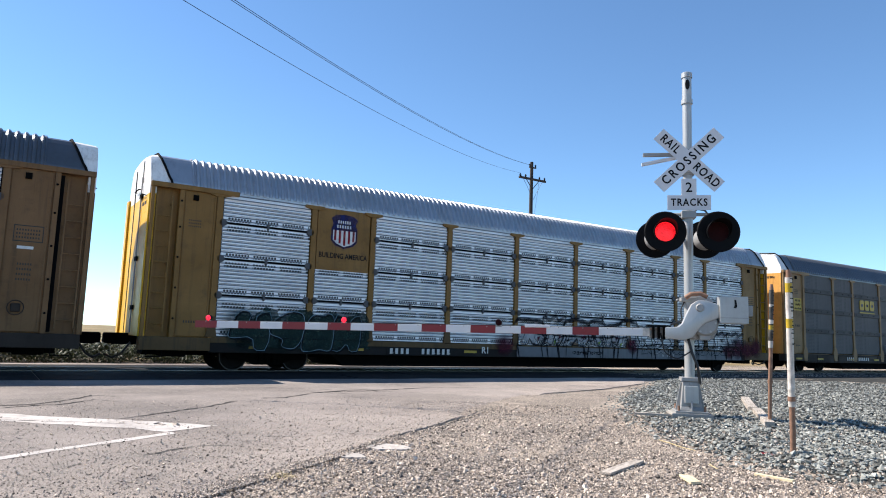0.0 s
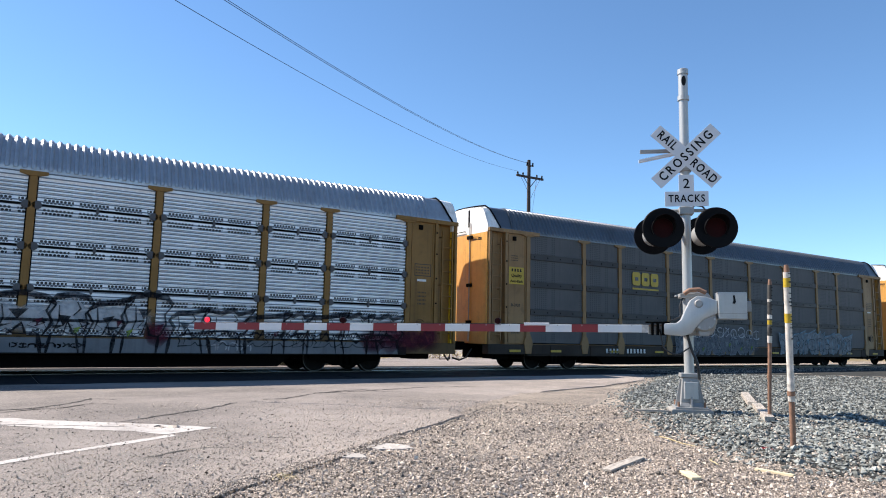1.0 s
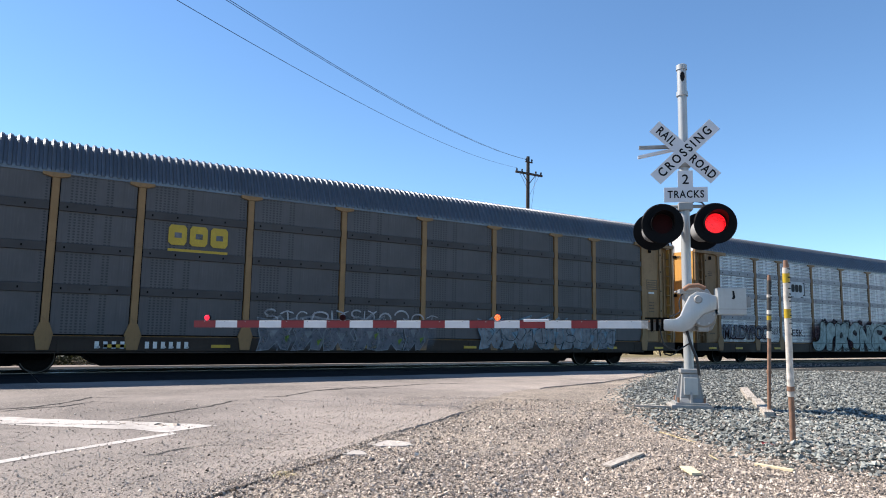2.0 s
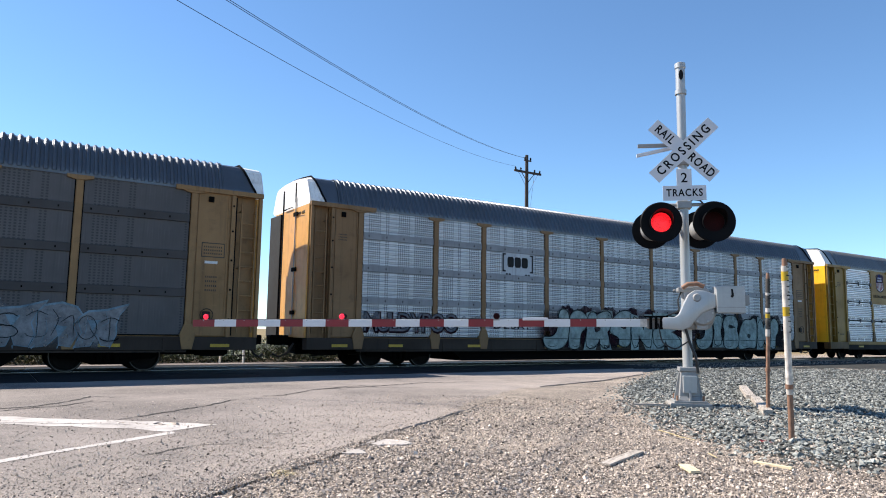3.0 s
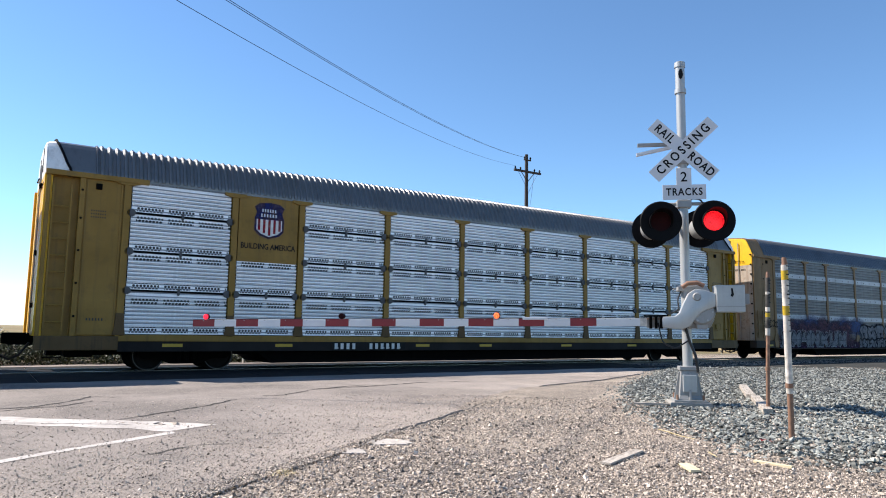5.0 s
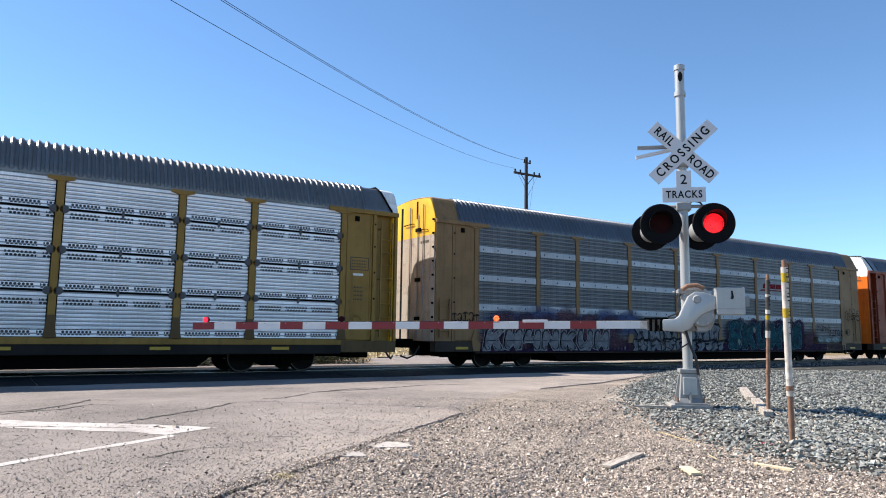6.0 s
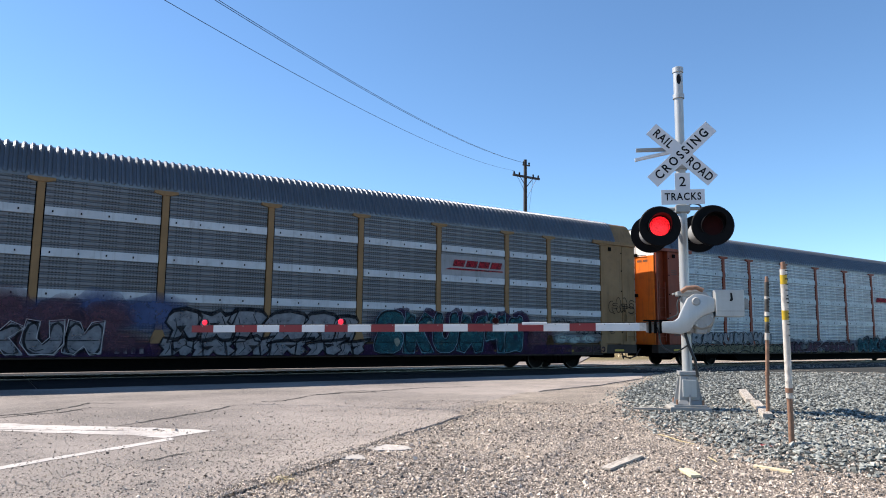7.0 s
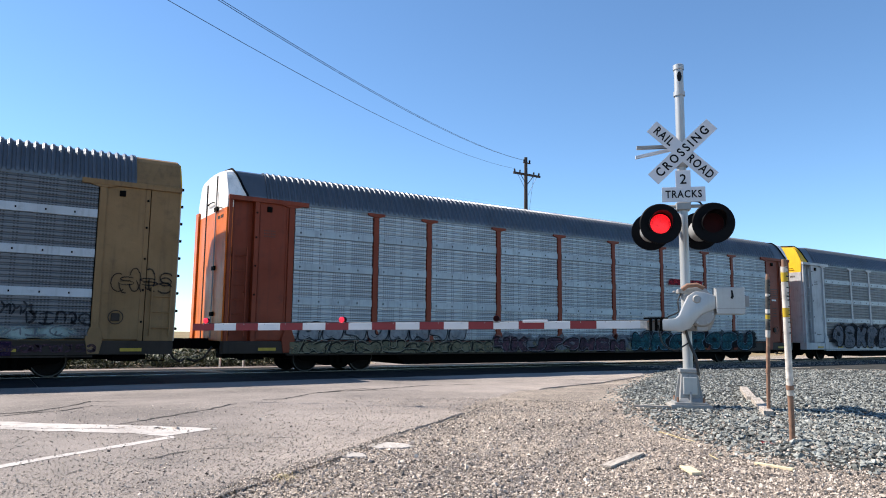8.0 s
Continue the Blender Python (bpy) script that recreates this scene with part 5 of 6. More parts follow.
def letter_forms(root, seed, forms, cells, z0, z1, fill, line, back=None, cuts=2, thick=0.03, rise=0.0, y=-0.036, rim=None):
    """A sprayed piece: one closed form for each cell (x0, x1), outlined and filled over thin clouds."""
    rng = random.Random(seed)
    if back:
        mist_of_graffiti(root, seed, cells[0][0] - 0.15, cells[-1][1] - 0.3, z0 + 0.05, z1 + 0.16, back, y + 0.012, 1.15)
        for a, b in cells:
            dark = [(b - 0.5, z0 + 0.12), (b - 0.55, z1 - 0.1), (b - 0.3, z1 + 0.1), (b + 0.1, z1 + 0.1), (b + 0.3, z1 - 0.15), (b + 0.16, z0 + 0.3), (b + 0.3, z0 + 0.1)]
            part("graffiti_shadow", Shape().add([(p + rng.uniform(-0.06, 0.06), y + 0.005, q + rng.uniform(-0.06, 0.06)) for p, q in rounded(dark, 2)], [tuple(range(28))]), spray(back), root, back + " sprayed shade between letters")
    for n, (form, (a, b)) in enumerate(zip(forms, cells)):
        d = y - 0.0012 * (n % 3)
        top = z1 + rise * n + rng.uniform(-0.05, 0.05)
        lean = rng.uniform(-0.04, 0.1)
        def place(points, times):
            return [(a + (b - a) * (p + lean * (q - 0.5)), z0 + (top - z0) * q) for p, q in rounded(points, times)]
        outer, counter = FORMS[form]
        ring = place(outer, cuts if form in "opsauj" else max(cuts - 1, 0))
        s = Shape().ribbon(dense(ring + ring[:2], 0.004, rng, 2), thick, d - 0.001)
        letter = part("graffiti_letter", s, spray(line), root, line + " sprayed outline of a letter form")
        part("letter_fill", Shape().add([(p, d, q) for p, q in ring], [tuple(range(len(ring)))]), spray(fill), letter, fill + " sprayed fill")
        if counter:
            hole = place(counter, 1)
            part("letter_counter", Shape().add([(p, d - 0.0005, q) for p, q in hole], [tuple(range(len(hole)))]), spray(back or line), letter)
        if rim:
            part("letter_rim", Shape().ribbon([(p - 0.02, q + 0.035) for p, q in ring + ring[:1]], thick * 0.35, d - 0.0016), spray(rim), letter, rim + " thin sprayed rim")
        # a stroke or two inside, and a band where the sheet meets the sill
        s = Shape().ribbon(dense([(a + 0.2 * (b - a), z0 + 0.18), (a + 0.34 * (b - a), z0 + 0.1), (a + 0.52 * (b - a), z0 + 0.16)], 0.004, rng), thick * 0.4, d - 0.0014)
        s.ribbon([(a + 0.1 * (b - a), 0.965), (a + 0.45 * (b - a), 0.96), (b - 0.1 * (b - a), 0.968)], 0.016, d - 0.0014)
        tagged(part("letter_stroke", s, spray("black"), letter), kind="stuff")


def sprayed_word(root, word, size, x, z, fill, line, wide, gap=0.03):
    """A sprayed word that can be read, letter by letter."""
    for letter in word:
        ob = lettering(letter, size, spray(fill), root, wall_text(0, PAINT_Y - 0.006, z), "graffiti_letter", 1.0, wide, fill + " sprayed letter", 0.0)
        left, right = min(v.co.x for v in ob.data.vertices), max(v.co.x for v in ob.data.vertices)
        ob.location.x = x - left
        if line:
            lettering(letter, size, spray(line), ob, wall_text(0.02, PAINT_Y, z - 0.02), "letter_edge", 1.0, wide, line + " sprayed edge", 0.05)
        x += right - left + gap


def tag_of_graffiti(root, seed, x0, x1, z0, z1, line, thick=0.022, y=PAINT_Y - 0.008, letter=0.32):
    """Thin hand-drawn letter forms."""
    rng = random.Random(seed)
    x = x0
    while x < x1:
        w = letter * rng.uniform(0.8, 1.3)
        s = Shape()
        for stroke in glyph(rng, x, z0 + rng.uniform(-0.06, 0.06) * (z1 - z0), w, (z1 - z0) * rng.uniform(0.85, 1.1)):
            s.ribbon(dense(stroke, 0.006, rng), thick * rng.uniform(0.7, 1.2), y)
        part("graffiti_letter", s, spray(line), root, line + " hand-drawn letter form")
        x += w * 0.85


def bar_text(root, x0, x1, z0, z1, material, y, seed, label, slots=8, skip=()):
    """Writing that stays illegible: one small bar for each character."""
    rng = random.Random(seed)
    s = Shape()
    w = (x1 - x0) / slots
    for k in range(slots):
        if k in skip:
            continue
        a = x0 + k * w
        s.box(a, a + w * 0.5, y - 0.004, y, z0, z1)
        if rng.random() < 0.7:
            s.box(a + w * 0.3, a + w * 0.64, y - 0.004, y, z0 + (z1 - z0) * 0.1, z0 + (z1 - z0) * 0.28)
    tagged(part("stencil", s, material, root, label), kind="stuff")


def bogie(root, x, rear):
    truck = new("bogie")
    truck.parent = root
    truck.location = (x, WIDTH / 2, 0)
    a = (AXLES[1] - AXLES[0]) / 2
    for side in (-1.02, 0.9):
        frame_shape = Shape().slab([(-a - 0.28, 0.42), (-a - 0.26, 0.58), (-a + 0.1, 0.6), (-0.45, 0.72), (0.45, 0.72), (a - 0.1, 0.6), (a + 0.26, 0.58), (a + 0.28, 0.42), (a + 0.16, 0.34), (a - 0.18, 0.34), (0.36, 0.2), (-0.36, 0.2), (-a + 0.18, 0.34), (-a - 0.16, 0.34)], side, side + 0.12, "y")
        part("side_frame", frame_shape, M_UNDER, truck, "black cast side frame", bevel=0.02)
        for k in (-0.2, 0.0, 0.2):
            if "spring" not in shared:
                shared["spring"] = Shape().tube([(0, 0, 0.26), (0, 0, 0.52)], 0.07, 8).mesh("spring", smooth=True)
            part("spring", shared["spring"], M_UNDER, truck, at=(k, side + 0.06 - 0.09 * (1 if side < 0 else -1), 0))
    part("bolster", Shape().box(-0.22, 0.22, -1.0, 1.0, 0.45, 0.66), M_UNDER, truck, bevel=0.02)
    sets = []
    for k in (-a, a):
        if "wheelset" not in shared:
            s = Shape().lathe([(-0.98, 0.0), (-0.98, 0.08), (-0.8, 0.08)], n=18)
            for d in (-1, 1):
                s.lathe([(d * 0.80, 0.09), (d * 0.80, 0.16), (d * 0.775, 0.2), (d * 0.78, 0.32), (d * 0.82, 0.34), (d * 0.82, WHEEL_R - 0.015), (d * 0.815, WHEEL_R), (d * 0.715, WHEEL_R + 0.004), (d * 0.705, WHEEL_R + 0.025), (d * 0.69, WHEEL_R + 0.02), (d * 0.69, 0.33), (d * 0.74, 0.2), (d * 0.7, 0.1)], n=30)
            s.lathe([(-0.8, 0.08), (0.98, 0.08), (0.98, 0.0)], n=18)
            shared["wheelset"] = s.mesh("wheelset", smooth=True)
            ring = Shape()
            ring.lathe([(-0.8225, WHEEL_R - 0.03), (-0.8225, WHEEL_R - 0.008)], n=30)
            shared["rim"] = ring.mesh("rim")
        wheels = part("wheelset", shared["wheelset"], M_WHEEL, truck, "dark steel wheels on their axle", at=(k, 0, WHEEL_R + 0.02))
        rim = part("rim", shared["rim"], M_TREAD, wheels, "bright worn rim")
        sets.append((wheels, k))
    return sets


def ladder(root, x0, x1, z0, z1, material, y=0.02):
    steps = part("ladder", Shape().box(x0, x0 + 0.035, y, y + 0.05, z0 - 0.2, z1 + 0.2).box(x1 - 0.035, x1, y, y + 0.05, z0 - 0.2, z1 + 0.2), material, root)
    for k in range(int((z1 - z0) / 0.4) + 1):
        z = z0 + 0.4 * k
        part("ladder_rung", Shape().tube([(x0, y + 0.015, z), (x1, y + 0.015, z)], 0.017, 6), material, steps)
    for z in np.linspace(z0, z1, 3):
        part("ladder_bracket", Shape().box(x0, x0 + 0.03, y + 0.05, 0.28, z - 0.03, z).box(x1 - 0.03, x1, y + 0.05, 0.28, z - 0.03, z), material, steps)


def autorack(spec):
    """One covered car-carrying wagon; local x runs back from its leading corner, y away from the viewer, z up from the rail."""
    rng = random.Random(spec["seed"])
    root = tagged(new("autorack_car"), spec["label"], "train car", group="cars of the freight train")
    body, post_mat, sheet, kind = spec["body"], spec["posts"], spec["sheet"], spec["kind"]
    roof = spec["roof"]
    lead = spec.get("lead", 0.0)
    flush = spec.get("short_ladder", False)
    shell = Shape().box(0.84, LENGTH - 0.84, 0.14, WIDTH - 0.02, 0.9, 4.92)
    shell.box(0.12 + lead, 0.838, 0.34, WIDTH - 0.02, 0.9, 4.92).box(LENGTH - 0.838, LENGTH - 0.12, 0.34, WIDTH - 0.02, 0.9, 4.92)
    part("body", shell, body, root)
    # black sheet added behind the gaps so they read as shaded
    part("gap_darkener", Shape().box(1.9, LENGTH - 1.9, 0.105, 0.138, 0.95, 4.84), M_SEAL, root, "black sheet added to darken the gaps between sheets")
    part("roof", roof_mesh(), roof, root, "ribbed sheet metal roof")
    part("eave", Shape().box(0.1 + lead, LENGTH - 0.1, 0.02, 0.1, 4.84, 4.93), roof, root)
    for rear in (False, True):
        whole = "roof_end" in spec
        part("roof_end", roof_end_mesh(rear, False, lead, whole), spec.get("roof_end", roof), root, "smooth end sheet of the roof")
        part("roof_hood", roof_end_mesh(rear, True, lead, whole), spec.get("roof_end", roof if rear and "far" in spec else spec["cap"]), root, "hood over the end door")
        x = LENGTH - 1.12 if rear else 1.12
        seam = [(x, y - 0.01 if y < 1.6 else y + 0.01, z + 0.02) for y, z in ROOF_LINE]
        part("roof_seam", Shape().tube(seam, 0.022, 6), roof, root)
        if not whole:
            strap = []
            for k, (y, z) in enumerate(ROOF_LINE):
                d = strap_x(z, rear)
                strap.append((LENGTH - d if rear else d + lead * (1 - d / 1.85), y - 0.012 if y < 1.6 else y + 0.012, z + 0.02 + 0.015 * math.sin(2.3 * k)))
            part("seal_strap", Shape().tube(strap, 0.03, 6), M_SEAL, root, "black rubber strap")
        # end wall, doors and corner sheets
        def flip(x):
            return LENGTH - x if rear else (x + lead * (1 - x / 1.85) if x < 1.85 else x)
        def slab_x(outline, a, b):
            return Shape().slab(outline, flip(a), flip(b), "x")
        split = spec.get("cap_z", 4.42)
        lower = [(0.1, 0.92), (WIDTH - 0.34, 0.92), (WIDTH - 0.34, split), (0.1, split)]
        upper = [(0.1, split), (WIDTH - 0.2, split), (WIDTH - 0.06, 4.95)] + [(y, z - 0.05) for y, z in ROOF_LINE[::-1] if z > 5.0] + [(0.06, 4.95)]
        # door colour is mostly a lightened, sunlit copy of the body paint
        door = part("end_door", slab_x(lower, -0.04, 0.14), spec.get("end", body), root, "end door, on most cars in sun-lightened paint", bevel=0.01)
        part("end_cap", slab_x(upper, -0.035, 0.14), spec["cap"], root, spec.get("cap_label", "white painted upper end"), bevel=0.01)
        part("door_gap", slab_x([(2.16, 0.95), (2.28, 0.95), (2.28, 5.55), (2.16, 5.55)], -0.046, 0.0), M_SEAL, door, "dark slot between the door leaves")
        part("cap_slot", slab_x([(1.15, 5.05), (1.24, 5.05), (1.24, 5.66), (1.15, 5.66)], -0.046, 0.0), M_SEAL, door, "dark slot in the upper end")
        part("grab_iron", Shape().tube([(flip(-0.02), 1.4, 4.9), (flip(-0.1), 1.4, 4.9), (flip(-0.1), 2.0, 4.9), (flip(-0.02), 2.0, 4.9)], 0.016, 6), M_UNDER, door)
        part("lock_rod", Shape().tube([(flip(-0.07), 1.1, 1.0), (flip(-0.07), 1.1, 5.2)], 0.018, 6), M_GREYPAINT, door)
        for z in (1.6, 2.9, 4.6):
            part("hinge", Shape().box(min(flip(-0.09), flip(-0.02)), max(flip(-0.09), flip(-0.02)), 0.95, 1.25, z, z + 0.12), M_UNDER, door)
        marks = Shape()
        for k in range(9):
            u = 0.42 + 0.062 * k
            if k != 4:
                marks.box(min(flip(-0.046), flip(-0.04)), max(flip(-0.046), flip(-0.04)), u, u + 0.04, split - 0.25, split - 0.16)
        tagged(part("end_marks", marks, M_STENCILDARK, door, "dark stencilled marks"), kind="stuff")
        part("grab_iron", Shape().tube([(flip(-0.02), 0.5, 4.6), (flip(-0.1), 0.5, 4.62), (flip(-0.1), 1.0, 4.66), (flip(-0.02), 1.0, 4.66)], 0.013, 6), M_UNDER, door)
        # a far entry widens this sheet and blackens it as shade on the end
        part("corner_sheet", slab_x([(WIDTH - (0.95 if "far" in spec else 0.3), 0.92), (WIDTH, 0.92), (WIDTH, 4.8), (WIDTH - (0.95 if "far" in spec else 0.3), 4.8)], -0.1, 0.55), spec.get("far", spec.get("end", body)), root, bevel=0.012)
        if flush:
            # clamps down both edges of the end
            for z in np.arange(1.2, 5.0, 0.46):
                for y in (0.1, WIDTH - 0.3):
                    a, b = sorted((flip(-0.1 if y < 1 else -0.15), flip(-0.03)))
                    part("end_clamp", Shape().box(a, b, y, y + 0.07, z, z + 0.07), M_UNDER, root, "black clamp", bevel=0.015)
            for y in (0.75, 1.6):
                part("end_rod", Shape().tube([(flip(-0.08), y, 1.0), (flip(-0.08), y, 5.5)], 0.02, 6), M_GREYPAINT, root)
        if flush:
            a, b = sorted((flip(0.0), flip(0.72)))
            part("ladder_sheet", Shape().box(a, b, 0.035, 0.34, 0.92, 4.84), body, root, bevel=0.015)
            ladder(root, a + 0.12, b - 0.1, 1.25, 2.1, post_mat, -0.05)
        else:
            a, b = sorted((flip(0.0), flip(0.09)))
            part("corner_post", Shape().box(a, b, 0.0, 0.34, 0.92, 4.84), body, root, bevel=0.012)
            a, b = sorted((flip(0.09), flip(0.78)))
            part("ladder_sheet", Shape().box(a, b, 0.24, 0.34, 0.92, 4.84), body, root, "recessed sheet behind the ladder")
            a, b = sorted((flip(0.15), flip(0.58)))
            ladder(root, a, b, 1.25, spec.get("ladder_top", 4.4), body)
            if rear:
                a, b = sorted((flip(0.64), flip(0.74)))
                part("end_gap", Shape().box(a, b, 0.225, 0.24, 0.96, 4.78), M_SEAL, root, "dark gap beside the ladder")
        a, b = sorted((flip(0.86), flip(1.77)))
        part("side_door", Shape().box(a, b, 0.035 if flush else 0.05, 0.2, 0.95, 4.84), body, root, bevel=0.012)
        a, b = sorted((flip(0.74), flip(0.86)))
        part("door_post", Shape().box(a, b, 0.038 if flush else 0.0, 0.345, 0.92, 4.86), body, root, bevel=0.01)
        for k in () if flush else (0.9, 1.7):
            a, b = sorted((flip(k), flip(k + 0.035)))
            part("door_rib", Shape().box(a, b, 0.03, 0.06, 1.0, 4.76), body, root)
        a, b = sorted((flip(-0.02), flip(2.35)))
        part("top_rail", Shape().box(a, b, -0.035, 0.12, 4.8, 4.93), post_mat, root, bevel=0.012)
        for z in (1.4, 2.2, 3.0, 3.8, 4.5):
            xx = flip(0.8)
            part("bolt_head", Shape().lathe([(-0.02, 0.0), (-0.02, 0.025), (0.0, 0.03)], (xx, 0.0, z), 8), M_UNDER, root)
        # coupler and draft gear
        a, b = sorted((flip(-0.5), flip(0.4)))
        part("draft_gear", Shape().box(a, b, 1.35, 1.9, 0.68, 0.98), M_UNDER, root, bevel=0.03)
        a, b = sorted((flip(-0.64), flip(-0.45)))
        part("coupler", Shape().box(a, b, 1.42, 1.84, 0.7, 0.98), M_UNDER, root, "black cast coupler", bevel=0.05)
        hose = [(flip(-0.05), 0.9, 0.75), (flip(-0.25), 0.95, 0.45), (flip(-0.45), 1.1, 0.34), (flip(-0.62), 1.3, 0.42)]
        part("air_hose", Shape().tube(hose, 0.03, 8), M_CABLE, root, smooth=True)
        a, b = sorted((flip(0.0), flip(1.85)))
        part("end_sill", Shape().box(a, b, 0.0, 0.34, 0.58, 0.92), spec.get("end_sill", spec["sill"]), root, "grimy end sill", bevel=0.015)
        a, b = sorted((flip(0.2), flip(0.6)))
        part("step", Shape().tube([(a, 0.04, 0.6), (a, 0.02, 0.42), (b, 0.02, 0.42), (b, 0.04, 0.6)], 0.016, 6), M_UNDER, root)
        a, b = sorted((flip(0.7), flip(1.35)))
        part("brake_gear", Shape().box(a, b, 0.5, 1.3, 0.4, 0.75), M_UNDER, root, bevel=0.04)
        # stencils on the doors
        a, b = sorted((flip(0.98), flip(1.6)))
        frame_shape = Shape()
        for z in (3.05, 3.42):
            frame_shape.box(a, b, 0.045, 0.05, z, z + 0.025)
        for x in (a, b - 0.02):
            frame_shape.box(x, x + 0.02, 0.045, 0.05, 3.05, 3.44)
        if rear or spec.get("front_frame"):
            part("stencil_frame", frame_shape, M_STENCILDARK, root, "thin dark stencilled frame")
            for k, z in enumerate((3.13, 3.22, 3.31)):
                bar_text(root, a + 0.06, b - 0.05, z, z + 0.045, M_STENCILDARK, 0.05, k, "small dark stencil lines", 9)
            for k, z in enumerate((2.5, 2.38, 2.26, 2.14)):
                bar_text(root, a + 0.14, b - 0.16, z, z + 0.05, M_STENCILDARK, 0.05, k + 7, "small dark stencil lines", 6)
            part("placard", Shape().box(a + 0.1, b - 0.18, 0.043, 0.05, 2.88, 2.95), M_STENCIL, root, "small white placard")
        else:
            for k, z in enumerate((4.0, 3.92, 3.84)):
                bar_text(root, a + 0.05, b - 0.2, z, z + 0.035, M_STENCILDARK, 0.05, k, "small dark stencil lines", 7)
            bar_text(root, a + 0.1, b - 0.1, 1.3, 1.36, M_STENCILDARK, 0.05, 3, "small dark stencil lines", 6)
        part("door_latch", Shape().box(a + 0.12, a + 0.26, 0.0, 0.06, 4.55, 4.7), M_UNDER, root, bevel=0.01)
        if rear:
            part("brake_wheel", Shape().tube([(a + 0.2 + 0.17 * math.cos(k * 0.5236), -0.04, 1.5 + 0.17 * math.sin(k * 0.5236)) for k in range(13)], 0.012, 6), spec["sill"], root, "dirty hand brake wheel")
            part("brake_box", Shape().box(a + 0.1, a + 0.3, -0.01, 0.06, 1.4, 1.6), spec["sill"], root, bevel=0.03)
    # posts with their caps and feet
    if "post" not in shared:
        shared["post"] = Shape().box(-0.085, 0.085, 0.0, 0.14, 0.92, 4.86).mesh("side_post", 0.012)
        shared["cap"] = Shape().slab([(-0.3, 4.86), (-0.3, 4.79), (-0.12, 4.74), (0.12, 4.74), (0.3, 4.79), (0.3, 4.86)], -0.02, 0.1, "y").mesh("post_cap", 0.008)
        shared["foot", True] = Shape().slab([(-0.13, 0.6), (0.13, 0.6), (0.2, 0.98), (0.1, 1.25), (-0.1, 1.25), (-0.2, 0.98)], -0.024, 0.12, "y").mesh("post_foot", 0.012)
        shared["foot", False] = Shape().slab([(-0.15, 0.95), (0.15, 0.95), (0.12, 1.12), (0.09, 1.5), (-0.09, 1.5), (-0.12, 1.12)], -0.012, 0.12, "y").mesh("post_foot", 0.012)
    for x in POSTS:
        part("side_post", shared["post"], post_mat, root, at=(x, 0, 0))
        part("post_cap", shared["cap"], post_mat, root, at=(x, 0, 0))
        part("post_foot", shared["foot", spec["feet"]], post_mat if spec["feet"] else spec.get("end_sill", spec["sill"]), root, at=(x, 0, 0))
    # side sheeting, tier by tier
    bolts = Shape()
    for i, (a, b) in enumerate(zip(POSTS, POSTS[1:])):
        a, b = a + 0.112, b - 0.112
        for j, (z0, z1) in enumerate(TIERS):
            if spec.get("plate") == i and j >= 2:
                continue
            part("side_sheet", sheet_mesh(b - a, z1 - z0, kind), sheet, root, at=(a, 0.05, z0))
        if spec.get("plate") == i:
            part("name_plate", Shape().box(a, b, 0.035, 0.12, 3.0, 4.9), body, root, "flat painted plate", bevel=0.01)
        for z in (2.07, 3.06, 4.05):
            if spec.get("plate") == i and z > 3:
                continue
            if spec["bands"]:
                part("cover_strip", Shape().slab([(0.03, z - 0.11), (0.0, z - 0.1), (0.0, z + 0.1), (0.03, z + 0.11)], a, b, "x"), spec["bands"], root, "plain strip over the joint")
                k = a + 0.15
                while k < b:
                    bolts.box(k, k + 0.035, -0.012, 0.0, z - 0.03, z + 0.02)
                    k += 0.62
            else:
                part("joint", Shape().box(a, b, 0.034, 0.08, z - 0.022, z + 0.034), M_SEAL, root, "dark joint between sheets")
                for k, size in ((a, "wide"), ((a + b) / 2, "slim"), (b, "wide")):
                    if ("clip", size) not in shared:
                        shared["clip", size] = Shape().slab(arc(0, 0, 0.11 if size == "wide" else 0.035, 0.1, 0, 360, 10)[:-1], 0.0, 0.05, "y").mesh("sheet_clip")
                    part("sheet_clip", shared["clip", size], spec["clips"], root, at=(k, 0, z))
    if bolts.v:
        tagged(part("strip_bolts", bolts, M_UNDER, root), "small dark bolts on the strips", kind="stuff")
    # sills
    if spec["feet"]:
        part("side_sill", Shape().slab([(0.0, 0.9), (0.16, 0.9), (0.16, 0.52), (0.03, 0.52), (0.03, 0.56), (0.0, 0.58)], 1.85, LENGTH - 1.85, "x"), spec["sill"], root, "steel side sill")
        part("sill_lip", Shape().box(1.85, LENGTH - 1.85, -0.02, 0.03, 0.88, 0.925), spec["sill"], root)
        for k in np.arange(2.9, LENGTH - 2, 2.0):
            part("sill_rib", Shape().box(k, k + 0.05, -0.015, 0.01, 0.54, 0.9), spec["sill"], root)
    else:
        part("side_sill", Shape().slab([(0.0, 0.96), (0.16, 0.96), (0.16, 0.8), (0.0, 0.8)], 1.85, LENGTH - 1.85, "x"), spec["sill"], root, "painted top of the side sill", bevel=0.006)
        part("sill_web", Shape().slab([(0.022, 0.8), (0.16, 0.8), (0.16, 0.54), (0.03, 0.54), (0.022, 0.56)], 1.85, LENGTH - 1.85, "x"), spec["web"], root, "sooty lower web of the sill")
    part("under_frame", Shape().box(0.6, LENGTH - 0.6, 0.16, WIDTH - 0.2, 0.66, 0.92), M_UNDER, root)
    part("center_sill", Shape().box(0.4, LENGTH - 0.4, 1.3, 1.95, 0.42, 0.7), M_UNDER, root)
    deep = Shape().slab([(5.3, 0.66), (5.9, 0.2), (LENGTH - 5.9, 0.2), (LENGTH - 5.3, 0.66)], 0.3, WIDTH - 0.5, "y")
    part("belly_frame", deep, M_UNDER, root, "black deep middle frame")
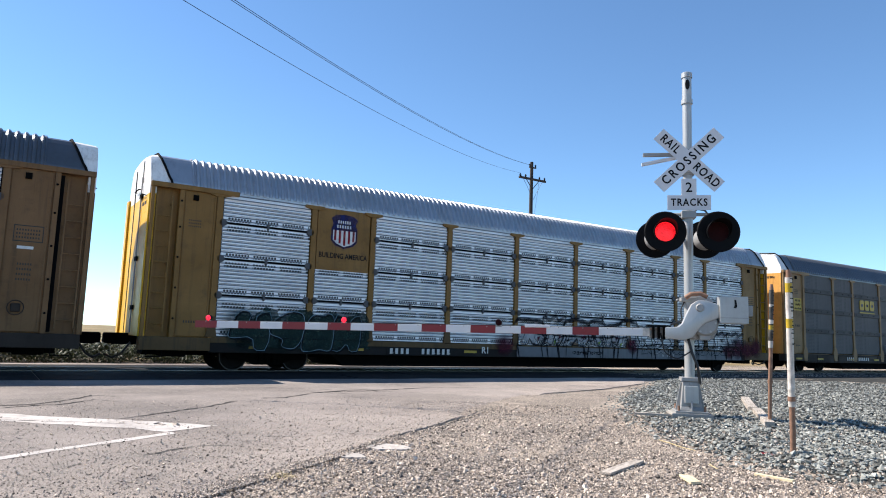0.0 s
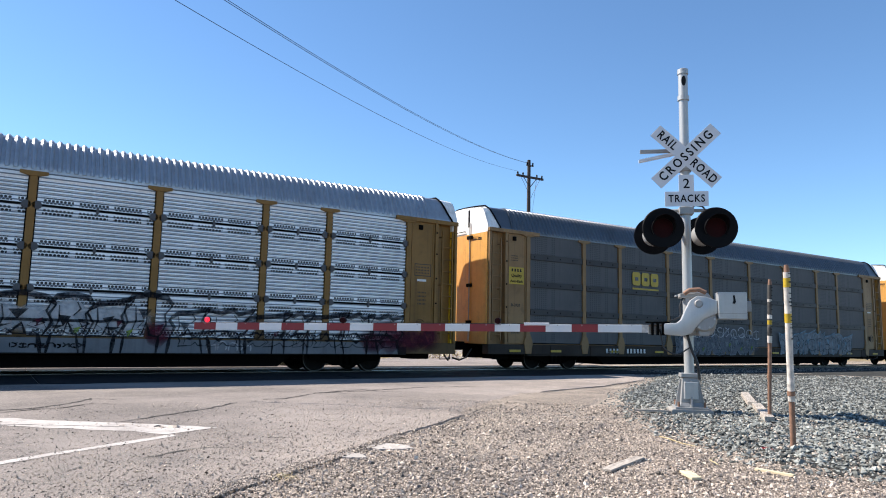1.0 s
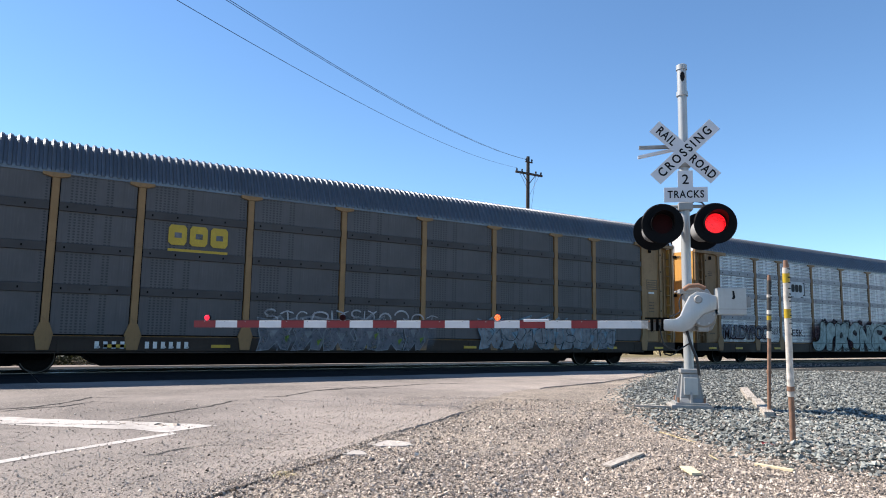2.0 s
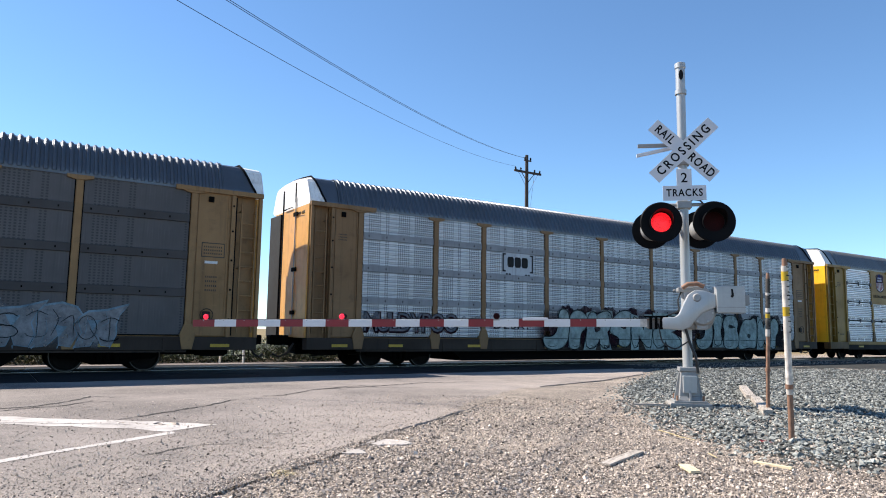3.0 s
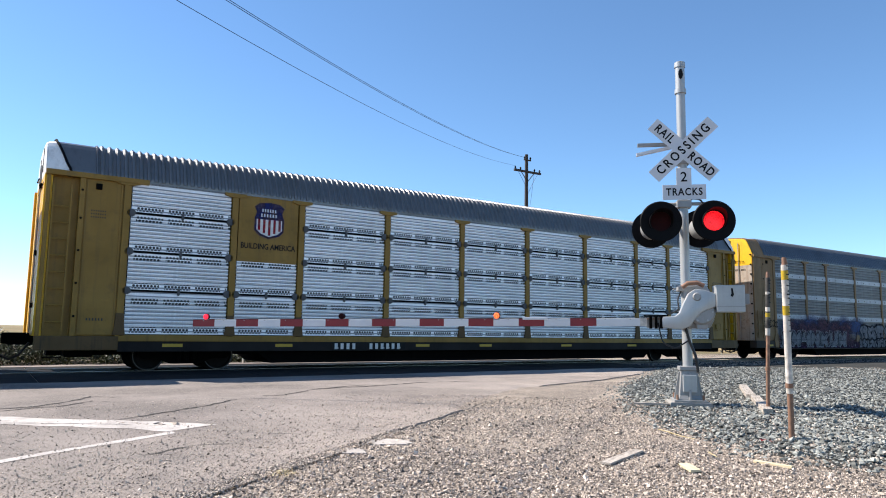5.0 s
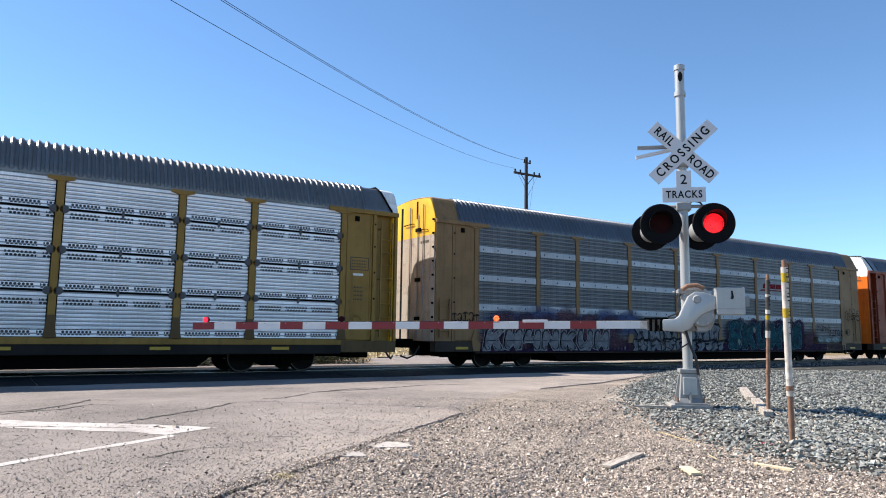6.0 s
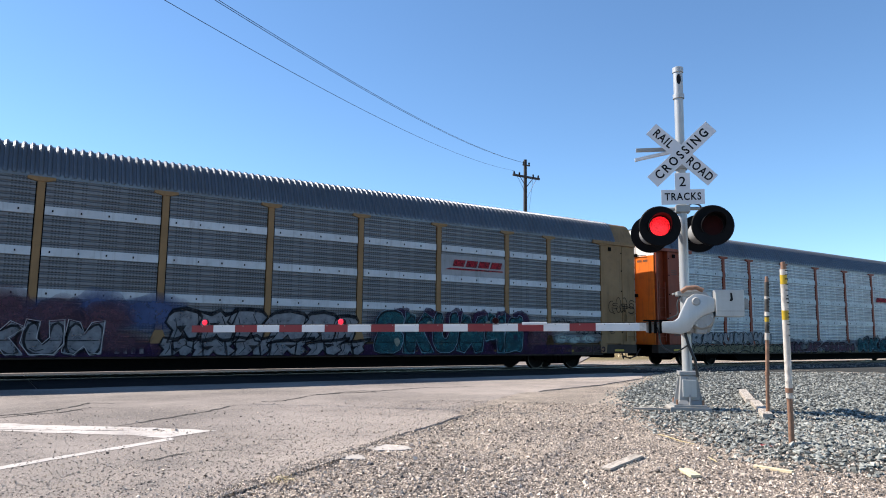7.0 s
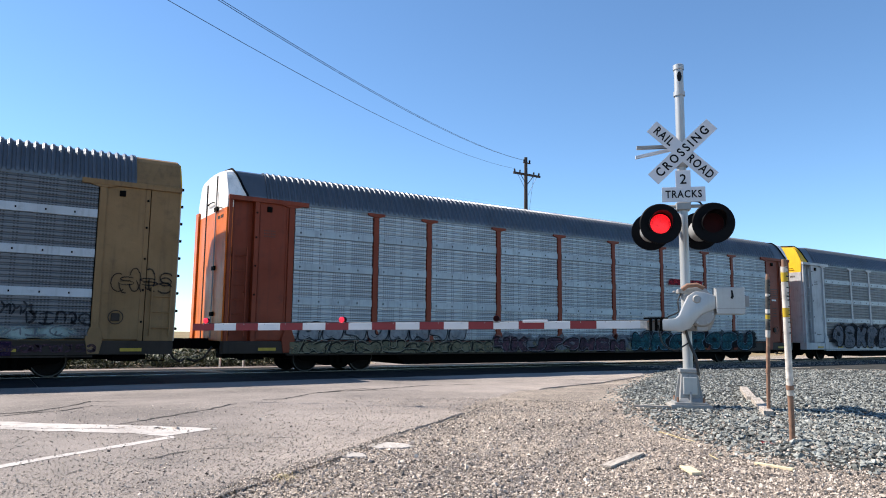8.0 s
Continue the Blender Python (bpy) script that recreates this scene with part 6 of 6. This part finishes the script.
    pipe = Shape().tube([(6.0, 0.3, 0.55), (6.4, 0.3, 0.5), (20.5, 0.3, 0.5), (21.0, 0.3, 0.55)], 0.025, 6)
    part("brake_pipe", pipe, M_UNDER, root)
    # reflectors, reporting marks
    for x in (1.0, 2.9, 5.9, (spec.get("mark_x", 7.4) or 6.4) + 2.9, 13.0, 16.7, 20.2, 23.4, 26.1):
        part("reflector", Shape().box(x, x + 0.5, -0.022 if spec["feet"] else 0.01, 0.03, 0.66, 0.74), M_REFLECT, root, "yellow reflective strip")
    mx = spec.get("mark_x", 7.4)
    if mx:
        z, y = (0.61, -0.018) if spec["feet"] else (0.56, 0.006)
        if not spec["feet"]:
            part("mark_plate", Shape().box(mx, mx + 2.5, y, 0.022, z, z + 0.235), M_BLACK, root, "black plate with stencilled marks")
        bar_text(root, mx + 0.1, mx + 2.4, z + 0.03, z + 0.2, M_STENCIL, y, 5, "white stencilled marks", 12, (4, 5))
    sets = []
    mid = (AXLES[0] + AXLES[1]) / 2
    sets += bogie(root, mid, False)
    sets += bogie(root, LENGTH - mid, True)
    return root, sets


def shield(root, x, z):
    """A two-coloured shield emblem as plain shapes."""
    def outline(k):
        top = [(-0.36 * k, 0.36 * k), (-0.24 * k, 0.47 * k), (0, 0.5 * k), (0.24 * k, 0.47 * k), (0.36 * k, 0.36 * k), (0.3 * k, 0.22 * k), (0.35 * k, 0.05 * k)]
        low = [(0.35 * k, -0.3 * k), (0.24 * k, -0.43 * k), (0, -0.52 * k), (-0.24 * k, -0.43 * k), (-0.35 * k, -0.3 * k), (-0.35 * k, 0.05 * k), (-0.3 * k, 0.22 * k)]
        return [(x + 1.12 * p, z + 0.94 * q) for p, q in top + low]
    part("emblem_ground", Shape().slab(outline(1.08), 0.024, 0.036, "y"), spray("blue"), root, "dark blue shield emblem")
    part("emblem_field", Shape().slab([(x + 1.12 * p, z + 0.94 * q) for p, q in ((-0.33, 0.02), (0.33, 0.02), (0.33, -0.29), (0.22, -0.41), (0, -0.5), (-0.22, -0.41), (-0.33, -0.29))], 0.018, 0.024, "y"), M_STENCIL, root, "white lower field")
    bars = Shape()
    for k in range(5):
        cx = x - 0.3 + 0.15 * k
        bars.box(cx - 0.033, cx + 0.033, 0.012, 0.018, z - 0.43 + 0.1 * abs(k - 2) ** 1.2 * 0.6, z + 0.02)
    part("emblem_stripes", bars, spray("red"), root, "red stripes")
    for k, (zz, w) in enumerate(((0.27, 0.22), (0.13, 0.25))):
        bar_text(root, x - w, x + w, z + zz - 0.04, z + zz + 0.05, M_STENCIL, 0.024, k, "white bars", 6)


def build_train():
    tan = painted("tan_paint", (0.175, 0.092, 0.036), 0.6, 0, (0.03, 0.02, 0.014), 0.6)
    sand = painted("sandy_tan_paint", (0.25, 0.145, 0.06), 0.55, 0, (0.04, 0.027, 0.018), 0.55)
    dun = painted("dun_paint", (0.205, 0.118, 0.053), 0.6, 0, (0.035, 0.024, 0.017), 0.6)
    gold = painted("golden_tan_paint", (0.215, 0.112, 0.026), 0.55, 0, (0.032, 0.02, 0.012), 0.55)
    yellow = painted("yellow_paint", (0.235, 0.135, 0.022), 0.5, 0, (0.045, 0.032, 0.02), 0.45)
    beige = painted("beige_paint", (0.215, 0.125, 0.052), 0.6, 0, (0.045, 0.03, 0.02), 0.5)
    orange = painted("orange_red_paint", (0.19, 0.03, 0.008), 0.55, 0, (0.03, 0.012, 0.008), 0.6)
    # sunlight painted into end colours; the yellow also serves as cap paint
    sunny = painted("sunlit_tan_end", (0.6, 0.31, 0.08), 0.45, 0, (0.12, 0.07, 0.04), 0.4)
    bright = painted("yellow_cap_and_sunlit_end", (0.8, 0.45, 0.022), 0.45, 0, (0.1, 0.06, 0.03), 0.3)
    sunnyorange = painted("sunlit_orange_end", (0.66, 0.15, 0.012), 0.45)
    brown = painted("brown_sill_paint", (0.032, 0.022, 0.016), 0.7, 0, (0.012, 0.009, 0.008), 0.6)
    grime = painted("grimy_gold_paint", (0.1, 0.058, 0.02), 0.6, 0, (0.02, 0.015, 0.012), 0.7)
    # soot of the sill webs; also the shade painted on one far corner
    soot_and_shade = painted("sooty_web_and_end_shade", (0.013, 0.011, 0.01), 0.8, 0, (0.008, 0.007, 0.007), 0.6)
    grey = painted("grey_sill_paint", (0.14, 0.15, 0.165), 0.55)
    white = painted("white_paint", (0.42, 0.42, 0.42), 0.5)
    rusty = painted("rusty_white_end", (0.4, 0.34, 0.28), 0.6, 0, (0.13, 0.06, 0.03), 0.95)
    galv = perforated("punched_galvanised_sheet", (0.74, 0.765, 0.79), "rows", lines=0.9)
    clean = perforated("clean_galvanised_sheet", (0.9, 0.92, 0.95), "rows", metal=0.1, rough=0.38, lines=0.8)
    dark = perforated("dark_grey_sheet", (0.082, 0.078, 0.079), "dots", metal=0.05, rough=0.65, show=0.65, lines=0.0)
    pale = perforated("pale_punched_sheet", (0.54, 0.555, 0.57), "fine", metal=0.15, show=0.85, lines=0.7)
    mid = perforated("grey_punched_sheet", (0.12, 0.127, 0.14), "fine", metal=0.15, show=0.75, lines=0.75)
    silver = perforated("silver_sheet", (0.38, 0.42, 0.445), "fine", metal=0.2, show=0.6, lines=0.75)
    band_dark = painted("dark_strip", (0.05, 0.047, 0.047), 0.6)
    band_grey = painted("grey_strip", (0.24, 0.25, 0.265), 0.5)
    band_white = painted("white_strip", (0.42, 0.45, 0.48), 0.45)
    band_silver = painted("silver_strip", (0.34, 0.39, 0.42), 0.45, 0.2)
    base = dict(clips=painted("dull_clip", (0.07, 0.073, 0.08), 0.6), feet=True, bands=None, cap=M_WHITECAP, web=soot_and_shade)
    specs = [
        dict(base, seed=1, label="tan covered auto carrier car with punched silver side sheets", body=tan, posts=tan, sheet=galv, kind="rows", roof=M_ROOFDARK, sill=brown, feet=False, front_frame=True),
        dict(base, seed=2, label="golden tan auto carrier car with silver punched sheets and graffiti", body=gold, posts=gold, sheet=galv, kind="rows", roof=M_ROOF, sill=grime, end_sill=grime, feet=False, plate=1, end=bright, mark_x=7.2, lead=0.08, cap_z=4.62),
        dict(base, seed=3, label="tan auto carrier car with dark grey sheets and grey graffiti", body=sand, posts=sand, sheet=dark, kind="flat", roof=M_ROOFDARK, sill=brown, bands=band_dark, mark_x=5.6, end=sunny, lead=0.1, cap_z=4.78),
        dict(base, seed=4, label="tan auto carrier car with pale sheets and large mint graffiti", body=dun, posts=dun, sheet=pale, kind="fine", roof=M_ROOFDARK, sill=brown, bands=band_grey, mark_x=None, end=sunny, far=soot_and_shade, lead=0.22, cap_z=4.86),
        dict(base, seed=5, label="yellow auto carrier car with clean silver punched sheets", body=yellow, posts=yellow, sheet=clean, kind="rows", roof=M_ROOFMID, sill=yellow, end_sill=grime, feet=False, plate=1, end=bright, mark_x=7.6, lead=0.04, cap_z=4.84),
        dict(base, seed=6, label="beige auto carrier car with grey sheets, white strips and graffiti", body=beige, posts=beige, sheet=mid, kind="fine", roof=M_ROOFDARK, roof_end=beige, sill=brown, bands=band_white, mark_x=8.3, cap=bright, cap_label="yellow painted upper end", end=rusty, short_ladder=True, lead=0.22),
        dict(base, seed=7, label="orange red auto carrier car with bluish silver sheets and graffiti", body=orange, posts=orange, sheet=silver, kind="fine", roof=M_ROOFDARK, sill=brown, bands=band_silver, mark_x=None, end=sunnyorange, lead=0.04, cap_z=4.6, ladder_top=3.3),
        dict(base, seed=8, label="white auto carrier car with grey sheets and a yellow upper end", body=white, posts=white, sheet=mid, kind="fine", roof=M_ROOFDARK, sill=white, bands=band_silver, cap=bright, cap_label="yellow painted upper end", end=white),
    ]
    cars = [autorack(s) for s in specs]
    A, B, C, D, E, F, G, H = [c[0] for c in cars]
    # emblems
    for car, x in ((B, 5.58), (E, 5.58)):
        shield(car, x, 4.2)
        lettering("BUILDING AMERICA", 0.22, M_BLACK, car, wall_text(x, 0.031, 3.44), "stencil", 1.0, 0.8, "dark line of writing", 0.02)
    logo = Shape()
    for k in range(3):
        x = 7.25 + 0.54 * k
        logo.slab([(x, 3.4), (x + 0.08, 3.33), (x + 0.4, 3.33), (x + 0.46, 3.42), (x + 0.46, 3.78), (x + 0.4, 3.86), (x + 0.06, 3.86), (x, 3.78)], 0.008, 0.022, "y")
    logo.box(7.25, 8.8, 0.008, 0.022, 3.13, 3.23)
    part("emblem", logo, M_YELLOW, C, "yellow block emblem with an underline")
    holes = Shape()
    for k in range(3):
        x = 7.25 + 0.54 * k
        holes.box(x + 0.15, x + 0.33, 0.002, 0.008, 3.52, 3.66)
    part("emblem_counter", holes, spray("grey"), C)
    sign = part("notice", Shape().box(0.98, 1.66, 0.03, 0.05, 3.02, 3.62), M_YELLOW, C, "yellow notice plate")
    bar_text(C, 1.1, 1.6, 3.46, 3.56, M_BLACK, 0.03, 2, "black bars on the notice", 4)
    lettering("Quality", 0.16, M_BLACK, sign, wall_text(1.32, 0.026, 3.32))
    lettering("Auto-Rack", 0.13, M_BLACK, sign, wall_text(1.32, 0.026, 3.12))
    lettering("B-2020", 0.14, M_STENCILDARK, C, wall_text(1.3, 0.044, 2.28), name="stencil")
    lettering("R1", 0.16, M_STENCIL, B, wall_text(13.2, -0.002, 0.72), name="stencil")
    plate = Shape().box(7.32, 8.78, 0.022, 0.03, 3.05, 3.95)
    part("emblem_ground", plate, band_white, D, "pale patch behind the emblem")
    emblem = Shape()
    for k in range(3):
        x = 7.58 + 0.32 * k
        emblem.slab([(x, 3.5), (x + 0.05, 3.43), (x + 0.23, 3.43), (x + 0.28, 3.5), (x + 0.28, 3.74), (x + 0.23, 3.8), (x + 0.04, 3.8), (x, 3.74)], 0.014, 0.022, "y")
    for x, d in ((7.36, 1), (8.74, -1)):
        a, b = sorted((x, x + d * 0.05))
        emblem.box(a, b, 0.014, 0.022, 3.28, 3.9)
        a, b = sorted((x, x + d * 0.14))
        emblem.box(a, b, 0.014, 0.022, 3.86, 3.91)
        emblem.box(a, b, 0.014, 0.022, 3.27, 3.32)
    for x in (7.55, 7.68, 8.42, 8.55):
        emblem.slab(arc(x, 3.17, 0.05, 0.05, 0, 360, 10)[:-1], 0.014, 0.022, "y")
    part("emblem", emblem, M_BLACK, D, "black block emblem between brackets")
    swoosh = Shape()
    for k in range(4):
        x = 18.5 + 0.52 * k
        swoosh.slab([(x, 3.48), (x + 0.44, 3.48), (x + 0.52, 3.7), (x + 0.08, 3.7)], 0.0, 0.02, "y")
    swoosh.slab([(18.2, 3.36), (20.6, 3.38), (20.6, 3.42), (18.4, 3.42)], 0.0, 0.02, "y")
    part("emblem", swoosh, spray("red"), F, "red slanted emblem")
    part("emblem_ground", Shape().box(18.05, 20.7, 0.022, 0.03, 2.95, 3.85), band_grey, F, "pale patch behind the emblem")
    part("emblem", Shape().slab([(18.3, 3.3), (20.5, 3.34), (20.6, 3.55), (18.4, 3.55)], -0.02, -0.012, "y"), spray("red"), G, "dark red slanted emblem")
    bar_text(F, 1.0, 1.75, 2.3, 2.42, M_STENCILDARK, 0.05, 4, "dark stencilled marks", 9, (4,))
    # sprayed paint
    mist_of_graffiti(B, 60, 2.4, 5.9, 0.6, 1.75, "green", -0.024, 1.1)
    letter_forms(B, 1, "hoaw", ((2.3, 3.5), (3.4, 4.5), (4.4, 5.4), (5.3, 6.3)), 0.58, 1.68, "green", "black", "green", 2, 0.024, y=-0.036, rim="sky")
    part("graffiti_band", Shape().box(12.3, 25.2, -0.026, -0.0165, 0.57, 0.92), grey, B, "grey sprayed band on the sill")
    mist_of_graffiti(B, 61, 11.4, 12.0, 0.6, 1.5, "wine", -0.028, 0.7)
    mist_of_graffiti(B, 62, 17.8, 18.2, 0.75, 1.7, "wine", -0.0285, 0.5)
    mist_of_graffiti(B, 63, 23.9, 26.0, 0.6, 1.6, "wine", -0.028, 0.8)
    mist_of_graffiti(B, 66, 12.4, 17.4, 1.0, 1.95, "white", -0.024, 1.2)
    wild_graffiti(B, 2, 12.2, 17.9, 0.98, 2.02, "black", None, 1.1, 0.045, 0.56, spot="wine")
    wild_graffiti(B, 3, 18.4, 24.6, 0.98, 1.75, "black", None, 0.95, 0.042, 0.56, spot="wine")
    wild_graffiti(B, 64, 18.6, 24.4, 0.76, 1.16, "black", None, 0.8, 0.018)
    wild_graffiti(B, 65, 13.0, 17.4, 1.0, 1.4, "black", None, 1.2, 0.022, spot="lime")
    lettering("R1", 0.3, M_STENCIL, B, wall_text(10.95, -0.012, 0.75), "stencil", 1.0, 1.0, "white stencilled R1")
    tag_of_graffiti(B, 5, 14.9, 16.4, 0.68, 0.8, "black", 0.018, -0.034, 0.2)
    tag_of_graffiti(B, 47, 19.3, 20.4, 0.62, 0.88, "white", 0.02, -0.034, 0.36)
    mist_of_graffiti(C, 78, 9.8, 14.6, 0.62, 1.6, "grey", -0.024, 1.0)
    wild_graffiti(C, 6, 9.7, 15.2, 0.6, 1.62, "pale", "grey", 0.9, 0.02, 0.58, spot="lime")
    mist_of_graffiti(C, 75, 17.4, 23.4, 0.66, 1.9, "pale", -0.024, 0.9)
    wild_graffiti(C, 76, 17.3, 23.6, 0.66, 1.8, "sky", "pale", 1.0, 0.016, 0.62)
    tag_of_graffiti(C, 77, 17.5, 23.4, 0.8, 1.6, "black", 0.012, -0.045, 0.7)
    tag_of_graffiti(C, 8, 9.8, 15.6, 1.3, 1.82, "white", 0.022, PAINT_Y - 0.008, 0.6)
    sprayed_word(D, "MULDYPOO", 0.84, 2.02, 1.4, "grey", "maroon", 0.86, 0.0)
    tag_of_graffiti(D, 10, 5.6, 6.4, 1.35, 1.7, "maroon", 0.018, letter=0.2)
    sprayed_word(D, "DESK.", 0.46, 6.95, 1.42, "maroon", None, 1.25, 0.08)
    letter_forms(D, 11, "jpmone", ((9.1, 10.5), (10.4, 11.4), (11.2, 12.7), (12.45, 13.95), (13.7, 15.05), (14.95, 16.9)), 0.56, 2.08, "mint", "black", "maroon", 1, 0.026)
    letter_forms(D, 12, "jisakp", ((17.7, 18.95), (18.75, 19.75), (19.6, 20.85), (20.75, 22.2), (22.1, 23.5), (23.25, 23.95)), 0.56, 2.04, "mint", "black", "black", 1, 0.026)
    lettering("DES ROS", 0.16, spray("black"), D, wall_text(12.6, -0.042, 0.68), "graffiti_letter", 1.0, 1.2, "small black sprayed writing")
    for x, z, r, q in ((23.65, 1.62, 0.3, 0.27), (24.45, 1.48, 0.62, 0.3), (23.9, 1.25, 0.5, 0.25)):
        part("graffiti_blot", Shape().slab(arc(x, z, r, q, 0, 360, 20)[:-1], -0.034 - 0.001 * r, -0.026, "y"), spray("black"), D, "black sprayed blot")
    sprayed_word(D, "DRS", 0.44, 24.15, 1.56, "pale", None, 0.8, 0.02)
    mist_of_graffiti(F, 70, 2.1, 8.4, 1.1, 2.3, "dusk", -0.021, 1.7)
    mist_of_graffiti(F, 71, 2.5, 8.6, 1.0, 2.22, "plum", -0.026, 1.1)
    part("graffiti_band", Shape().box(2.0, 23.8, -0.026, -0.0165, 0.57, 0.9), spray("purple"), F, "dark purple sprayed band")
    letter_forms(F, 16, "kwhnkuw", [(2.1 + 0.86 * k, 3.0 + 0.86 * k) for k in range(7)], 0.6, 1.42, "ash", "black", "plum", 0, 0.03, y=-0.04, rim="white")
    wild_graffiti(F, 18, 9.6, 15.2, 0.95, 1.85, "black", "ash", 0.95, 0.035, 0.58)
    wild_graffiti(F, 72, 9.4, 15.4, 0.58, 1.1, "black", "ash", 1.0, 0.03, y=-0.04)
    mist_of_graffiti(F, 73, 16.0, 22.0, 0.6, 1.95, "plum", -0.024, 1.2)
    letter_forms(F, 20, "skuwha", ((15.6, 16.7), (16.6, 17.75), (17.7, 18.75), (18.7, 19.85), (19.8, 20.7), (20.65, 21.5)), 0.6, 1.95, "teal", "black", "purple", 1, 0.024, y=-0.036, rim="sky")
    for x, z in ((17.6, 1.5), (19.95, 1.55), (16.4, 0.95)):
        part("graffiti_spot", Shape().add([(x + 0.13 * p, -0.043, z + 0.16 * q) for p, q in rounded([(-1, 0.6), (0.2, 1), (1, 0.2), (0, -1)], 1)], [tuple(range(8))]), spray("cream"), F, "pale yellow sprayed spot")
    tag_of_graffiti(F, 22, 25.7, 27.0, 2.1, 2.8, "black", 0.018, -0.012, 0.42)
    tag_of_graffiti(F, 48, 25.9, 26.9, 2.3, 2.55, "black", 0.014, -0.014, 0.5)
    mist_of_graffiti(F, 79, 22.9, 24.6, 0.95, 1.55, "mint", -0.024, 0.8)
    tag_of_graffiti(F, 23, 22.9, 24.1, 1.5, 1.85, "black", 0.022, letter=0.3)
    tag_of_graffiti(F, 80, 24.0, 25.1, 1.3, 1.62, "black", 0.026, letter=0.32)
    tag_of_graffiti(F, 81, 23.1, 24.9, 1.0, 1.3, "grey", 0.02, letter=0.5)
    tag_of_graffiti(F, 82, 22.8, 25.4, 0.64, 0.84, "plum", 0.026, -0.03, 0.26)
    tag_of_graffiti(F, 24, 0.8, 1.75, 1.55, 1.9, "black", 0.025, -0.006, 0.24)
    letter_forms(G, 25, "mwhuwnhw", [(2.1 + 0.74 * k, 2.86 + 0.74 * k) for k in range(8)], 0.93, 1.52, "pale", "black", None, 1, 0.02, y=-0.03)
    part("graffiti_band", Shape().box(1.9, 16.2, -0.026, -0.0165, 0.57, 0.9), spray("olive"), G, "olive sprayed band")
    letter_forms(G, 27, "kwnuhkwn", [(2.2 + 0.86 * k, 3.14 + 0.86 * k) for k in range(8)], 0.57, 0.93, "olive", "black", None, 1, 0.022, y=-0.036, rim="cream")
    letter_forms(G, 28, "hkjpowsn", [(9.0 + 0.82 * k, 9.9 + 0.82 * k) for k in range(8)], 0.57, 1.1, "plum", "black", "grey", 1, 0.024, y=-0.036, rim="pale")
    letter_forms(G, 29, "wkamopu", [(15.9 + 1.16 * k, 17.1 + 1.16 * k) for k in range(7)], 0.57, 1.35, "teal", "black", "black", 2, 0.024, y=-0.036, rim="sky")
    letter_forms(H, 31, "oskpamun", [(2.3 + 1.2 * k, 3.5 + 1.2 * k) for k in range(8)], 0.65, 1.85, "grey", "black", "black", 2, 0.03)
    tag_of_graffiti(A, 32, 22.0, 25.0, 1.0, 1.5, "black", 0.03)
    return cars


# ---- what moves ----
SWITCHES = [0.31 + 0.6815 * k for k in range(12)]      # the lit lamp changes sides; the left one is lit at first


def lit_rows(lit_first, open_pose, shut_pose):
    rows, lit = [(0.0, open_pose if lit_first else shut_pose)], lit_first
    for t in SWITCHES:
        gone = -0.05 if lit else 0.03
        rows.append((t + gone, open_pose if lit else shut_pose))
        lit = not lit
        rows.append((t + gone + 1 / FPS, open_pose if lit else shut_pose))
    rows.append((8.0, open_pose if lit else shut_pose))
    return rows


def motions():
    for i, (car, sets) in enumerate(cars):
        x = FIRST + PITCH * i
        walk(car, [(t, pose(x - SPEED * t, 18.94, 0)) for t in range(9)])
        for wheels, k in sets:
            step = SPEED / WHEEL_R / FPS
            walk(wheels, [(n / FPS, pose(k, 0, WHEEL_R + 0.02, 0, -math.degrees(step * n), 0)) for n in range(241)])
    for side, first in (("left", True), ("right", False)):
        for leaf, way in unlit_leaves[side]:
            walk(leaf, lit_rows(first, pose(way * 0.155, 0, 0), pose(0, 0, 0)))
    for cover, side in gate_covers:
        walk(cover, lit_rows(side == "left", pose(0, 0.12, 0.05), pose(0, 0, 0.05)))


build_ground()
build_road()
build_tracks()
build_markings()
build_cracks()
build_rubble()
unlit_leaves, gate_covers = build_signal()
build_utility_pole()
build_small_things()
cars = build_train()
build_stones()
motions()
